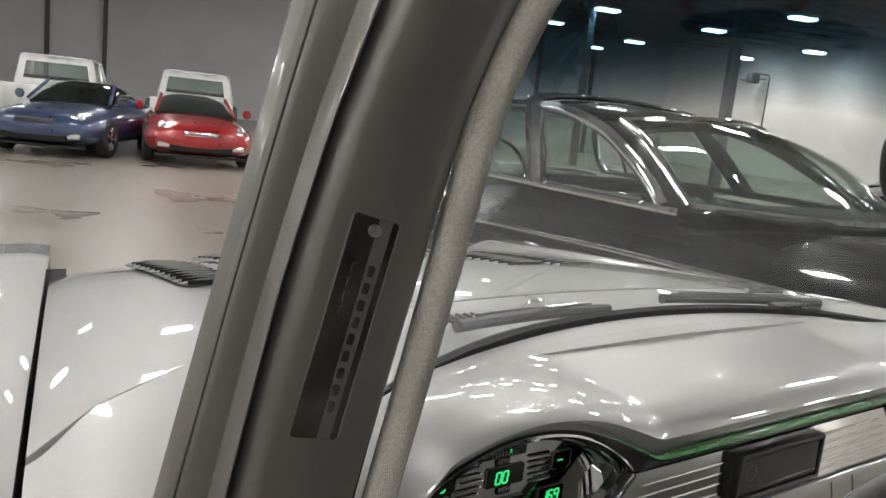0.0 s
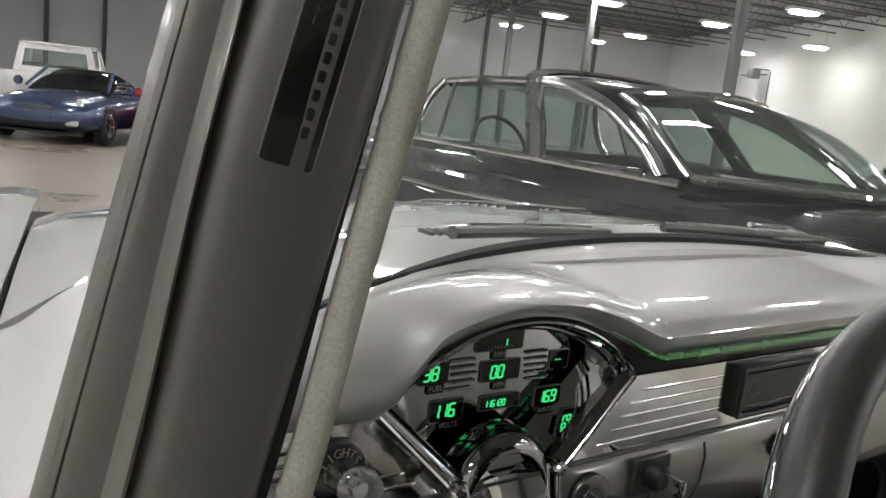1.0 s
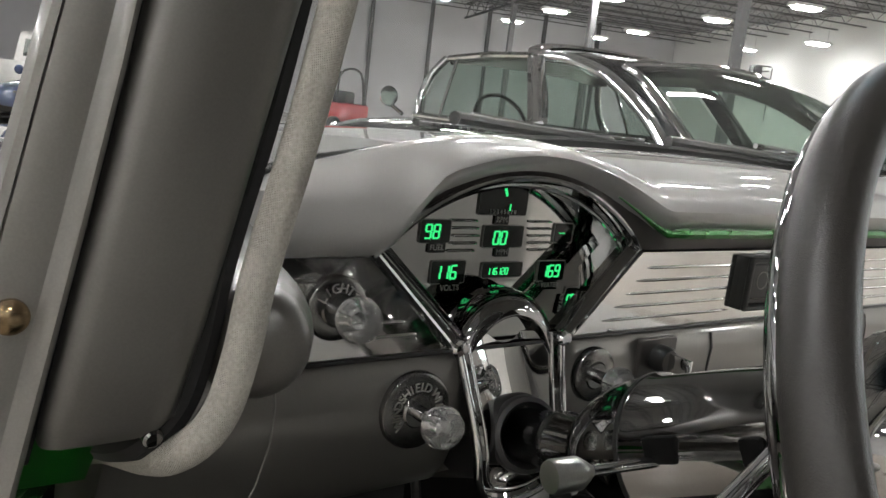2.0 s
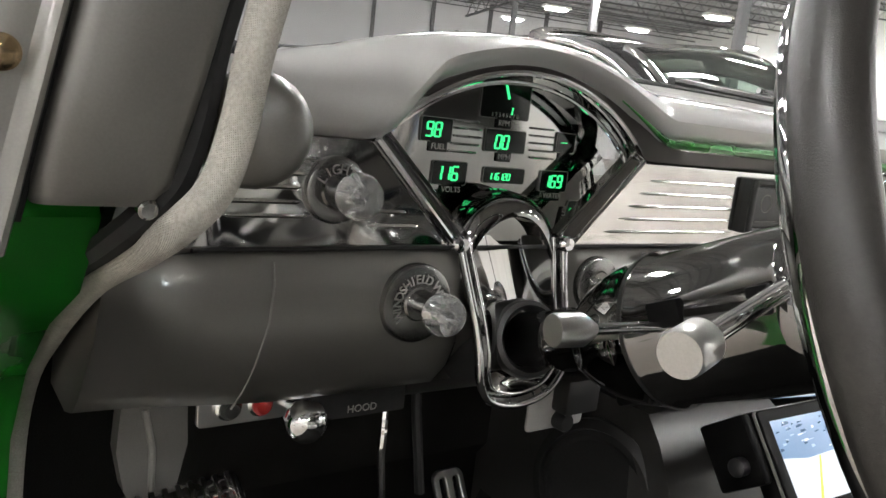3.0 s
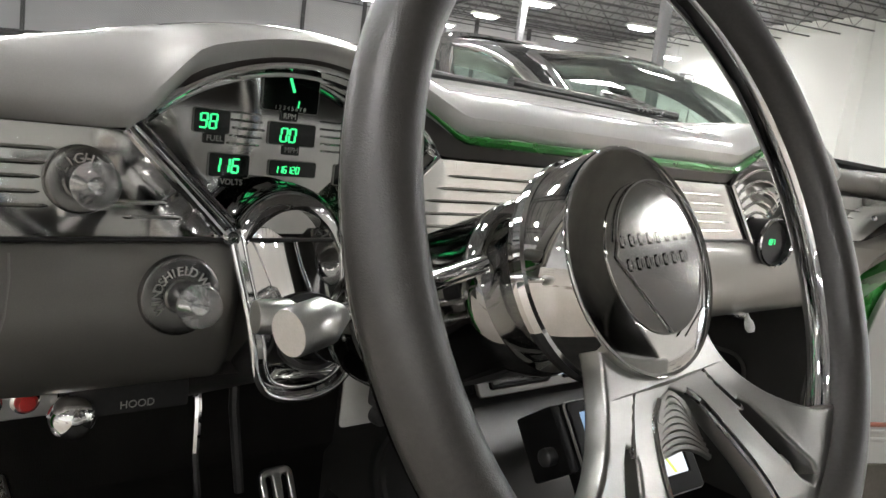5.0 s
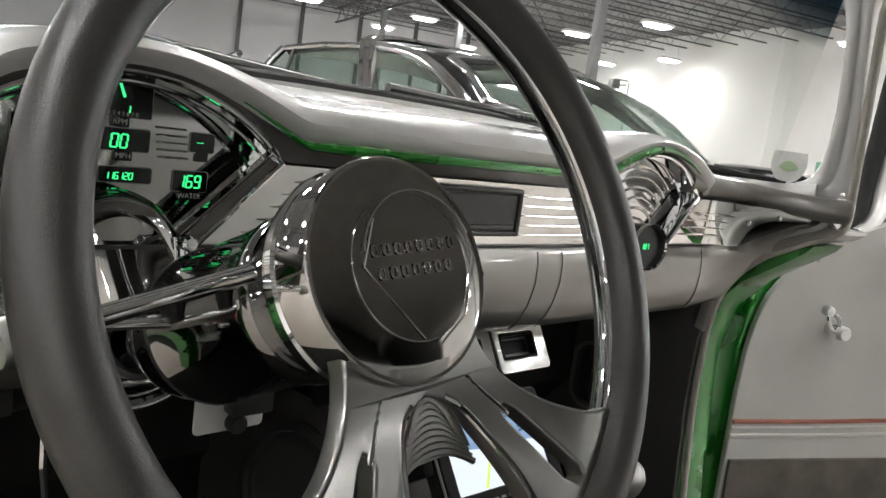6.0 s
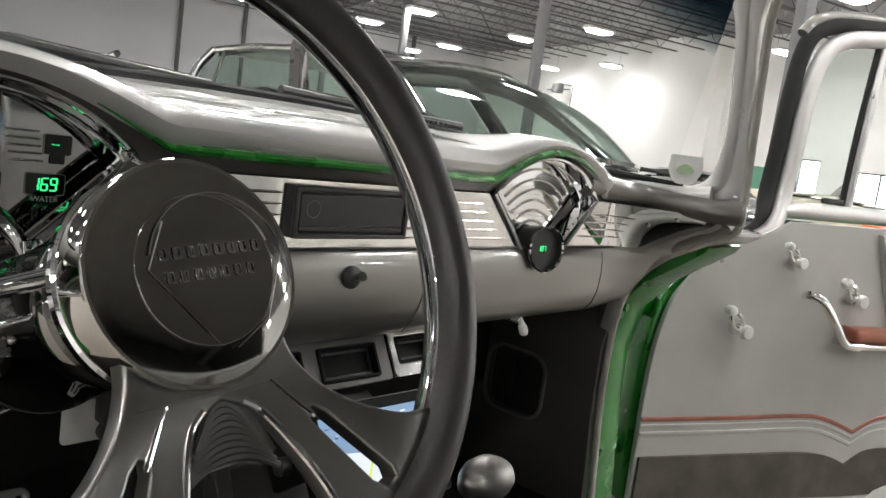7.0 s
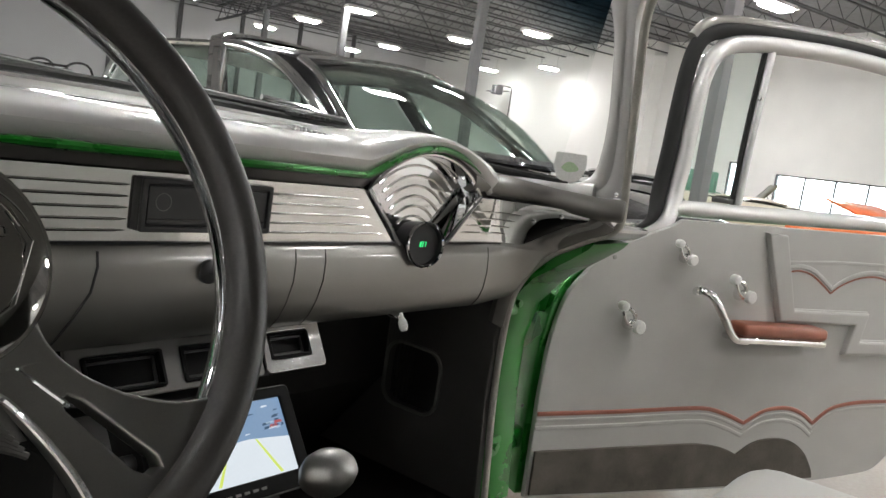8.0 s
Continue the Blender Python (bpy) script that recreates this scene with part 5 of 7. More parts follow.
wheel = thing("steering_wheel", WC, "billet aluminium steering wheel with a charcoal leather rim", "steering wheel")
R_RIM = 0.176                     # reach of the spokes
RIM = 0.1785                      # the rim's own circle, a little higher than the hub
WR = aim(Vector((0.4654, 0.1047, 0.9530)), Vector((0.0202, -math.cos(radians(23.25)), math.sin(radians(23.25)))))
rim = [WR @ Vector((RIM * math.cos(2 * math.pi * k / 96), RIM * math.sin(2 * math.pi * k / 96), 0)) for k in range(96)]
part("rim", tube(rim, 0.0142, 18, True, up=WN), LEATHER, wheel, "charcoal leather-wrapped rim")
part("inner_ring", tube([WR @ Vector(((RIM - 0.0026) * math.cos(2 * math.pi * k / 96), (RIM - 0.0026) * math.sin(2 * math.pi * k / 96), -0.0080)) for k in range(96)], 0.0128, 16, True, up=WN), CHROME, wheel, "bright metal core ring")


def dish(x, y):
    """How far the spokes rise towards the rim."""
    return 0.020 * sstep(0.06, 0.16, math.hypot(x, y))


def dished(me):
    for v in me.vertices:
        v.co.z += dish(v.co.x, v.co.y)
    me.transform(WM)
    return me


def spoke_plate():
    """The billet centre: two broad legs sweep from the hub to the lower rim, with long slots and an arched opening between."""
    half = [(0.050, 0.0), (0.047, -0.030), (0.049, -0.050), (0.060, -0.070), (0.080, -0.088), (0.107, -0.101), (0.128, -0.1035)]
    half = [(p.x, p.y) for p in smooth_path([(x, y, 0) for x, y in half], 4)]
    rimpart = [((R_RIM - 0.008) * math.cos(radians(a)), (R_RIM - 0.008) * math.sin(radians(a))) for a in np.linspace(-39, -73, 10)]
    inside = [(p.x, p.y) for p in smooth_path([(0.044, -0.145, 0), (0.039, -0.123, 0), (0.031, -0.098, 0), (0.020, -0.076, 0), (0.0, -0.066, 0)], 5)]
    right = half + rimpart + inside
    left = [(-x, y) for x, y in reversed(right[:-1])]
    top = [(0.05 * math.cos(radians(a)), 0.05 * math.sin(radians(a))) for a in np.linspace(170, 10, 12)]
    slots = []
    for s in (-1, 1):
        slot = [(0.047, -0.084), (0.051, -0.082), (0.057, -0.087), (0.086, -0.127), (0.087, -0.133), (0.080, -0.136), (0.071, -0.130), (0.048, -0.090)]
        slots.append([(s * x, y) for x, y in (slot if s > 0 else slot[::-1])])
    return [right + left + top] + slots


finish("spokes", dished(plate(spoke_plate(), 0.014, Matrix.Translation((0, 0, -0.035)), 0.0022, 3)), SPOKE, wheel, "polished billet aluminium spokes")
for s in (-1, 1):
    groove = [WM @ Vector((s * x, y, -0.0215 + dish(x, y))) for x, y in ((0.029, -0.060), (0.036, -0.069), (0.044, -0.080), (0.050, -0.088))]
    part("spoke_groove", tube(smooth_path(groove, 5), [0.0008] + [0.0018] * 14 + [0.001], 8, up=WN), CHROME, wheel)
    edge = [WM @ Vector((s * x, y, -0.0218 + dish(x, y))) for x, y in ((0.012, -0.069), (0.022, -0.078), (0.033, -0.100), (0.041, -0.123), (0.046, -0.145))]
    part("arch_edge", tube(smooth_path(edge, 5), 0.0022, 8, up=WN), CHROME, wheel)
for k in range(9):
    yv = -0.068 - 0.0035 * k
    hw = 0.013 + 0.0022 * k
    part("scallop", tube([WM @ Vector((hw * (j / 5 - 1), yv - 0.012 * abs(j / 5 - 1) ** 2, -0.024 - 0.0006 * k)) for j in range(11)], 0.0021, 6, up=WN), SPOKE, wheel)
part("scallop_plate", loft([[WM @ Vector((-hw, y, z)), WM @ Vector((hw, y, z)), WM @ Vector((hw, y, z - 0.004)), WM @ Vector((-hw, y, z - 0.004))] for hw, y, z in ((0.012, -0.060, -0.025), (0.024, -0.08, -0.028), (0.033, -0.100, -0.031))]), SPOKE, wheel)

HZ = -0.013
RH = 0.0604
hub = part("hub", lathe([(0.034, -0.085), (0.040, -0.080), (0.044, -0.068), (0.054, -0.058), (RH, -0.054), (RH, HZ - 0.005), (RH - 0.001, HZ - 0.0035), (RH - 0.004, HZ - 0.0040), (0.0, HZ - 0.006)], wheel_m(), 64), BILLET, wheel, "polished hub")
part("hub_face", lathe([(RH - 0.0004, HZ - 0.008)] + [(RH * f - 0.0006 * f, HZ + 0.0005 - 0.0050 * f ** 4) for f in (1.0, 0.97, 0.93, 0.88, 0.82, 0.74, 0.6, 0.4)] + [(0.0, HZ + 0.0005)], wheel_m(), 64), HUBFACE, wheel, "mirror-polished domed hub face")
part("hub_ring", lathe([(RH, -0.050), (RH + 0.0018, -0.049), (RH + 0.0018, -0.044), (RH, -0.043), (RH, -0.050)], wheel_m(), 64), CHROME, wheel)
cap = finish("horn_cap", plate([arc2(0.003, 0, 0.0395, 0, 354, 59)], 0.0022, wheel_m(HZ - 0.0014), 0.0006), HUBFACE, wheel, "polished round horn cap")
CX, CY = 0.010, 0.0
finish("cap_groove", plate([arc2(CX, CY, 0.040, 20, 165, 30) + arc2(CX, CY, 0.0392, 165, 20, 30)], 0.0010, wheel_m(HZ + 0.0016)), CHROME, cap)
for a, b in (((-0.030, 0.003), (0.000, -0.038)), ((0.048, 0.003), (0.032, -0.030)), ((-0.030, 0.003), (-0.018, 0.026)), ((0.048, 0.003), (0.040, 0.022)), ((0.010, -0.042), (0.032, -0.030))):
    part("cap_line", tube([WM @ Vector((*a, HZ + 0.0016)), WM @ Vector((*b, HZ + 0.0016))], 0.0005, 6), BILLET, cap)
for y, x0, n in ((0.010, -0.021, 8), (-0.002, -0.019, 7)):
    for k in range(n):
        finish("badge_bar", plate([rrect(x0 + 0.0078 * k, y, 0.0046, 0.0066, 0.0012), rrect(x0 + 0.0078 * k, y, 0.0026, 0.0044, 0.0008)], 0.0005, wheel_m(HZ + 0.0015), 0.0002), HUBFACE, cap, "engraved plain bar")

# ---- pedals ----
for i, (px, w) in enumerate(((0.216, 0.10), (0.50, 0.075))):
    pd = thing("pedal", (px, 0.7, 0.45), "ribbed chrome brake pedal on a grey arm" if i == 0 else "bright slotted accelerator pedal", "pedal")
    if i == 0:
        part("arm", loft([[(px - 0.024, 0.60, 0.77), (px + 0.024, 0.60, 0.77), (px + 0.024, 0.62, 0.77), (px - 0.024, 0.62, 0.77)],
                          [(px - 0.027, 0.60, 0.725), (px + 0.027, 0.60, 0.725), (px + 0.027, 0.62, 0.725), (px - 0.027, 0.62, 0.725)],
                          [(px - 0.029, 0.60, 0.69), (px + 0.029, 0.60, 0.69), (px + 0.029, 0.62, 0.69), (px - 0.029, 0.62, 0.69)],
                          [(px - 0.022, 0.60, 0.655), (px + 0.022, 0.60, 0.655), (px + 0.022, 0.62, 0.655), (px - 0.022, 0.62, 0.655)],
                          [(px - 0.010, 0.59, 0.63), (px + 0.010, 0.59, 0.63), (px + 0.010, 0.61, 0.63), (px - 0.010, 0.61, 0.63)]]), DIMGREY, pd, "grey steel arm")
        part("crease", tube([(px - 0.008, 0.600, 0.725), (px - 0.001, 0.598, 0.69), (px, 0.599, 0.65)], 0.003, 8), SEAL, pd)
        PM = Matrix.Translation((0.234, 0.553, 0.650)) @ Matrix.Rotation(radians(-6), 4, "Y") @ Matrix.Rotation(radians(35), 4, "X")
        part("pad", box((0, 0, 0), (0.094, 0.05, 0.018), 0.007, PM, 3), CHROME, pd, "bright ribbed pad")
        for k in range(8):
            part("rib", box((-0.036 + 0.0103 * k, -0.002, 0.004), (0.005, 0.052, 0.014), 0.0015, PM), CHROME, pd)
    else:
        PM = Matrix.Translation((0.60, 0.665, 0.51)) @ Matrix.Rotation(radians(60), 4, "X")
        part("arm", tube([(0.486, 0.68, 0.70), (0.482, 0.66, 0.666), (0.483, 0.66, 0.61), (0.492, 0.66, 0.54)], 0.005, 8), CHROME, pd)
        finish("pad", plate([rrect(0, 0, 0.045, 0.11, 0.012), rrect(-0.010, 0.01, 0.009, 0.07, 0.004), rrect(0.010, 0.01, 0.009, 0.07, 0.004)], 0.008, PM, 0.002), SATIN, pd)
    # hanging linkage
part("linkage", tube([(0.53, 0.68, 0.74), (0.524, 0.66, 0.66), (0.535, 0.65, 0.56)], 0.006, 8), BLACK, pd)

# small plate with a black knob right of the column
sp = thing("relay_plate", (0.62, 0.56, 0.69), "bare aluminium bracket plate with a black switch box", "bracket")
finish("plate", plate([rrect(0.640, 0.692, 0.085, 0.06, 0.006)], 0.003, facing(0.560), 0.0008), BAREPLATE, sp)
part("switch_box", box((0.655, 0.545, 0.705), (0.05, 0.025, 0.04), 0.004), BLACK, sp)
part("dial", lathe([(0.011, 0), (0.011, 0.012), (0.009, 0.015), (0, 0.015)], aim((0.645, 0.557, 0.672), (0, -1, 0)), 20), BLACK, sp)

# ---- console with vents, monitor, gear lever ----
console = thing("centre_console", (0.89, 0.5, 0.32), "charcoal trimmed centre console with a round speaker", "console")
part("body", loft([[(0.76, 0.44, 0.32), (1.06, 0.44, 0.32), (1.06, 0.82, 0.32), (0.76, 0.82, 0.32)], [(0.765, 0.46, 0.55), (1.045, 0.46, 0.55), (1.05, 0.82, 0.55), (0.76, 0.82, 0.55)],
                   [(0.77, 0.51, 0.64), (1.03, 0.51, 0.64), (1.04, 0.82, 0.64), (0.76, 0.82, 0.64)], [(0.78, 0.54, 0.665), (1.02, 0.54, 0.665), (1.03, 0.82, 0.665), (0.77, 0.82, 0.665)]]), CONSOLE, console)
SPM = aim((0.758, 0.583, 0.552), (-1, -0.25, 0.1))
part("speaker_rim", lathe([(0.088, -0.004), (0.088, 0.008), (0.076, 0.012), (0.073, 0.004), (0.088, -0.004)], SPM, 48), BLACK, console, "black speaker rim")
part("speaker_cone", lathe([(0.074, 0.005), (0.066, 0.008), (0.056, 0.002), (0.025, -0.015), (0.02, -0.008), (0.0, -0.002)], SPM, 40), RUBBER, console)

vents = thing("air_vent_unit", (0.87, 0.42, 0.79), "under-dash air vent unit with a brushed aluminium face", "air vents")
VM = Matrix.Translation((1.05, 0.53, 0.70)) @ Matrix.Rotation(radians(-30), 4, "X") @ FACE
part("case", box((-0.09, 0.022, -0.032), (0.39, 0.066, 0.056), 0.006, VM), MATTBLACK, vents)
VENTS = ((-0.214, 0.104, 0.0145, 0.049), (-0.082, 0.104, 0.0145, 0.049), (0.049, 0.077, 0.0215, 0.040))
openings = [rrect(cx, cz, w, h, 0.003) for cx, w, cz, h in VENTS]
finish("face", plate([rrect(-0.145, 0.0222, 0.280, 0.080, 0.006)] + openings[:2], 0.006, VM, 0.0015), DIMGREY, vents, "vent face, its grey darkened for the shade under the dash")
finish("end_face", plate([rrect(0.0560, 0.0222, 0.115, 0.080, 0.008), openings[2]], 0.009, VM, 0.0015), ALUM, vents, "bare aluminium end plate")
for cx, w, cz, h in VENTS:
    v = part("vent", box((cx, cz, -0.040), (w, h - 0.004, 0.04), 0.001, VM), MATTBLACK, vents)
    finish("vent_rim", plate([rrect(cx, cz, w + 0.002, h - 0.002, 0.003), rrect(cx, cz, w - 0.008, h - 0.010, 0.002)], 0.010, VM, 0.001), MATTBLACK, v)
    finish("inner_rim", plate([rrect(cx, cz, w - 0.012, h - 0.013, 0.002), rrect(cx, cz, w - 0.018, h - 0.019, 0.002)], 0.004, VM @ Matrix.Translation((0, 0, -0.004)), 0.0006), BLACK, v)
    for k in range(3):
        part("vane", box((cx, cz - 0.010 + 0.010 * k, -0.0085), (w - 0.008, 0.0010, 0.006), 0, VM), MATTBLACK, v, smooth=False)
part("top_cover", box((0.0560, 0.0655, -0.028), (0.113, 0.006, 0.06), 0.002, VM), ALUM, vents)
part("top_edge", box((-0.145, 0.0645, -0.028), (0.276, 0.004, 0.058), 0.001, VM), MATTBLACK, vents)

monitor = thing("monitor", (0.88, 0.36, 0.65), "black flip-up monitor showing a bright reversing-camera picture", "monitor")
MM = Matrix.Translation((0.8910, 0.3814, 0.6605)) @ Matrix.Rotation(radians(-2), 4, "Z") @ Matrix.Rotation(radians(-36), 4, "X") @ FACE
part("case", box((0, 0, -0.012), (0.192, 0.128, 0.024), 0.005, MM), MATTBLACK, monitor)
finish("bezel", plate([rrect(0, 0, 0.190, 0.126, 0.006), rrect(0, 0.004, 0.156, 0.092, 0.002)], 0.006, MM, 0.0015), MATTBLACK, monitor)
finish("bezel_edge", plate([rrect(0, 0, 0.1925, 0.1285, 0.007), rrect(0, 0, 0.1895, 0.1255, 0.006)], 0.0035, MM, 0.0005), SEAL, monitor, "grey edge line")
finish("screen_sky", plate([[(-0.079, 0.0), (0.079, 0.0), (0.079, 0.050), (-0.079, 0.050)]], 0.002, MM @ Matrix.Translation((0, 0, 0.0005))), MONSKY, monitor, "blue-grey upper half of the picture")
finish("screen_floor", plate([[(-0.079, -0.043), (0.079, -0.043), (0.079, 0.000), (0.02, 0.006), (-0.03, 0.004), (-0.079, 0.010)]], 0.002, MM @ Matrix.Translation((0, 0, 0.001))), MONROAD, monitor, "pale lower half of the picture")
for s in (-1, 1):
    finish("guide_mark", plate([[(s * 0.018, 0.004), (s * 0.020, 0.004), (s * 0.046, -0.040), (s * 0.042, -0.040)]], 0.001, MM @ Matrix.Translation((0.01, 0, 0.0032))), MONMARK, monitor, "yellow parking guide line")
rnd = random.Random(5)
for k in range(46):
    dx, dy = rnd.uniform(-0.072, 0.074), rnd.uniform(0.010, 0.046)
    w, h = rnd.uniform(0.003, 0.013), rnd.uniform(0.0012, 0.0035)
    mt, nm = rnd.choice(((MONROAD, "pale spot of the picture"), (MONPALE, "blue-grey spot of the picture"), (MONDARK, "dark spot of the picture"), (MONDARK, "dark spot of the picture")))
    if k < 2:
        dx, dy, w, h, mt, nm = 0.060 + 0.008 * k, 0.016 + 0.004 * k, 0.012, 0.004, MONRED, "red spot of the picture"
    finish("screen_patch", plate([[(dx - w / 2, dy - h / 2), (dx + w / 2, dy - h / 2 + 0.001), (dx + w * 0.35, dy + h / 2), (dx - w * 0.4, dy + h / 2)]], 0.0006, MM @ Matrix.Translation((0, 0, 0.0026))), mt, monitor, nm)
for k in range(6):
    part("button", box((-0.04 + 0.012 * k, -0.0535, 0.0065), (0.007, 0.003, 0.002), 0.0005, MM), SEAL, monitor)
part("side_bracket", box((-0.106, 0.026, -0.030), (0.016, 0.075, 0.060), 0.004, MM), MATTBLACK, monitor, "black side bracket")
part("hinge_knob", lathe([(0.010, 0), (0.010, 0.012), (0.007, 0.014), (0, 0.014)], MM @ Matrix.Translation((-0.114, 0.012, -0.02)) @ Matrix.Rotation(radians(-90), 4, "Y"), 20), BLACK, monitor)
part("bracket", box((0.0, 0.03, -0.06), (0.06, 0.04, 0.09), 0.004, MM), BLACK, monitor)

shifter = thing("gear_lever", (0.86, 0.21, 0.32), "satin metal gear lever with an oval knob", "gear lever")
part("rod", tube(smooth_path([(0.89, 0.28, 0.33), (0.88, 0.26, 0.5), (0.862, 0.215, 0.66), (0.857, 0.20, 0.70)], 6), 0.007, 12), CHROME, shifter)
part("knob", lathe([(0.008, -0.034), (0.016, -0.030), (0.026, -0.018), (0.0295, -0.004), (0.029, 0.008), (0.024, 0.018), (0.014, 0.0235), (0, 0.0245)], aim((0.857, 0.20, 0.708), (-0.15, -0.4, 0.8)) @ Matrix.Diagonal((1.0, 0.75, 0.85, 1)), 36), KNOBMETAL, shifter, "satin oval knob")
part("tunnel", loft([[(MID + 0.16 * math.cos(a), y, 0.30 + h * math.sin(a)) for a in np.linspace(0, math.pi, 13)] for y, h in ((-0.5, 0.10), (0.0, 0.13), (0.45, 0.18), (0.8, 0.24))]), DARK, car, "carpeted tunnel")

pk = thing("vent_knob", (1.268, 0.44, 0.77), "small white pull knob under the dashboard", "knob")
part("bracket", box((1.268, 0.487, 0.768), (0.014, 0.04, 0.010), 0.003), CHROME, pk)
part("handle", lathe([(0.003, -0.008), (0.004, 0.0), (0.007, 0.006), (0.0075, 0.015), (0.005, 0.021), (0, 0.022)], aim((1.268, 0.466, 0.766), (0, -0.45, -0.9)), 20), INK, pk)

# ---- passenger door, standing open ----
HINGE = Vector((1.79, 0.53, 0.0))
DA = radians(60)
DD = Vector((math.sin(DA), -math.cos(DA), 0.0))      # along the door from its hinges
DN = Vector((-math.cos(DA), -math.sin(DA), 0.0))     # out of its inner face
DM = Matrix(((DD.x, 0, DN.x, HINGE.x), (DD.y, 0, DN.y, HINGE.y), (0, 1, 0, 0), (0, 0, 0, 1)))   # plan: along, up, out


def door_plate(outlines, depth, out, bevel=0.0015):
    return plate(outlines, depth, DM @ Matrix.Translation((0, 0, out)), bevel)


def curve2(pts, n=6):
    return [(p.x, p.y) for p in smooth_path([(x, y, 0) for x, y in pts], n)]


door = tagged(new("passenger_door"), "open passenger door with a pale grey vinyl panel and tan trim")
door.parent = car
door.matrix_parent_inverse = Matrix.Translation(-car.location)
FRONT_EDGE = curve2([(0.061, 0.29), (0.058, 0.45), (0.057, 0.55), (0.063, 0.664), (0.086, 0.762), (0.128, 0.823), (0.184, 0.876), (0.277, 0.921), (0.344, 0.950), (0.37, 0.965)])
outline = FRONT_EDGE + [(1.25, 1.0), (1.28, 0.90), (1.28, 0.48)] + curve2([(1.25, 0.39), (1.19, 0.335), (1.10, 0.318), (0.95, 0.305), (0.7, 0.295), (0.3, 0.29)], 4)
finish("shell", door_plate([[(x - 0.010 if x < 0.6 else x, y - 0.025 * sstep(0.935, 0.955, y)) for x, y in outline]], 0.085, -0.105, 0.008), GREEN, door, "candy green door shell")
finish("panel", door_plate([outline], 0.016, -0.016, 0.003), VINYL, door, "smooth pale grey vinyl panel")
part("sill", tube([DM @ Vector((x, y, -0.03)) for x, y in ((0.355, 0.985), (0.385, 0.99), (0.55, 0.996), (0.85, 1.010), (1.27, 1.03))], [0.016, 0.024, 0.025, 0.026, 0.026], 14, flat=0.8), SILVER, door, "silver window sill")
TRIM_Y = [(0.06, 0.490), (0.288, 0.498), (0.45, 0.506), (0.542, 0.507), (0.61, 0.492), (0.672, 0.470), (0.735, 0.503), (0.808, 0.511), (0.868, 0.497), (0.915, 0.470), (0.965, 0.508), (1.034, 0.525), (1.12, 0.532), (1.26, 0.535)]


def door_bead(pts, z, r, material, name, label="", flat=0.6):
    return part(name, tube([DM @ Vector((x, y, z)) for x, y in pts], r, 8, flat=flat, up=DN), material, door, label)


def sharp(pts, peaks, n=5):
    """Smooth runs that meet in points at the given places."""
    out, run = [], []
    for p in pts:
        run.append(p)
        if p in peaks:
            out += curve2(run, n)
            run = [p]
    return out + curve2(run, n)


vees = [(0.672, 0.470), (0.915, 0.470)]
line = sharp(TRIM_Y, vees)
door_bead(line, 0.001, 0.0055, TAN, "piping", "tan leather piping")
door_bead([(x, y - 0.016) for x, y in line], 0.0, 0.0045, VINYL, "welt")
door_bead([(x, y - 0.034) for x, y in line if x < 0.925], 0.0, 0.0055, VINYL, "welt")
carpet_top = sharp([(0.068, 0.403), (0.307, 0.411), (0.50, 0.417), (0.565, 0.414), (0.62, 0.404), (0.665, 0.387), (0.72, 0.420), (0.79, 0.429), (0.85, 0.420), (0.902, 0.389), (0.94, 0.34), (0.948, 0.317)], [(0.665, 0.387)])
finish("carpet_strip", door_plate([carpet_top + [(0.68, 0.302), (0.3, 0.298), (0.07, 0.298)]], 0.010, -0.003, 0.002), CARPET, door, "worn grey carpet strip")
finish("raised_panel", door_plate([[(0.622, 0.960), (0.712, 0.742), (0.980, 0.746), (0.962, 0.665), (1.24, 0.672), (1.24, 0.706), (1.012, 0.702), (1.026, 0.780), (0.756, 0.773), (0.684, 0.960)]], 0.020, -0.004, 0.006), VINYL, door, "raised vinyl border")
for edge in ([(0.646, 0.902), (0.712, 0.742), (0.980, 0.746), (0.962, 0.665), (1.24, 0.672)], [(0.684, 0.960), (0.756, 0.773), (1.026, 0.780), (1.012, 0.702), (1.225, 0.706)]):
    door_bead(edge, 0.002, 0.0045, VINYL, "welt", flat=1.0)
arcs = sharp([(0.72, 0.880), (0.757, 0.886), (0.80, 0.880), (0.845, 0.858), (0.881, 0.836), (0.92, 0.862), (0.98, 0.884), (1.05, 0.890), (1.12, 0.872), (1.17, 0.842), (1.215, 0.87)], [(0.881, 0.836), (1.17, 0.842)])
door_bead(arcs, 0.002, 0.006, VINYL, "welt")
door_bead([(x, y - 0.012) for x, y in arcs], 0.001, 0.0025, TAN, "piping", "tan leather piping")
door_bead([(0.712, 0.892), (0.88, 0.906), (1.22, 0.918)], 0.001, 0.0045, VINYL, "welt")
part("screw", lathe([(0.006, 0), (0.005, 0.003), (0, 0.004)], DM @ Matrix.Translation((0.193, 0.861, -0.001)), 14), SEAL, door)


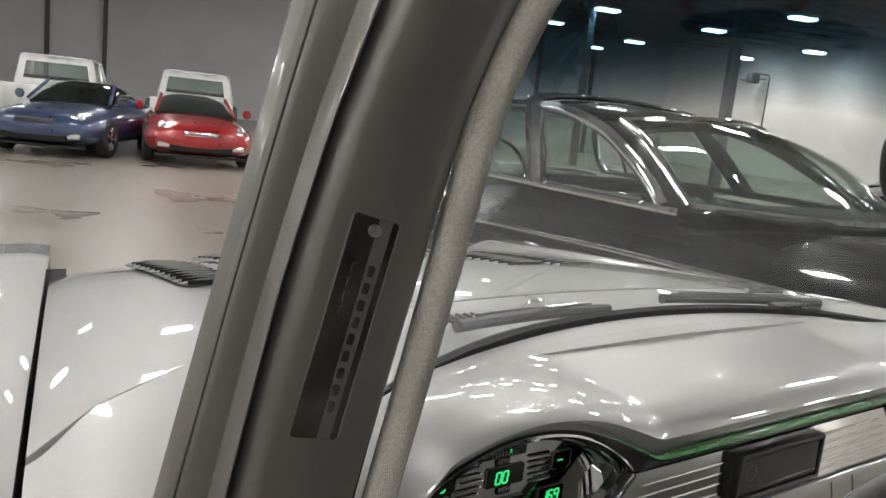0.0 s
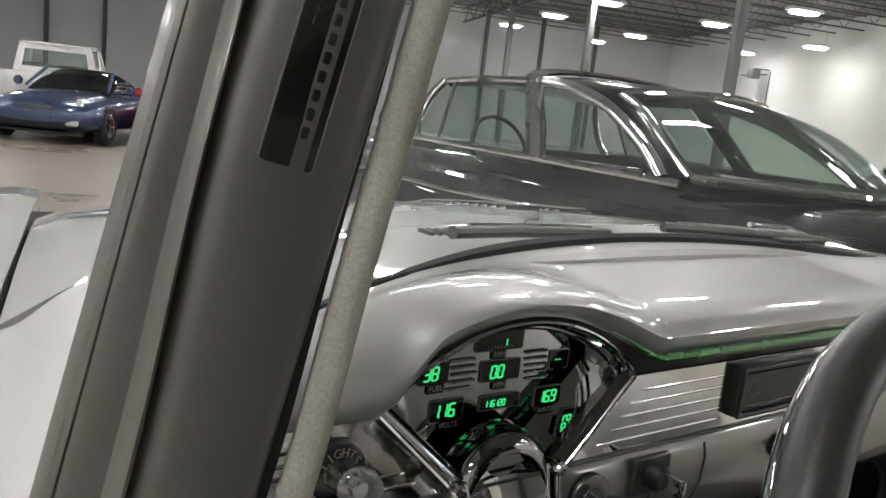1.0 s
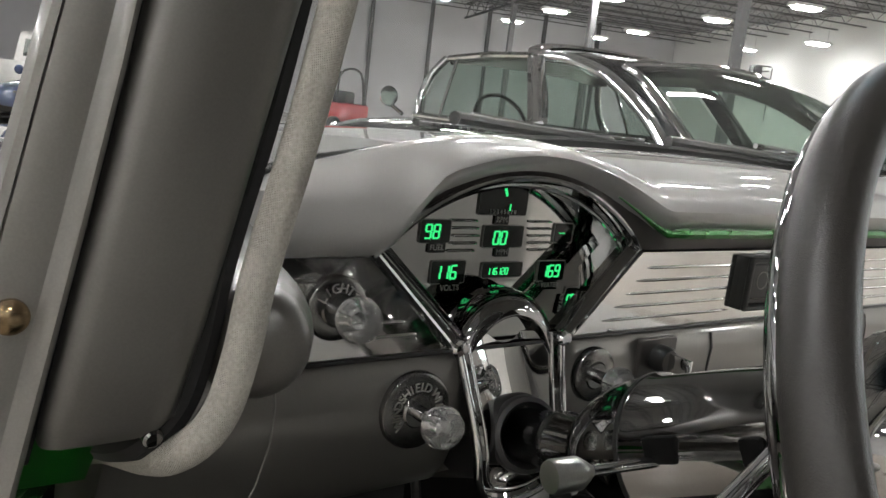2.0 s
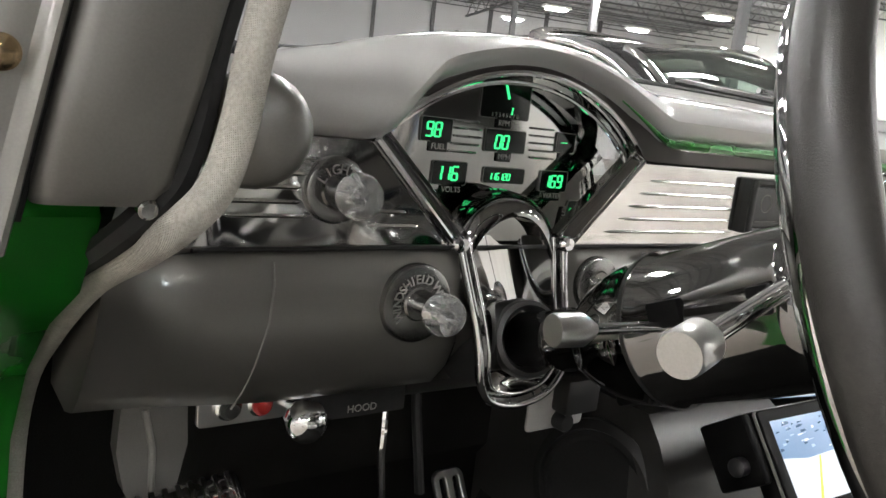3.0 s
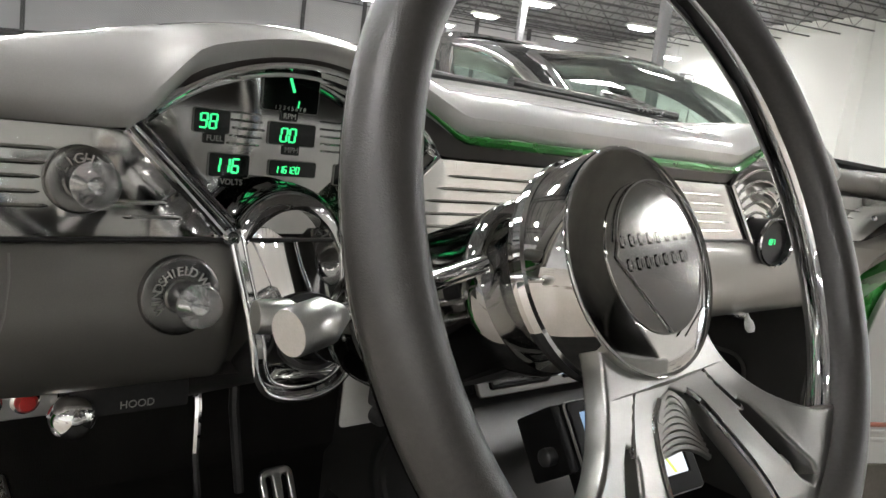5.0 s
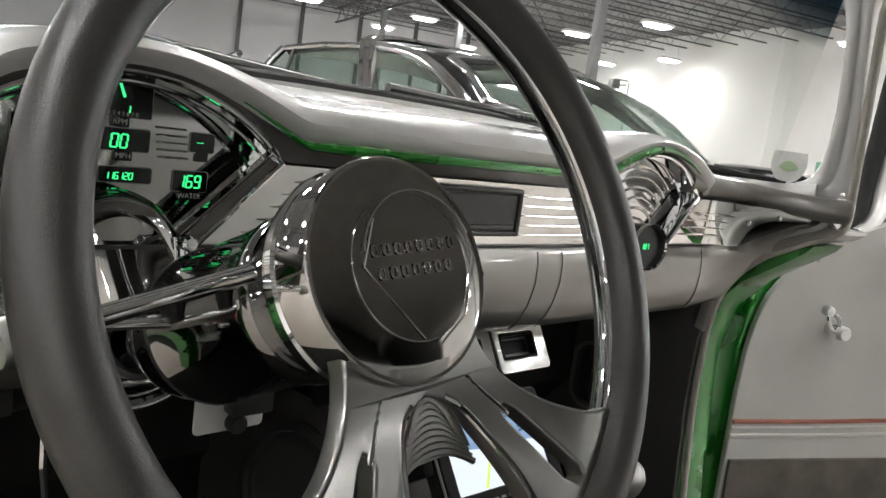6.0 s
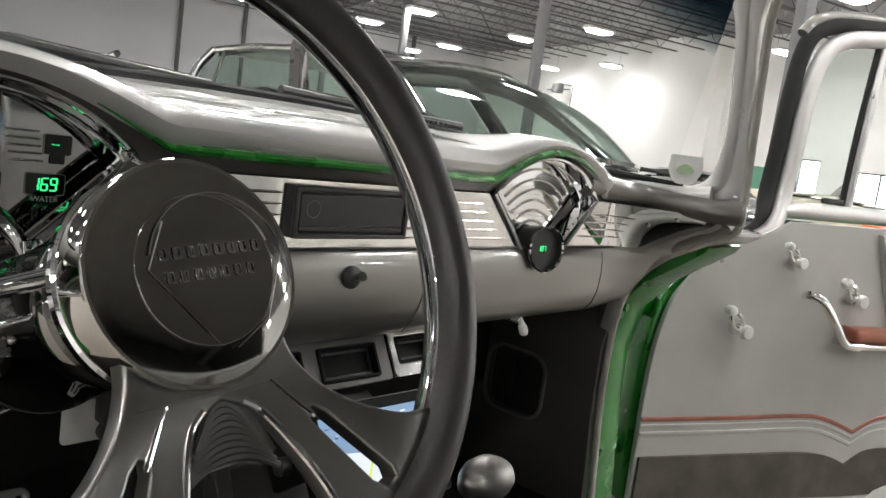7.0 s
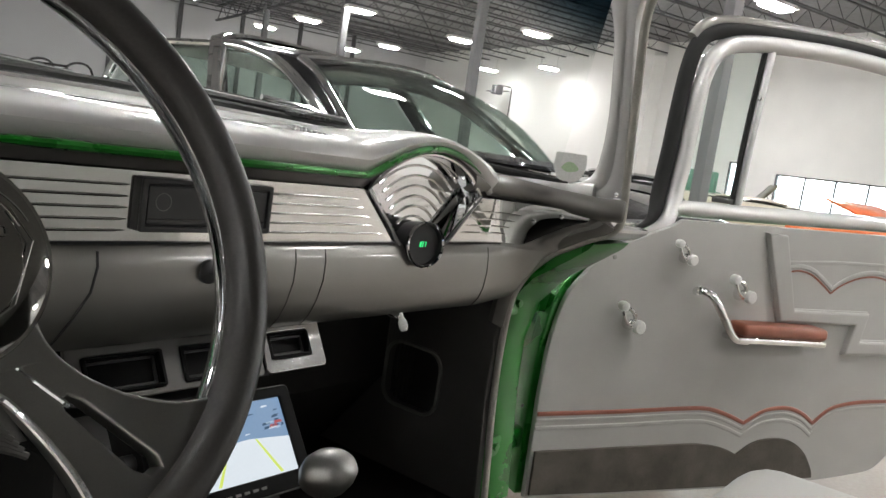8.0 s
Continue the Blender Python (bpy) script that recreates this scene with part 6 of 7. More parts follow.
def crank(x, y, turn, size=1.0):
    """A window crank: two slim arms sweep from an ivory grip to a bright boss."""
    m = DM @ Matrix.Translation((x, y, -0.003)) @ Matrix.Rotation(radians(turn), 4, "Z") @ Matrix.Scale(size, 4)
    arms = [tube(smooth_path([m @ Vector(p) for p in ((0.0, 0, 0.030), (0.018, 0.009 * s, 0.030), (0.040, 0.011 * s, 0.026), (0.056, 0.002 * s, 0.022))], 4), 0.0046 * size, 8) for s in (-1, 1)]
    part("crank", merged([lathe([(0.0165, 0), (0.016, 0.012), (0.012, 0.022), (0.009, 0.027), (0, 0.028)], m @ Matrix.Translation((0.056, 0, 0)), 24)] + arms), ALUM, door, "bright metal crank handle")
    part("crank_knob", lathe([(0.005, 0.020), (0.0095, 0.024), (0.0110, 0.032), (0.0095, 0.041), (0.005, 0.044), (0, 0.045)], m, 20), INK, door, "ivory knob")
    part("crank_collar", lathe([(0.0125, 0.018), (0.0150, 0.022), (0.0150, 0.030), (0.0120, 0.034), (0.0, 0.035)], m @ Matrix.Translation((0.068, 0.004, 0)), 20), INK, door, "ivory collar")


crank(0.217, 0.757, -44, 1.1)
crank(0.347, 0.911, -40, 0.9)
crank(0.525, 0.841, -37, 1.1)
rest = part("armrest", merged([tube(smooth_path([DM @ Vector(p) for p in ((0.438, 0.800, 0.0), (0.442, 0.804, 0.022), (0.462, 0.792, 0.042), (0.505, 0.738, 0.050), (0.536, 0.702, 0.052), (0.580, 0.695, 0.05))], 4), 0.0105, 12, flat=0.75, up=DN),
                               box((0.690, 0.699, 0.030), (0.29, 0.016, 0.062), 0.005, DM)]), ALUM, door, "bright metal armrest bracket")
part("armrest_pad", box((0.694, 0.723, 0.032), (0.280, 0.032, 0.066), 0.013, DM, 4), TAN, door, "tan leather pad")


# window frame and vent pane
def door_rail(pts, r, material, name, label="", flat=1.0, out=-0.045):
    return part(name, tube([DM @ Vector(p) for p in smooth_path([(a, b, out) for a, b in pts], 6)], r, 12, flat=flat, up=DN), material, door, label)


def swept_rail(pts, r, material, name, label, foot, out):
    """A rail whose lower end sweeps forward into a slim tip on the door's edge."""
    path = smooth_path([(a, b, out + (0.022 * sstep(1.02, 0.94, b))) for a, b in pts], 6)
    radii = [r * (0.3 + 0.7 * sstep(0, foot, k)) for k in range(len(path))]
    return part(name, tube([DM @ Vector(p) for p in path], radii, 12, up=DN), material, door, label)


frame_pts = [(0.205, 0.887), (0.236, 0.900), (0.280, 0.917), (0.325, 0.941), (0.352, 0.982), (0.363, 1.030), (0.370, 1.10), (0.374, 1.216), (0.384, 1.30), (0.405, 1.352), (0.44, 1.380), (0.50, 1.398), (0.63, 1.413), (0.85, 1.425), (1.2, 1.42)]
swept_rail(frame_pts, 0.021, SILVER, "window_frame", "silver window frame", 26, -0.045)
seal_pts = [(0.250, 0.926), (0.290, 0.946), (0.314, 0.976), (0.325, 1.02), (0.332, 1.12), (0.336, 1.22), (0.343, 1.31), (0.356, 1.365), (0.385, 1.398), (0.45, 1.420), (0.62, 1.436), (0.85, 1.45), (1.2, 1.445)]
swept_rail(seal_pts, 0.019, RUBBER, "frame_seal", "black rubber seal", 16, -0.055)
door_rail([(x - 0.012, y + 0.020) for x, y in seal_pts[7:]], 0.014, TAUPE, "frame_edge", out=-0.06)
door_rail([(0.556, 1.0), (0.560, 1.2), (0.572, 1.395)], 0.012, SATIN, "vent_bar", "grey dividing bar")
door_rail([(0.538, 1.0), (0.542, 1.2), (0.553, 1.385)], 0.007, RUBBER, "vent_seal")
finish("vent_pane", plate([[(0.375, 1.0), (0.380, 1.12), (0.384, 1.24), (0.40, 1.33), (0.44, 1.368), (0.50, 1.383), (0.560, 1.39), (0.548, 1.2), (0.545, 1.0)]], 0.005, DM @ Matrix.Translation((0, 0, -0.048))), DOORGLASS, door, "greenish vent pane").visible_shadow = False
part("vent_latch", box((0.50, 1.022, -0.035), (0.06, 0.014, 0.012), 0.003, DM), BLACK, door)

# hinges on the jamb
hg = thing("door_hinge", (1.75, 0.55, 0.42), "candy green strap hinge with a bolt", "hinge", "door hinges")
part("strap", box((1.80, 0.552, 0.42), (0.17, 0.03, 0.05), 0.008), GREEN, hg)
part("bolt", lathe([(0.009, 0), (0.009, 0.008), (0, 0.009)], aim((1.735, 0.533, 0.425), (0, -1, 0)), 6), GREEN, hg)
copy_thing(hg, pose(1.75, 0.55, 0.74))

# ---- seat ----
seat = thing("bench_seat", (1.28, -0.35, 0.32), "pale grey vinyl front seat", "seat")
part("cushion", box((1.27, -0.30, 0.52), (0.68, 0.60, 0.24), 0.07, None, 5), VINYL, seat)
part("cushion", box((0.50, -0.42, 0.50), (0.66, 0.50, 0.22), 0.07, None, 5), VINYL, seat)
part("backrest", box((1.27, -0.72, 0.735), (0.68, 0.16, 0.37), 0.06, None, 5), VINYL, seat)
part("backrest", box((0.50, -0.78, 0.735), (0.66, 0.16, 0.37), 0.06, None, 5), VINYL, seat)
part("base", box((MID, -0.42, 0.37), (1.42, 0.5, 0.10), 0.02), DARK, seat)

# ---- rear-view mirror ----
mirror_ob = thing("rear_view_mirror", (MID, 0.40, 1.30), "black-backed interior rear-view mirror under the windshield header", "mirror")
MRM = Matrix.Translation((MID, 0.350, 1.302)) @ Matrix.Rotation(radians(-6), 4, "X") @ FACE
finish("housing", plate([rrect(0, 0, 0.236, 0.078, 0.034, 8)], 0.016, MRM @ Matrix.Translation((0, 0, -0.016)), 0.006, 3), BLACK, mirror_ob, "black plastic housing")
finish("mirror_glass", plate([rrect(0, 0, 0.218, 0.062, 0.028, 8)], 0.002, MRM @ Matrix.Translation((0, 0, 0.0005))), CHROME, mirror_ob, "mirror glass")
part("stalk", tube(smooth_path([(MID, 0.366, 1.310), (MID, 0.385, 1.36), (MID, 0.392, 1.42), (MID, 0.372, 1.475)], 4), 0.007, 10), CHROME, mirror_ob, "chrome stalk")

# ---- wipers, sticker ----
for a, b, px in ((0.53, 0.835, 0.70), (0.945, 1.285, 1.33)):
    wp = thing("wiper", (px, 0.72, 1.05), "black windshield wiper with a chrome arm at rest on the glass", "wiper", "wipers")
    pts = [(x, ws_base(x) + 0.022 + 0.004 * f, 1.071 - 0.011 * f) for f, x in ((k / 9, a + (b - a) * k / 9) for k in range(10))]
    part("blade", tube(pts, 0.0078, 8), BLACK, wp)
    part("blade_back", tube([(x, y + 0.004, z + 0.007) for x, y, z in pts[1:-1]], 0.0028, 6), CHROME, wp)
    pv = Vector((px, ws_base(px) + 0.075, 1.040))
    mid = Vector(pts[5])
    part("arm", tube([pv + Vector((0, 0, 0.012)), pv.lerp(mid, 0.5) + Vector((0, 0, 0.022)), mid + Vector((0, 0.004, 0.014))], 0.0045, 8), CHROME, wp)
    part("pivot", lathe([(0.013, -0.03), (0.013, 0.008), (0.009, 0.013), (0, 0.014)], aim(pv, (0, 0.2, 1)), 20), STEEL, wp)
    for k in range(7):
        part("nozzle_rib", box((px - 0.16 + 0.012 * k, ws_base(px) + 0.05, 1.060), (0.006, 0.03, 0.006), 0.002), BLACK, wp)
sticker = thing("sticker", (1.605, 0.393, 1.04), "round white inspection sticker on the windshield", "sticker")
SM = aim((1.603, 0.394, 1.042), (-0.86, -0.5, 0.03))
finish("disc", plate([curve2([(-0.028, 0.022), (-0.024, 0.026), (0.024, 0.026), (0.028, 0.022), (0.030, 0.0), (0.018, -0.022), (0.0, -0.026), (-0.018, -0.022), (-0.030, 0.0)], 3)], 0.001, SM), STICKER, sticker)
finish("print", plate([curve2([(-0.016, -0.002), (-0.006, 0.009), (0.006, 0.009), (0.017, -0.002), (0.004, -0.008), (-0.006, -0.008)], 3)], 0.0006, SM @ Matrix.Translation((0, 0, 0.001))), PALEGREEN, sticker, "pale green print")

# ---- other cars ----
def superloop(hw, z0, z1, pw=3.0, n=20, tumble=0.0):
    """Half-rounded body section: width, floor and top."""
    pts = []
    for k in range(n):
        a = 2 * math.pi * k / n
        c, s = math.cos(a), math.sin(a)
        y = math.copysign(abs(c) ** (2 / pw), c) * hw
        z = (z0 + z1) / 2 + math.copysign(abs(s) ** (2 / pw), s) * (z1 - z0) / 2
        if s > 0:
            y *= 1 - tumble * s
        pts.append((y, z))
    return pts


def body_loft(stations, n=28):
    """Stations: along, half width, floor, top, squareness, tumble."""
    rings = []
    for u, hw, z0, z1, pw, tb in stations:
        rings.append([(u, y, z) for y, z in superloop(hw, z0, z1, pw, n, tb)])
    return loft(rings)


def car_wheel(parent, u, v, r, w=0.2, rim=CHROME):
    s = 1 if v > 0 else -1
    m = aim((u, v, r), (0, s, 0))
    t = finish("wheel", lathe([(r * 0.62, -w / 2), (r * 0.9, -w / 2), (r, -w * 0.3), (r, w * 0.3), (r * 0.9, w / 2), (r * 0.64, w / 2), (r * 0.62, w * 0.4)], m, 32), TYRE, parent, "black tyre on a bright rim")
    finish("rim", lathe([(r * 0.62, w * 0.42), (r * 0.56, w * 0.45), (r * 0.52, w * 0.25), (r * 0.2, w * 0.3), (r * 0.15, w * 0.42), (0, w * 0.44)], m, 32), rim, t)
    for k in range(5):
        a = 2 * math.pi * k / 5
        finish("spoke", tube([m @ Vector((r * 0.1 * math.cos(a), r * 0.1 * math.sin(a), w * 0.38)), m @ Vector((r * 0.58 * math.cos(a), r * 0.58 * math.sin(a), w * 0.4))], r * 0.07, 6), rim, t)


def black_coupe():
    """Fifties two-door hardtop with a bright band over its roof; u runs forward from that band, v to its left."""
    c = thing("black_car", (0, 0, 0), "glossy black fifties two-door hardtop with chrome roof band", "car")
    P = lambda nm, bm, mt, lb="": finish(nm, bm, mt, c, lb)
    P("body", body_loft([(-2.42, 0.72, 0.45, 0.86, 3.2, 0.1), (-2.38, 0.84, 0.36, 0.93, 3.4, 0.12), (-2.1, 0.93, 0.28, 0.985, 3.6, 0.10), (-1.7, 0.955, 0.26, 1.01, 3.8, 0.10), (-1.2, 0.96, 0.25, 1.02, 4.0, 0.09), (-0.6, 0.96, 0.25, 1.025, 4.0, 0.09),
                         (0.0, 0.96, 0.25, 1.03, 4.0, 0.09), (0.6, 0.96, 0.25, 1.03, 4.0, 0.09), (1.1, 0.96, 0.25, 1.035, 3.8, 0.09), (1.6, 0.955, 0.26, 1.02, 3.6, 0.10), (2.1, 0.93, 0.28, 0.98, 3.4, 0.12), (2.45, 0.86, 0.34, 0.90, 3.2, 0.12), (2.55, 0.75, 0.42, 0.8, 3.0, 0.1)], 36), BLACKCAR, "glossy black body")
    def roof_edge(u):
        """Half width and height of the roof's side rail."""
        hw = float(np.interp(u, [-0.8, -0.5, 0.0, 0.5, 0.86], [0.575, 0.60, 0.625, 0.635, 0.61]))
        return hw, float(np.interp(u, [-0.8, -0.6, -0.4, -0.2, 0.0, 0.4, 0.86], [1.315, 1.365, 1.395, 1.41, 1.418, 1.415, 1.39]))

    rings = []
    for u in np.linspace(0.86, -0.70, 15):
        hw, ze = roof_edge(u)
        crown = 0.06 * (1 - 0.5 * sstep(0.3, 0.85, u) - 0.1 * sstep(-0.3, -0.9, u))
        up = [(u - 0.10 * sstep(-0.3, -0.7, u) * (1 - (a / 1.5) ** 2), hw * math.sin(a), ze + crown * (math.cos(a) - math.cos(1.5)) / (1 - math.cos(1.5))) for a in np.linspace(-1.5, 1.5, 15)]
        rings.append(up + [(x, y * 0.97, z - 0.03) for x, y, z in reversed(up)])
    P("roof", loft(rings), BLACKCAR, "glossy black roof")

    def slant(z):
        """The band leans forward from the belt to the roof."""
        return -0.33 * (1.463 - z) / 0.437

    for s in (-1, 1):
        arc = smooth_path([(0.0, 0.635 * s, 1.415), (-0.28, 0.64 * s, 1.395), (-0.55, 0.655 * s, 1.33), (-0.78, 0.69 * s, 1.225), (-0.96, 0.73 * s, 1.12), (-1.08, 0.765 * s, 1.03)], 5)
        P("quarter_arch", tube(arc, 0.031, 12), CHROME, "chrome quarter window arch")
        back = smooth_path([(-0.60, 0.575 * s, 1.372), (-0.75, 0.585 * s, 1.305), (-0.95, 0.635 * s, 1.18), (-1.16, 0.695 * s, 1.045)], 6)
        rings = []
        for k in range(len(back)):
            f = k / (len(back) - 1)
            a = arc[int(f * (len(arc) - 9)) + 8]
            b = back[k]
            rings.append([a, a.lerp(b, 0.5) + Vector((0, 0.012 * s, 0.012)), b, b - Vector((0, 0.03 * s, 0.02)), a - Vector((0, 0.03 * s, 0.02))])
        P("rear_post", loft(rings), BLACKCAR)
        P("rear_window_trim", tube(back, 0.024, 10), CHROME, "chrome rear window trim")
        P("belt_trim", tube([(-1.2, 0.80 * s, 1.025), (-1.0, 0.815 * s, 1.028), (0.0, 0.82 * s, 1.035), (0.85, 0.815 * s, 1.04)], 0.018, 8), CHROME)
        P("side_trim", tube([(-2.2, 0.93 * s, 0.86), (-1.0, 0.955 * s, 0.84), (0.2, 0.955 * s, 0.80), (1.4, 0.95 * s, 0.80), (2.4, 0.88 * s, 0.84)], 0.012, 8), CHROME)
        P("quarter_pane", loft([[(slant(1.03) - 0.04, 0.795 * s, 1.03), (-0.05, 0.645 * s, 1.40), (-0.05, 0.637 * s, 1.40), (slant(1.03) - 0.04, 0.787 * s, 1.03)], [(-0.6, 0.79 * s, 1.03), (-0.5, 0.655 * s, 1.345), (-0.5, 0.647 * s, 1.345), (-0.6, 0.782 * s, 1.03)],
                               [(-1.0, 0.77 * s, 1.03), (-0.96, 0.735 * s, 1.10), (-0.96, 0.727 * s, 1.10), (-1.0, 0.762 * s, 1.03)]]), CARGLASS)
        P("door_pane", loft([[(slant(1.03) + 0.06, 0.795 * s, 1.03), (0.05, 0.645 * s, 1.40), (0.05, 0.637 * s, 1.40), (slant(1.03) + 0.06, 0.787 * s, 1.03)], [(0.62, 0.79 * s, 1.03), (0.70, 0.65 * s, 1.39), (0.70, 0.642 * s, 1.39), (0.62, 0.782 * s, 1.03)]]), CARGLASS)
        P("quarter_frame", tube(smooth_path([(-0.06, 0.648 * s, 1.385), (slant(1.20) - 0.035, 0.722 * s, 1.20), (slant(1.07) - 0.030, 0.780 * s, 1.07), (slant(1.03) - 0.075, 0.796 * s, 1.042), (-0.62, 0.794 * s, 1.042), (-0.98, 0.775 * s, 1.045)], 5), 0.016, 8), CHROME, "chrome quarter window frame")
        P("vent_post", tube([(0.62, 0.79 * s, 1.03), (0.70, 0.65 * s, 1.385)], 0.011, 8), CHROME)
        P("windshield_post", tube(smooth_path([(0.84, 0.79 * s, 1.03), (0.90, 0.76 * s, 1.13), (0.90, 0.70 * s, 1.28), (0.84, 0.635 * s, 1.395)], 5), 0.024, 10), CHROME)
        P("door_top", tube([(0.0, 0.637 * s, 1.415), (0.4, 0.645 * s, 1.415), (0.82, 0.63 * s, 1.395)], 0.019, 8), CHROME)
        if s > 0:
            P("mirror", merged([lathe([(0, -0.03), (0.05, -0.025), (0.062, 0.0), (0.058, 0.012), (0, 0.012)], aim((0.95, 0.95 * s, 1.13), (-1, 0, 0.05)), 24), tube([(0.95, 0.84 * s, 1.03), (0.97, 0.93 * s, 1.09)], 0.012, 8)]), CHROME, "round chrome door mirror")
    band = [(0.825, 1.03), (0.79, 1.10), (0.72, 1.26), (0.655, 1.40), (0.60, 1.452), (0.45, 1.478), (0.2, 1.49), (0.0, 1.493)]
    band = smooth_path([(slant(z) if z < 1.45 else 0.0, y, z) for y, z in band] + [(slant(z) if z < 1.45 else 0.0, -y, z) for y, z in band[-2::-1]], 4)
    P("roof_band", loft([[p + Vector((du, 0, dz)) + Vector((0, math.copysign(min(abs(p.y), 0.02), p.y), 0)) * (dz / 0.012) for du, dz in ((-0.065, 0.0), (-0.055, 0.012), (-0.025, 0.010), (0.0, 0.018), (0.025, 0.010), (0.055, 0.012), (0.065, 0.0), (0.05, -0.012), (-0.05, -0.012))] for p in band]), CHROME, "broad chrome roof band")
    rings = []
    for v in np.linspace(-1, 1, 17):
        b = Vector((0.85 + 0.45 * (1 - v * v) ** 0.6, 0.79 * v, 1.035))
        t = Vector((0.84 + 0.16 * (1 - v * v) ** 0.6, 0.635 * v, 1.395 + 0.03 * (1 - v * v)))
        col = [b.lerp(t, f) + Vector((0.03 * math.sin(math.pi * f), 0, 0)) for f in (0, 0.33, 0.67, 1)]
        rings.append(col + [p - Vector((0.006, 0, 0)) for p in reversed(col)])
    P("windshield", loft(rings), CARGLASS)
    rings, edge_t, edge_b = [], [], []
    for v in np.linspace(-1, 1, 17):
        b = Vector((-1.16 - 0.42 * (1 - abs(v) ** 2.5), 0.695 * v, 1.045))
        t = Vector((-0.60 - 0.18 * (1 - v * v), 0.575 * v, 1.372 + 0.05 * (1 - v * v)))
        edge_t.append(t)
        edge_b.append(b)
        col = [b.lerp(t, f) + Vector((-0.05 * math.sin(math.pi * f), 0, 0.05 * math.sin(math.pi * f))) for f in np.linspace(0, 1, 7)]
        rings.append(col + [p + Vector((0.006, 0, -0.003)) for p in reversed(col)])
    P("rear_window", loft(rings), CARGLASS, "curved tinted rear window")
    P("rear_window_trim", tube(edge_t, 0.018, 8), CHROME)
    P("rear_window_sill", tube(edge_b, 0.021, 8), CHROME)
    # inside
    P("front_seat", box((-0.15, 0, 0.86), (0.22, 1.3, 0.42), 0.06), RUBBER)
    P("rear_seat", box((-1.05, 0, 0.84), (0.3, 1.25, 0.40), 0.06), RUBBER)
    P("parcel_shelf", box((-1.30, 0, 1.045), (0.5, 1.3, 0.02), 0.008), RUBBER)
    P("dash_panel", box((0.95, 0, 0.97), (0.3, 1.4, 0.12), 0.04), RUBBER)
    P("steering_wheel", tube([Vector((0.55, 0.38, 1.03)) + Vector((0.09 * math.sin(a), 0.20 * math.cos(a), 0.18 * math.sin(a))) for a in np.linspace(0, 2 * math.pi, 30)[:-1]], 0.012, 8, True), RUBBER)
    P("trunk_trim", tube([(-2.40, -0.7, 0.90), (-2.43, 0, 0.91), (-2.40, 0.7, 0.90)], 0.012, 8), CHROME)
    for u in (-1.55, 1.5):
        for v in (-0.80, 0.80):
            car_wheel(c, u, v, 0.345)
    return c


bc = black_coupe()
bc.matrix_basis = pose(3.453, 3.123, 0, 0, 0, 87.3)


def roadster(name, paint, label, tall=1.26):
    """Low modern two-seater, nose along +u."""
    c = thing(name, (0, 0, 0), label, "car")
    P = lambda nm, bm, mt, lb="": finish(nm, bm, mt, c, lb)
    P("body", body_loft([(2.24, 0.55, 0.36, 0.60, 2.6, 0.1), (2.18, 0.76, 0.26, 0.68, 3.0, 0.15), (2.0, 0.88, 0.20, 0.74, 3.4, 0.18), (1.6, 0.915, 0.18, 0.80, 3.6, 0.18), (1.0, 0.92, 0.18, 0.86, 3.8, 0.16), (0.5, 0.915, 0.18, 0.89, 3.8, 0.14),
                         (-0.4, 0.915, 0.18, 0.90, 3.8, 0.14), (-1.2, 0.92, 0.2, 0.92, 3.6, 0.16), (-1.9, 0.90, 0.26, 0.93, 3.4, 0.16), (-2.2, 0.82, 0.36, 0.88, 3.0, 0.12)], 32), paint)
    rings = []
    for u, hw, z1 in ((0.78, 0.72, 0.90), (0.45, 0.68, tall - 0.16), (0.15, 0.62, tall - 0.02), (-0.3, 0.60, tall), (-0.8, 0.60, tall - 0.08), (-1.35, 0.62, 0.93)):
        rings.append([(u, y, z) for y, z in superloop(hw, 0.80, z1, 3.2, 20, 0.16)])
    P("cabin_top", loft(rings), GLOSSBLACK if paint is BLUECAR else RUBBER, "dark folding roof and glass")
    P("windshield", loft([[(0.80, 0.66 * v, 0.90), (0.83, 0.66 * v, 0.90), (0.33, 0.56 * v, tall - 0.06), (0.30, 0.56 * v, tall - 0.06)] for v in np.linspace(-1, 1, 9)]), CARGLASS)
    for s in (-1, 1):
        P("windshield_post", tube([(0.85, 0.70 * s, 0.89), (0.30, 0.585 * s, tall - 0.03)], 0.03, 8), paint)
        P("headlamp", lathe([(0, 0.03), (0.06, 0.025), (0.10, 0.0), (0.08, -0.05)], aim((2.03, 0.66 * s, 0.64), (1, 0.45 * s, 0.25)) @ Matrix.Diagonal((0.7, 1.2, 1, 1)), 20), HEADLAMP, "clear headlamp")
        P("fog_lamp", box((2.19, 0.62 * s, 0.37), (0.06, 0.2, 0.09), 0.02), HEADLAMP)
        P("mirror", lathe([(0, -0.05), (0.06, -0.04), (0.085, 0.0), (0.075, 0.03), (0, 0.035)], aim((0.55, 0.98 * s, 0.95), (-1, 0, 0)), 16), paint)
        for u in (1.32, -1.36):
            car_wheel(c, u, 0.83 * s, 0.335, 0.2)
    P("grille", box((2.205, 0, 0.57), (0.07, 0.62, 0.11), 0.02), CHROME if paint is REDCAR else STEEL, "bright grille")
    P("lower_grille", box((2.185, 0, 0.33), (0.10, 1.05, 0.12), 0.03), RUBBER)
    P("splitter", box((2.10, 0, 0.19), (0.2, 1.5, 0.04), 0.01), RUBBER)
    return c


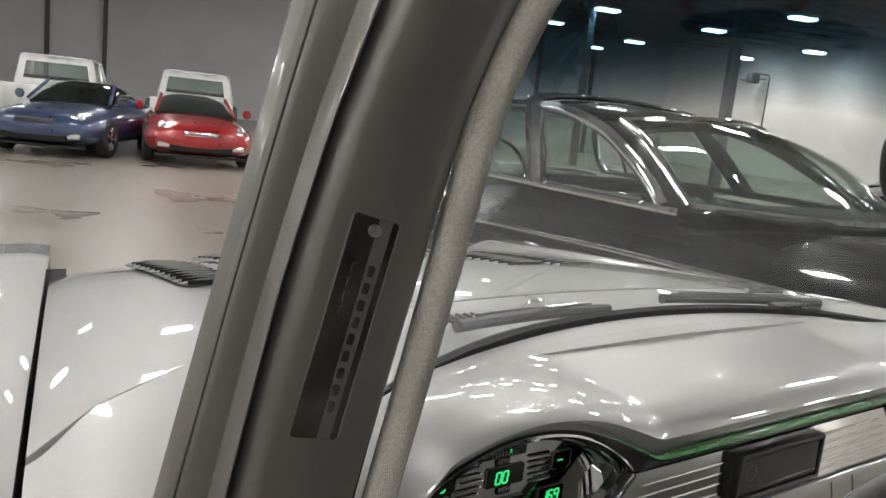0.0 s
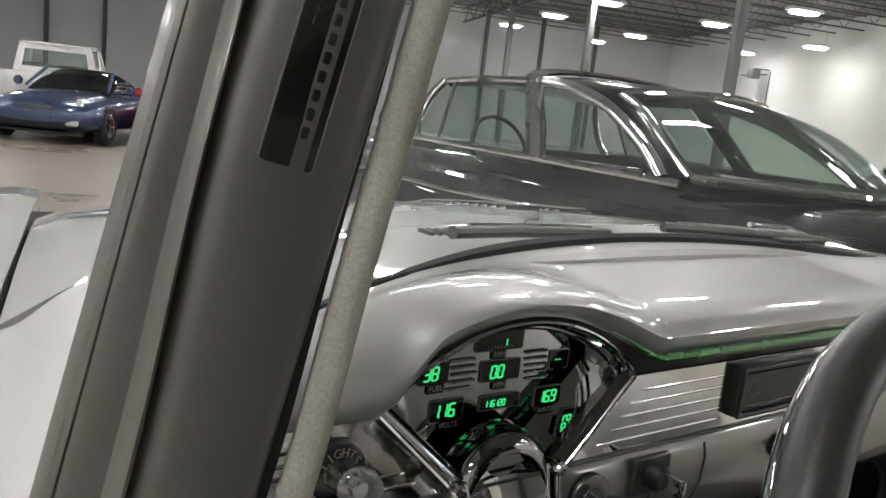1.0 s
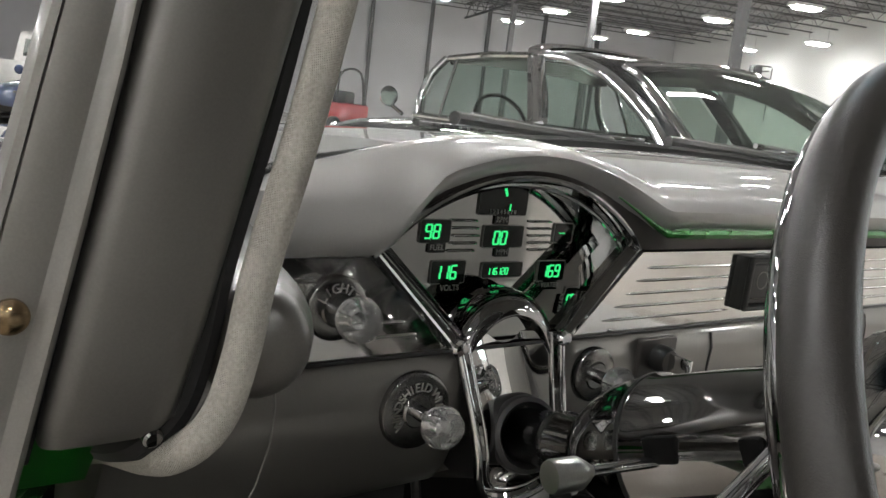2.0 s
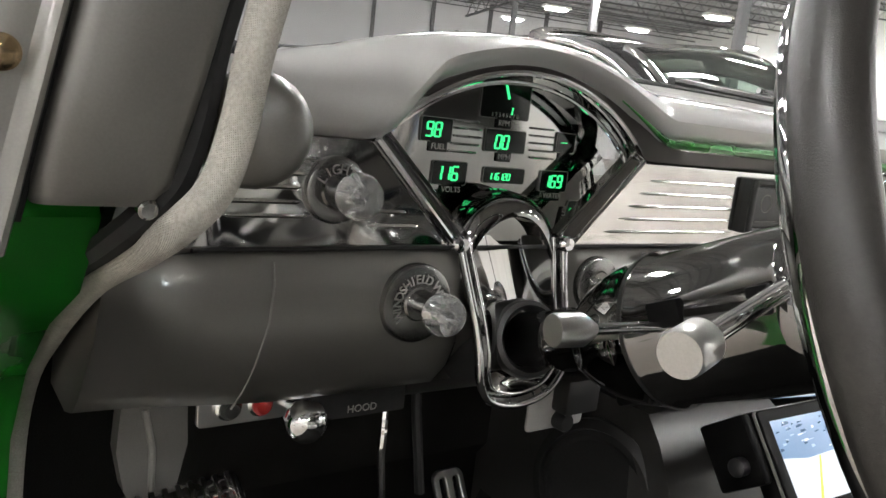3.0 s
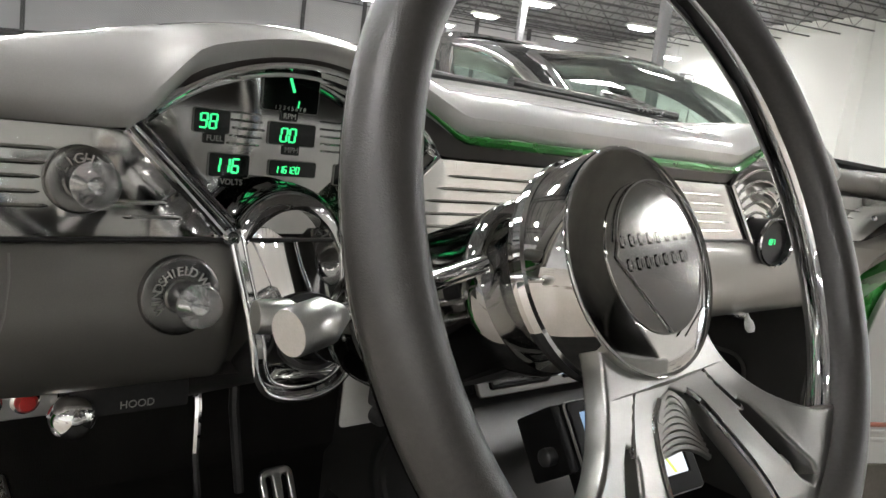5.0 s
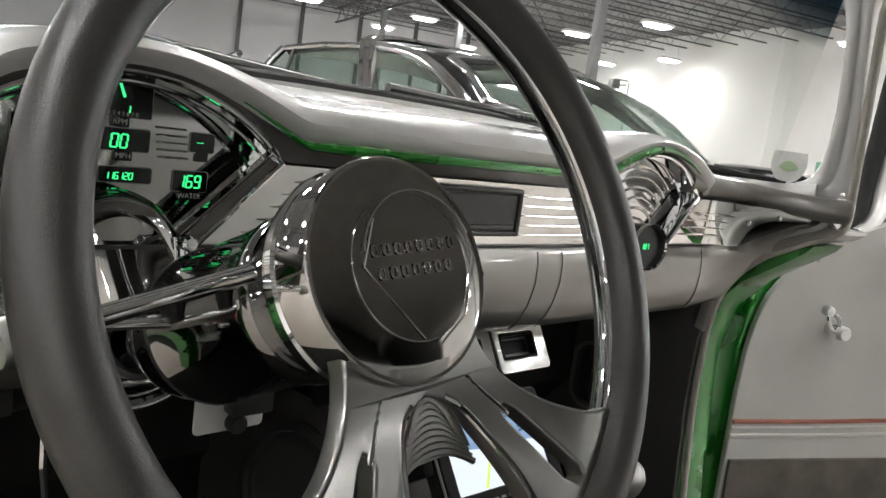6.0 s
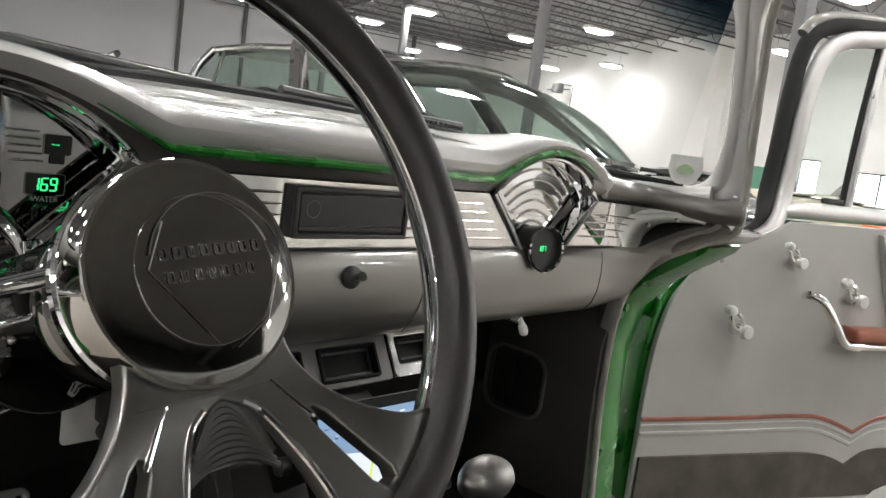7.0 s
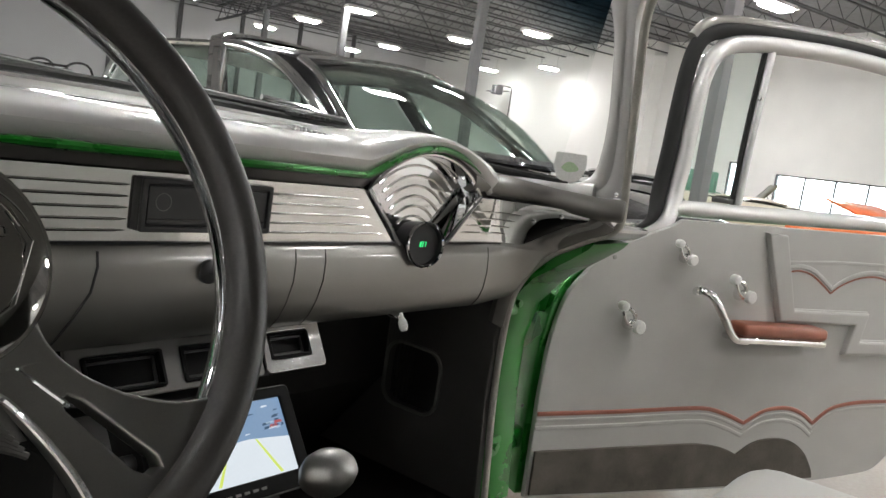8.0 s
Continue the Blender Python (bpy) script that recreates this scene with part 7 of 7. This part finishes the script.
blue = roadster("blue_roadster", BLUECAR, "blue-grey modern two-seat roadster parked nose out", 1.27)
blue.matrix_basis = pose(3.27, 16.07, 0, 0, 0, -122)
red = roadster("red_roadster", REDCAR, "red modern two-seat roadster with a bright grille", 1.22)
red.matrix_basis = pose(5.08, 15.6, 0, 0, 0, -103)


def pickup(name, paint, low, label):
    """Old pickup seen from its cab: boxy cab, bed and bonnet."""
    c = thing(name, (0, 0, 0), label, "pickup truck")
    P = lambda nm, bm, mt, lb="": finish(nm, bm, mt, c, lb)
    P("body", body_loft([(2.4, 0.9, 0.45, 1.02, 8, 0.03), (1.0, 0.97, 0.4, 1.12, 8, 0.03), (0.9, 0.97, 0.4, 1.1, 8, 0.03), (-0.5, 0.97, 0.4, 1.1, 8, 0.02), (-2.4, 0.96, 0.45, 1.1, 8, 0.02)], 24), low)
    m = Matrix(((0, 0, 1, -0.62), (1, 0, 0, 0), (0, 1, 0, 0), (0, 0, 0, 1)))
    shell = [(-0.84, 1.08), (0.84, 1.08), (0.80, 1.30), (0.72, 1.66), (0.62, 1.73), (-0.62, 1.73), (-0.72, 1.66), (-0.80, 1.30)]
    hole = [(-0.66, 1.22), (0.66, 1.22), (0.60, 1.58), (-0.60, 1.58)]
    P("cab_rear", plate([shell, hole], 0.06, m, 0.015), paint)
    P("rear_window", plate([hole], 0.01, m @ Matrix.Translation((0, 0, 0.02))), CARGLASS)
    P("cab_roof", loft([[(u, y, z) for y, z in superloop(hw, 1.66, z, 5, 20, 0.1)] for u, hw, z in ((-0.62, 0.72, 1.74), (0.0, 0.76, 1.77), (0.55, 0.70, 1.73))]), paint)
    for s in (-1, 1):
        P("cab_post", tube([(0.55, 0.70 * s, 1.68), (0.95, 0.82 * s, 1.1)], 0.04, 8), paint)
        P("cab_side", tube([(-0.05, 0.74 * s, 1.68), (-0.08, 0.86 * s, 1.1)], 0.03, 8), paint)
        for u in (1.55, -1.5):
            car_wheel(c, u, 0.83 * s, 0.37)
    P("windshield", loft([[(0.95, 0.8 * v, 1.1), (0.55, 0.68 * v, 1.66), (0.54, 0.68 * v, 1.66), (0.94, 0.8 * v, 1.1)] for v in (-1, 0, 1)]), CARGLASS)
    P("bench", box((-0.35, 0, 1.05), (0.2, 1.4, 0.5), 0.05), RUBBER)
    P("tailgate", box((-2.42, 0, 0.85), (0.05, 1.7, 0.5), 0.02), paint)
    return c


t1 = pickup("white_pickup", WHITECAR, WHITECAR, "white old pickup truck parked among the cars")
t1.matrix_basis = pose(3.45, 19.6, 0, 0, 0, 70)
t2 = pickup("green_pickup", WHITECAR, GREENTRUCK, "dark green old pickup truck with a white cab")
t2.matrix_basis = pose(6.4, 19.4, 0, 0, 0, 70)


def sedan(name, paint, label, high=1.45):
    """Old four-seat car: rounded body, glazed cabin, bumpers."""
    c = thing(name, (0, 0, 0), label, "car")
    P = lambda nm, bm, mt, lb="": finish(nm, bm, mt, c, lb)
    P("body", body_loft([(2.4, 0.7, 0.45, 0.85, 3, 0.1), (2.3, 0.86, 0.34, 0.95, 3.4, 0.12), (1.6, 0.92, 0.28, 1.02, 3.6, 0.12), (0.8, 0.93, 0.26, 1.05, 3.8, 0.10), (-0.8, 0.93, 0.26, 1.04, 3.8, 0.10), (-1.7, 0.92, 0.28, 1.0, 3.6, 0.12), (-2.3, 0.84, 0.36, 0.92, 3.2, 0.12)], 28), paint)
    P("cabin", loft([[(u, y, z) for y, z in superloop(hw, 0.95, z1, 3.4, 20, 0.2)] for u, hw, z1 in ((0.85, 0.76, 1.04), (0.45, 0.72, high - 0.08), (0.1, 0.70, high), (-0.6, 0.70, high), (-1.0, 0.70, high - 0.1), (-1.5, 0.72, 1.02))]), GLOSSBLACK, "dark glazed cabin")
    P("roof", loft([[(u, y, z) for y, z in superloop(hw, high - 0.09, z1, 3.4, 20, 0.2)] for u, hw, z1 in ((0.45, 0.60, high - 0.03), (0.1, 0.66, high + 0.012), (-0.6, 0.66, high + 0.012), (-1.0, 0.60, high - 0.04))]), paint)
    P("bumper", tube([(2.36, -0.85, 0.5), (2.48, -0.5, 0.5), (2.5, 0, 0.5), (2.48, 0.5, 0.5), (2.36, 0.85, 0.5)], 0.06, 8), CHROME)
    P("grille", box((2.36, 0, 0.68), (0.06, 1.1, 0.2), 0.03), CHROME)
    for s in (-1, 1):
        P("headlamp", lathe([(0, 0.03), (0.07, 0.025), (0.10, 0.0), (0.09, -0.06)], aim((2.33, 0.66 * s, 0.80), (1, 0, 0)), 18), HEADLAMP)
        for u in (1.45, -1.4):
            car_wheel(c, u, 0.82 * s, 0.34)
    return c


def lid(c, paint, u, w, length, tilt, label):
    """A raised bonnet or boot lid on two struts."""
    m = Matrix.Translation((u, 0, 1.02)) @ Matrix.Rotation(radians(tilt), 4, "Y")
    finish("raised_lid", box((length / 2, 0, 0), (length, w, 0.04), 0.015, m), paint, c, label)
    for s in (-1, 1):
        finish("strut", tube([m @ Vector((length * 0.6, 0.45 * w * s, -0.02)), Vector((u + 0.5 * (1 if abs(tilt) < 90 else -1), 0.45 * w * s, 0.95))], 0.012, 6), STEEL, c)


SHOWGREEN = mat("pale_green_car_paint", (0.16, 0.34, 0.25), 0.4, 0.0, 0.7)
OLIVE = mat("olive_car_paint", (0.11, 0.10, 0.055), 0.4, 0.0, 0.6)
CREAM = mat("cream_car_paint", (0.60, 0.54, 0.42), 0.4, 0.0, 0.6)
dark = sedan("dark_sedan", BLACKCAR, "black old sedan parked along the showroom", 1.17)
dark.matrix_basis = pose(11.8, 4.8, 0, 0, 0, 200)
gs = sedan("green_sedan", SHOWGREEN, "pale green old car with its bonnet raised", 1.12)
lid(gs, SHOWGREEN, 0.9, 0.95, 0.62, -75, "raised pale green bonnet")
gs.matrix_basis = pose(22.0, 7.3, 0, 0, 0, 198)
ol = sedan("olive_sedan", OLIVE, "olive old car with its boot lid raised", 1.06)
lid(ol, OLIVE, -1.2, 1.0, 0.55, -128, "raised olive boot lid")
ol.matrix_basis = pose(19.0, 6.1, 0, 0, 0, 115)
cr = sedan("cream_sedan", CREAM, "cream old car parked by the windows", 1.10)
cr.matrix_basis = pose(17.9, 4.9, 0, 0, 0, 100)
og = sedan("orange_coupe", ORANGE, "orange custom car with its bonnet raised", 1.08)
lid(og, ORANGE, 1.0, 1.3, 0.8, -16, "raised orange bonnet")
og.matrix_basis = pose(14.4, 0.7, 0, 0, 0, 62)

heater = thing("unit_heater", (0, 0, 0), "grey wall bracket with a hanging heater box and conduit", "heater")
HM = HALL @ pose(E_RIGHT, 36.9, 5.05)
finish("box", box((-0.9, 0.0, 0.0), (0.5, 0.45, 0.5), 0.03), STEEL, heater)
finish("fan_ring", tube([(-1.16, 0.18 * math.cos(a), 0.18 * math.sin(a)) for a in np.linspace(0, 6.28, 20)[:-1]], 0.02, 6, True), POST, heater)
finish("arm", box((-0.45, 0.0, 0.28), (0.9, 0.06, 0.06)), STEEL, heater, smooth=False)
finish("arm", box((-0.1, 1.1, 0.05), (0.06, 2.2, 0.06)), STEEL, heater, smooth=False)
finish("conduit", tube([(-0.05, -0.2, 0.2), (-0.05, -0.2, -2.6)], 0.03, 8), STEEL, heater)
heater.matrix_basis = HM

utv = thing("utility_cart", (0, 0, 0), "dark red utility cart with a tubular roll cage", "utility cart")
finish("tub", box((0, 0, 0.75), (1.6, 1.3, 0.5), 0.08), REDCAR, utv)
finish("seat", box((-0.1, 0, 1.05), (0.4, 1.1, 0.5), 0.06), RUBBER, utv)
for s in (-1, 1):
    finish("cage_hoop", tube(smooth_path([(0.5, 0.6 * s, 0.9), (0.35, 0.58 * s, 1.75), (-0.4, 0.58 * s, 1.8), (-0.6, 0.6 * s, 0.9)], 5), 0.03, 8), RUBBER, utv)
    for u in (0.6, -0.6):
        car_wheel(utv, u, 0.62 * s, 0.32)
finish("cage_bar", tube([(0.35, -0.58, 1.75), (0.35, 0.58, 1.75)], 0.03, 8), RUBBER, utv)
utv.matrix_basis = pose(9.9, 19.0, 0, 0, 0, 200)
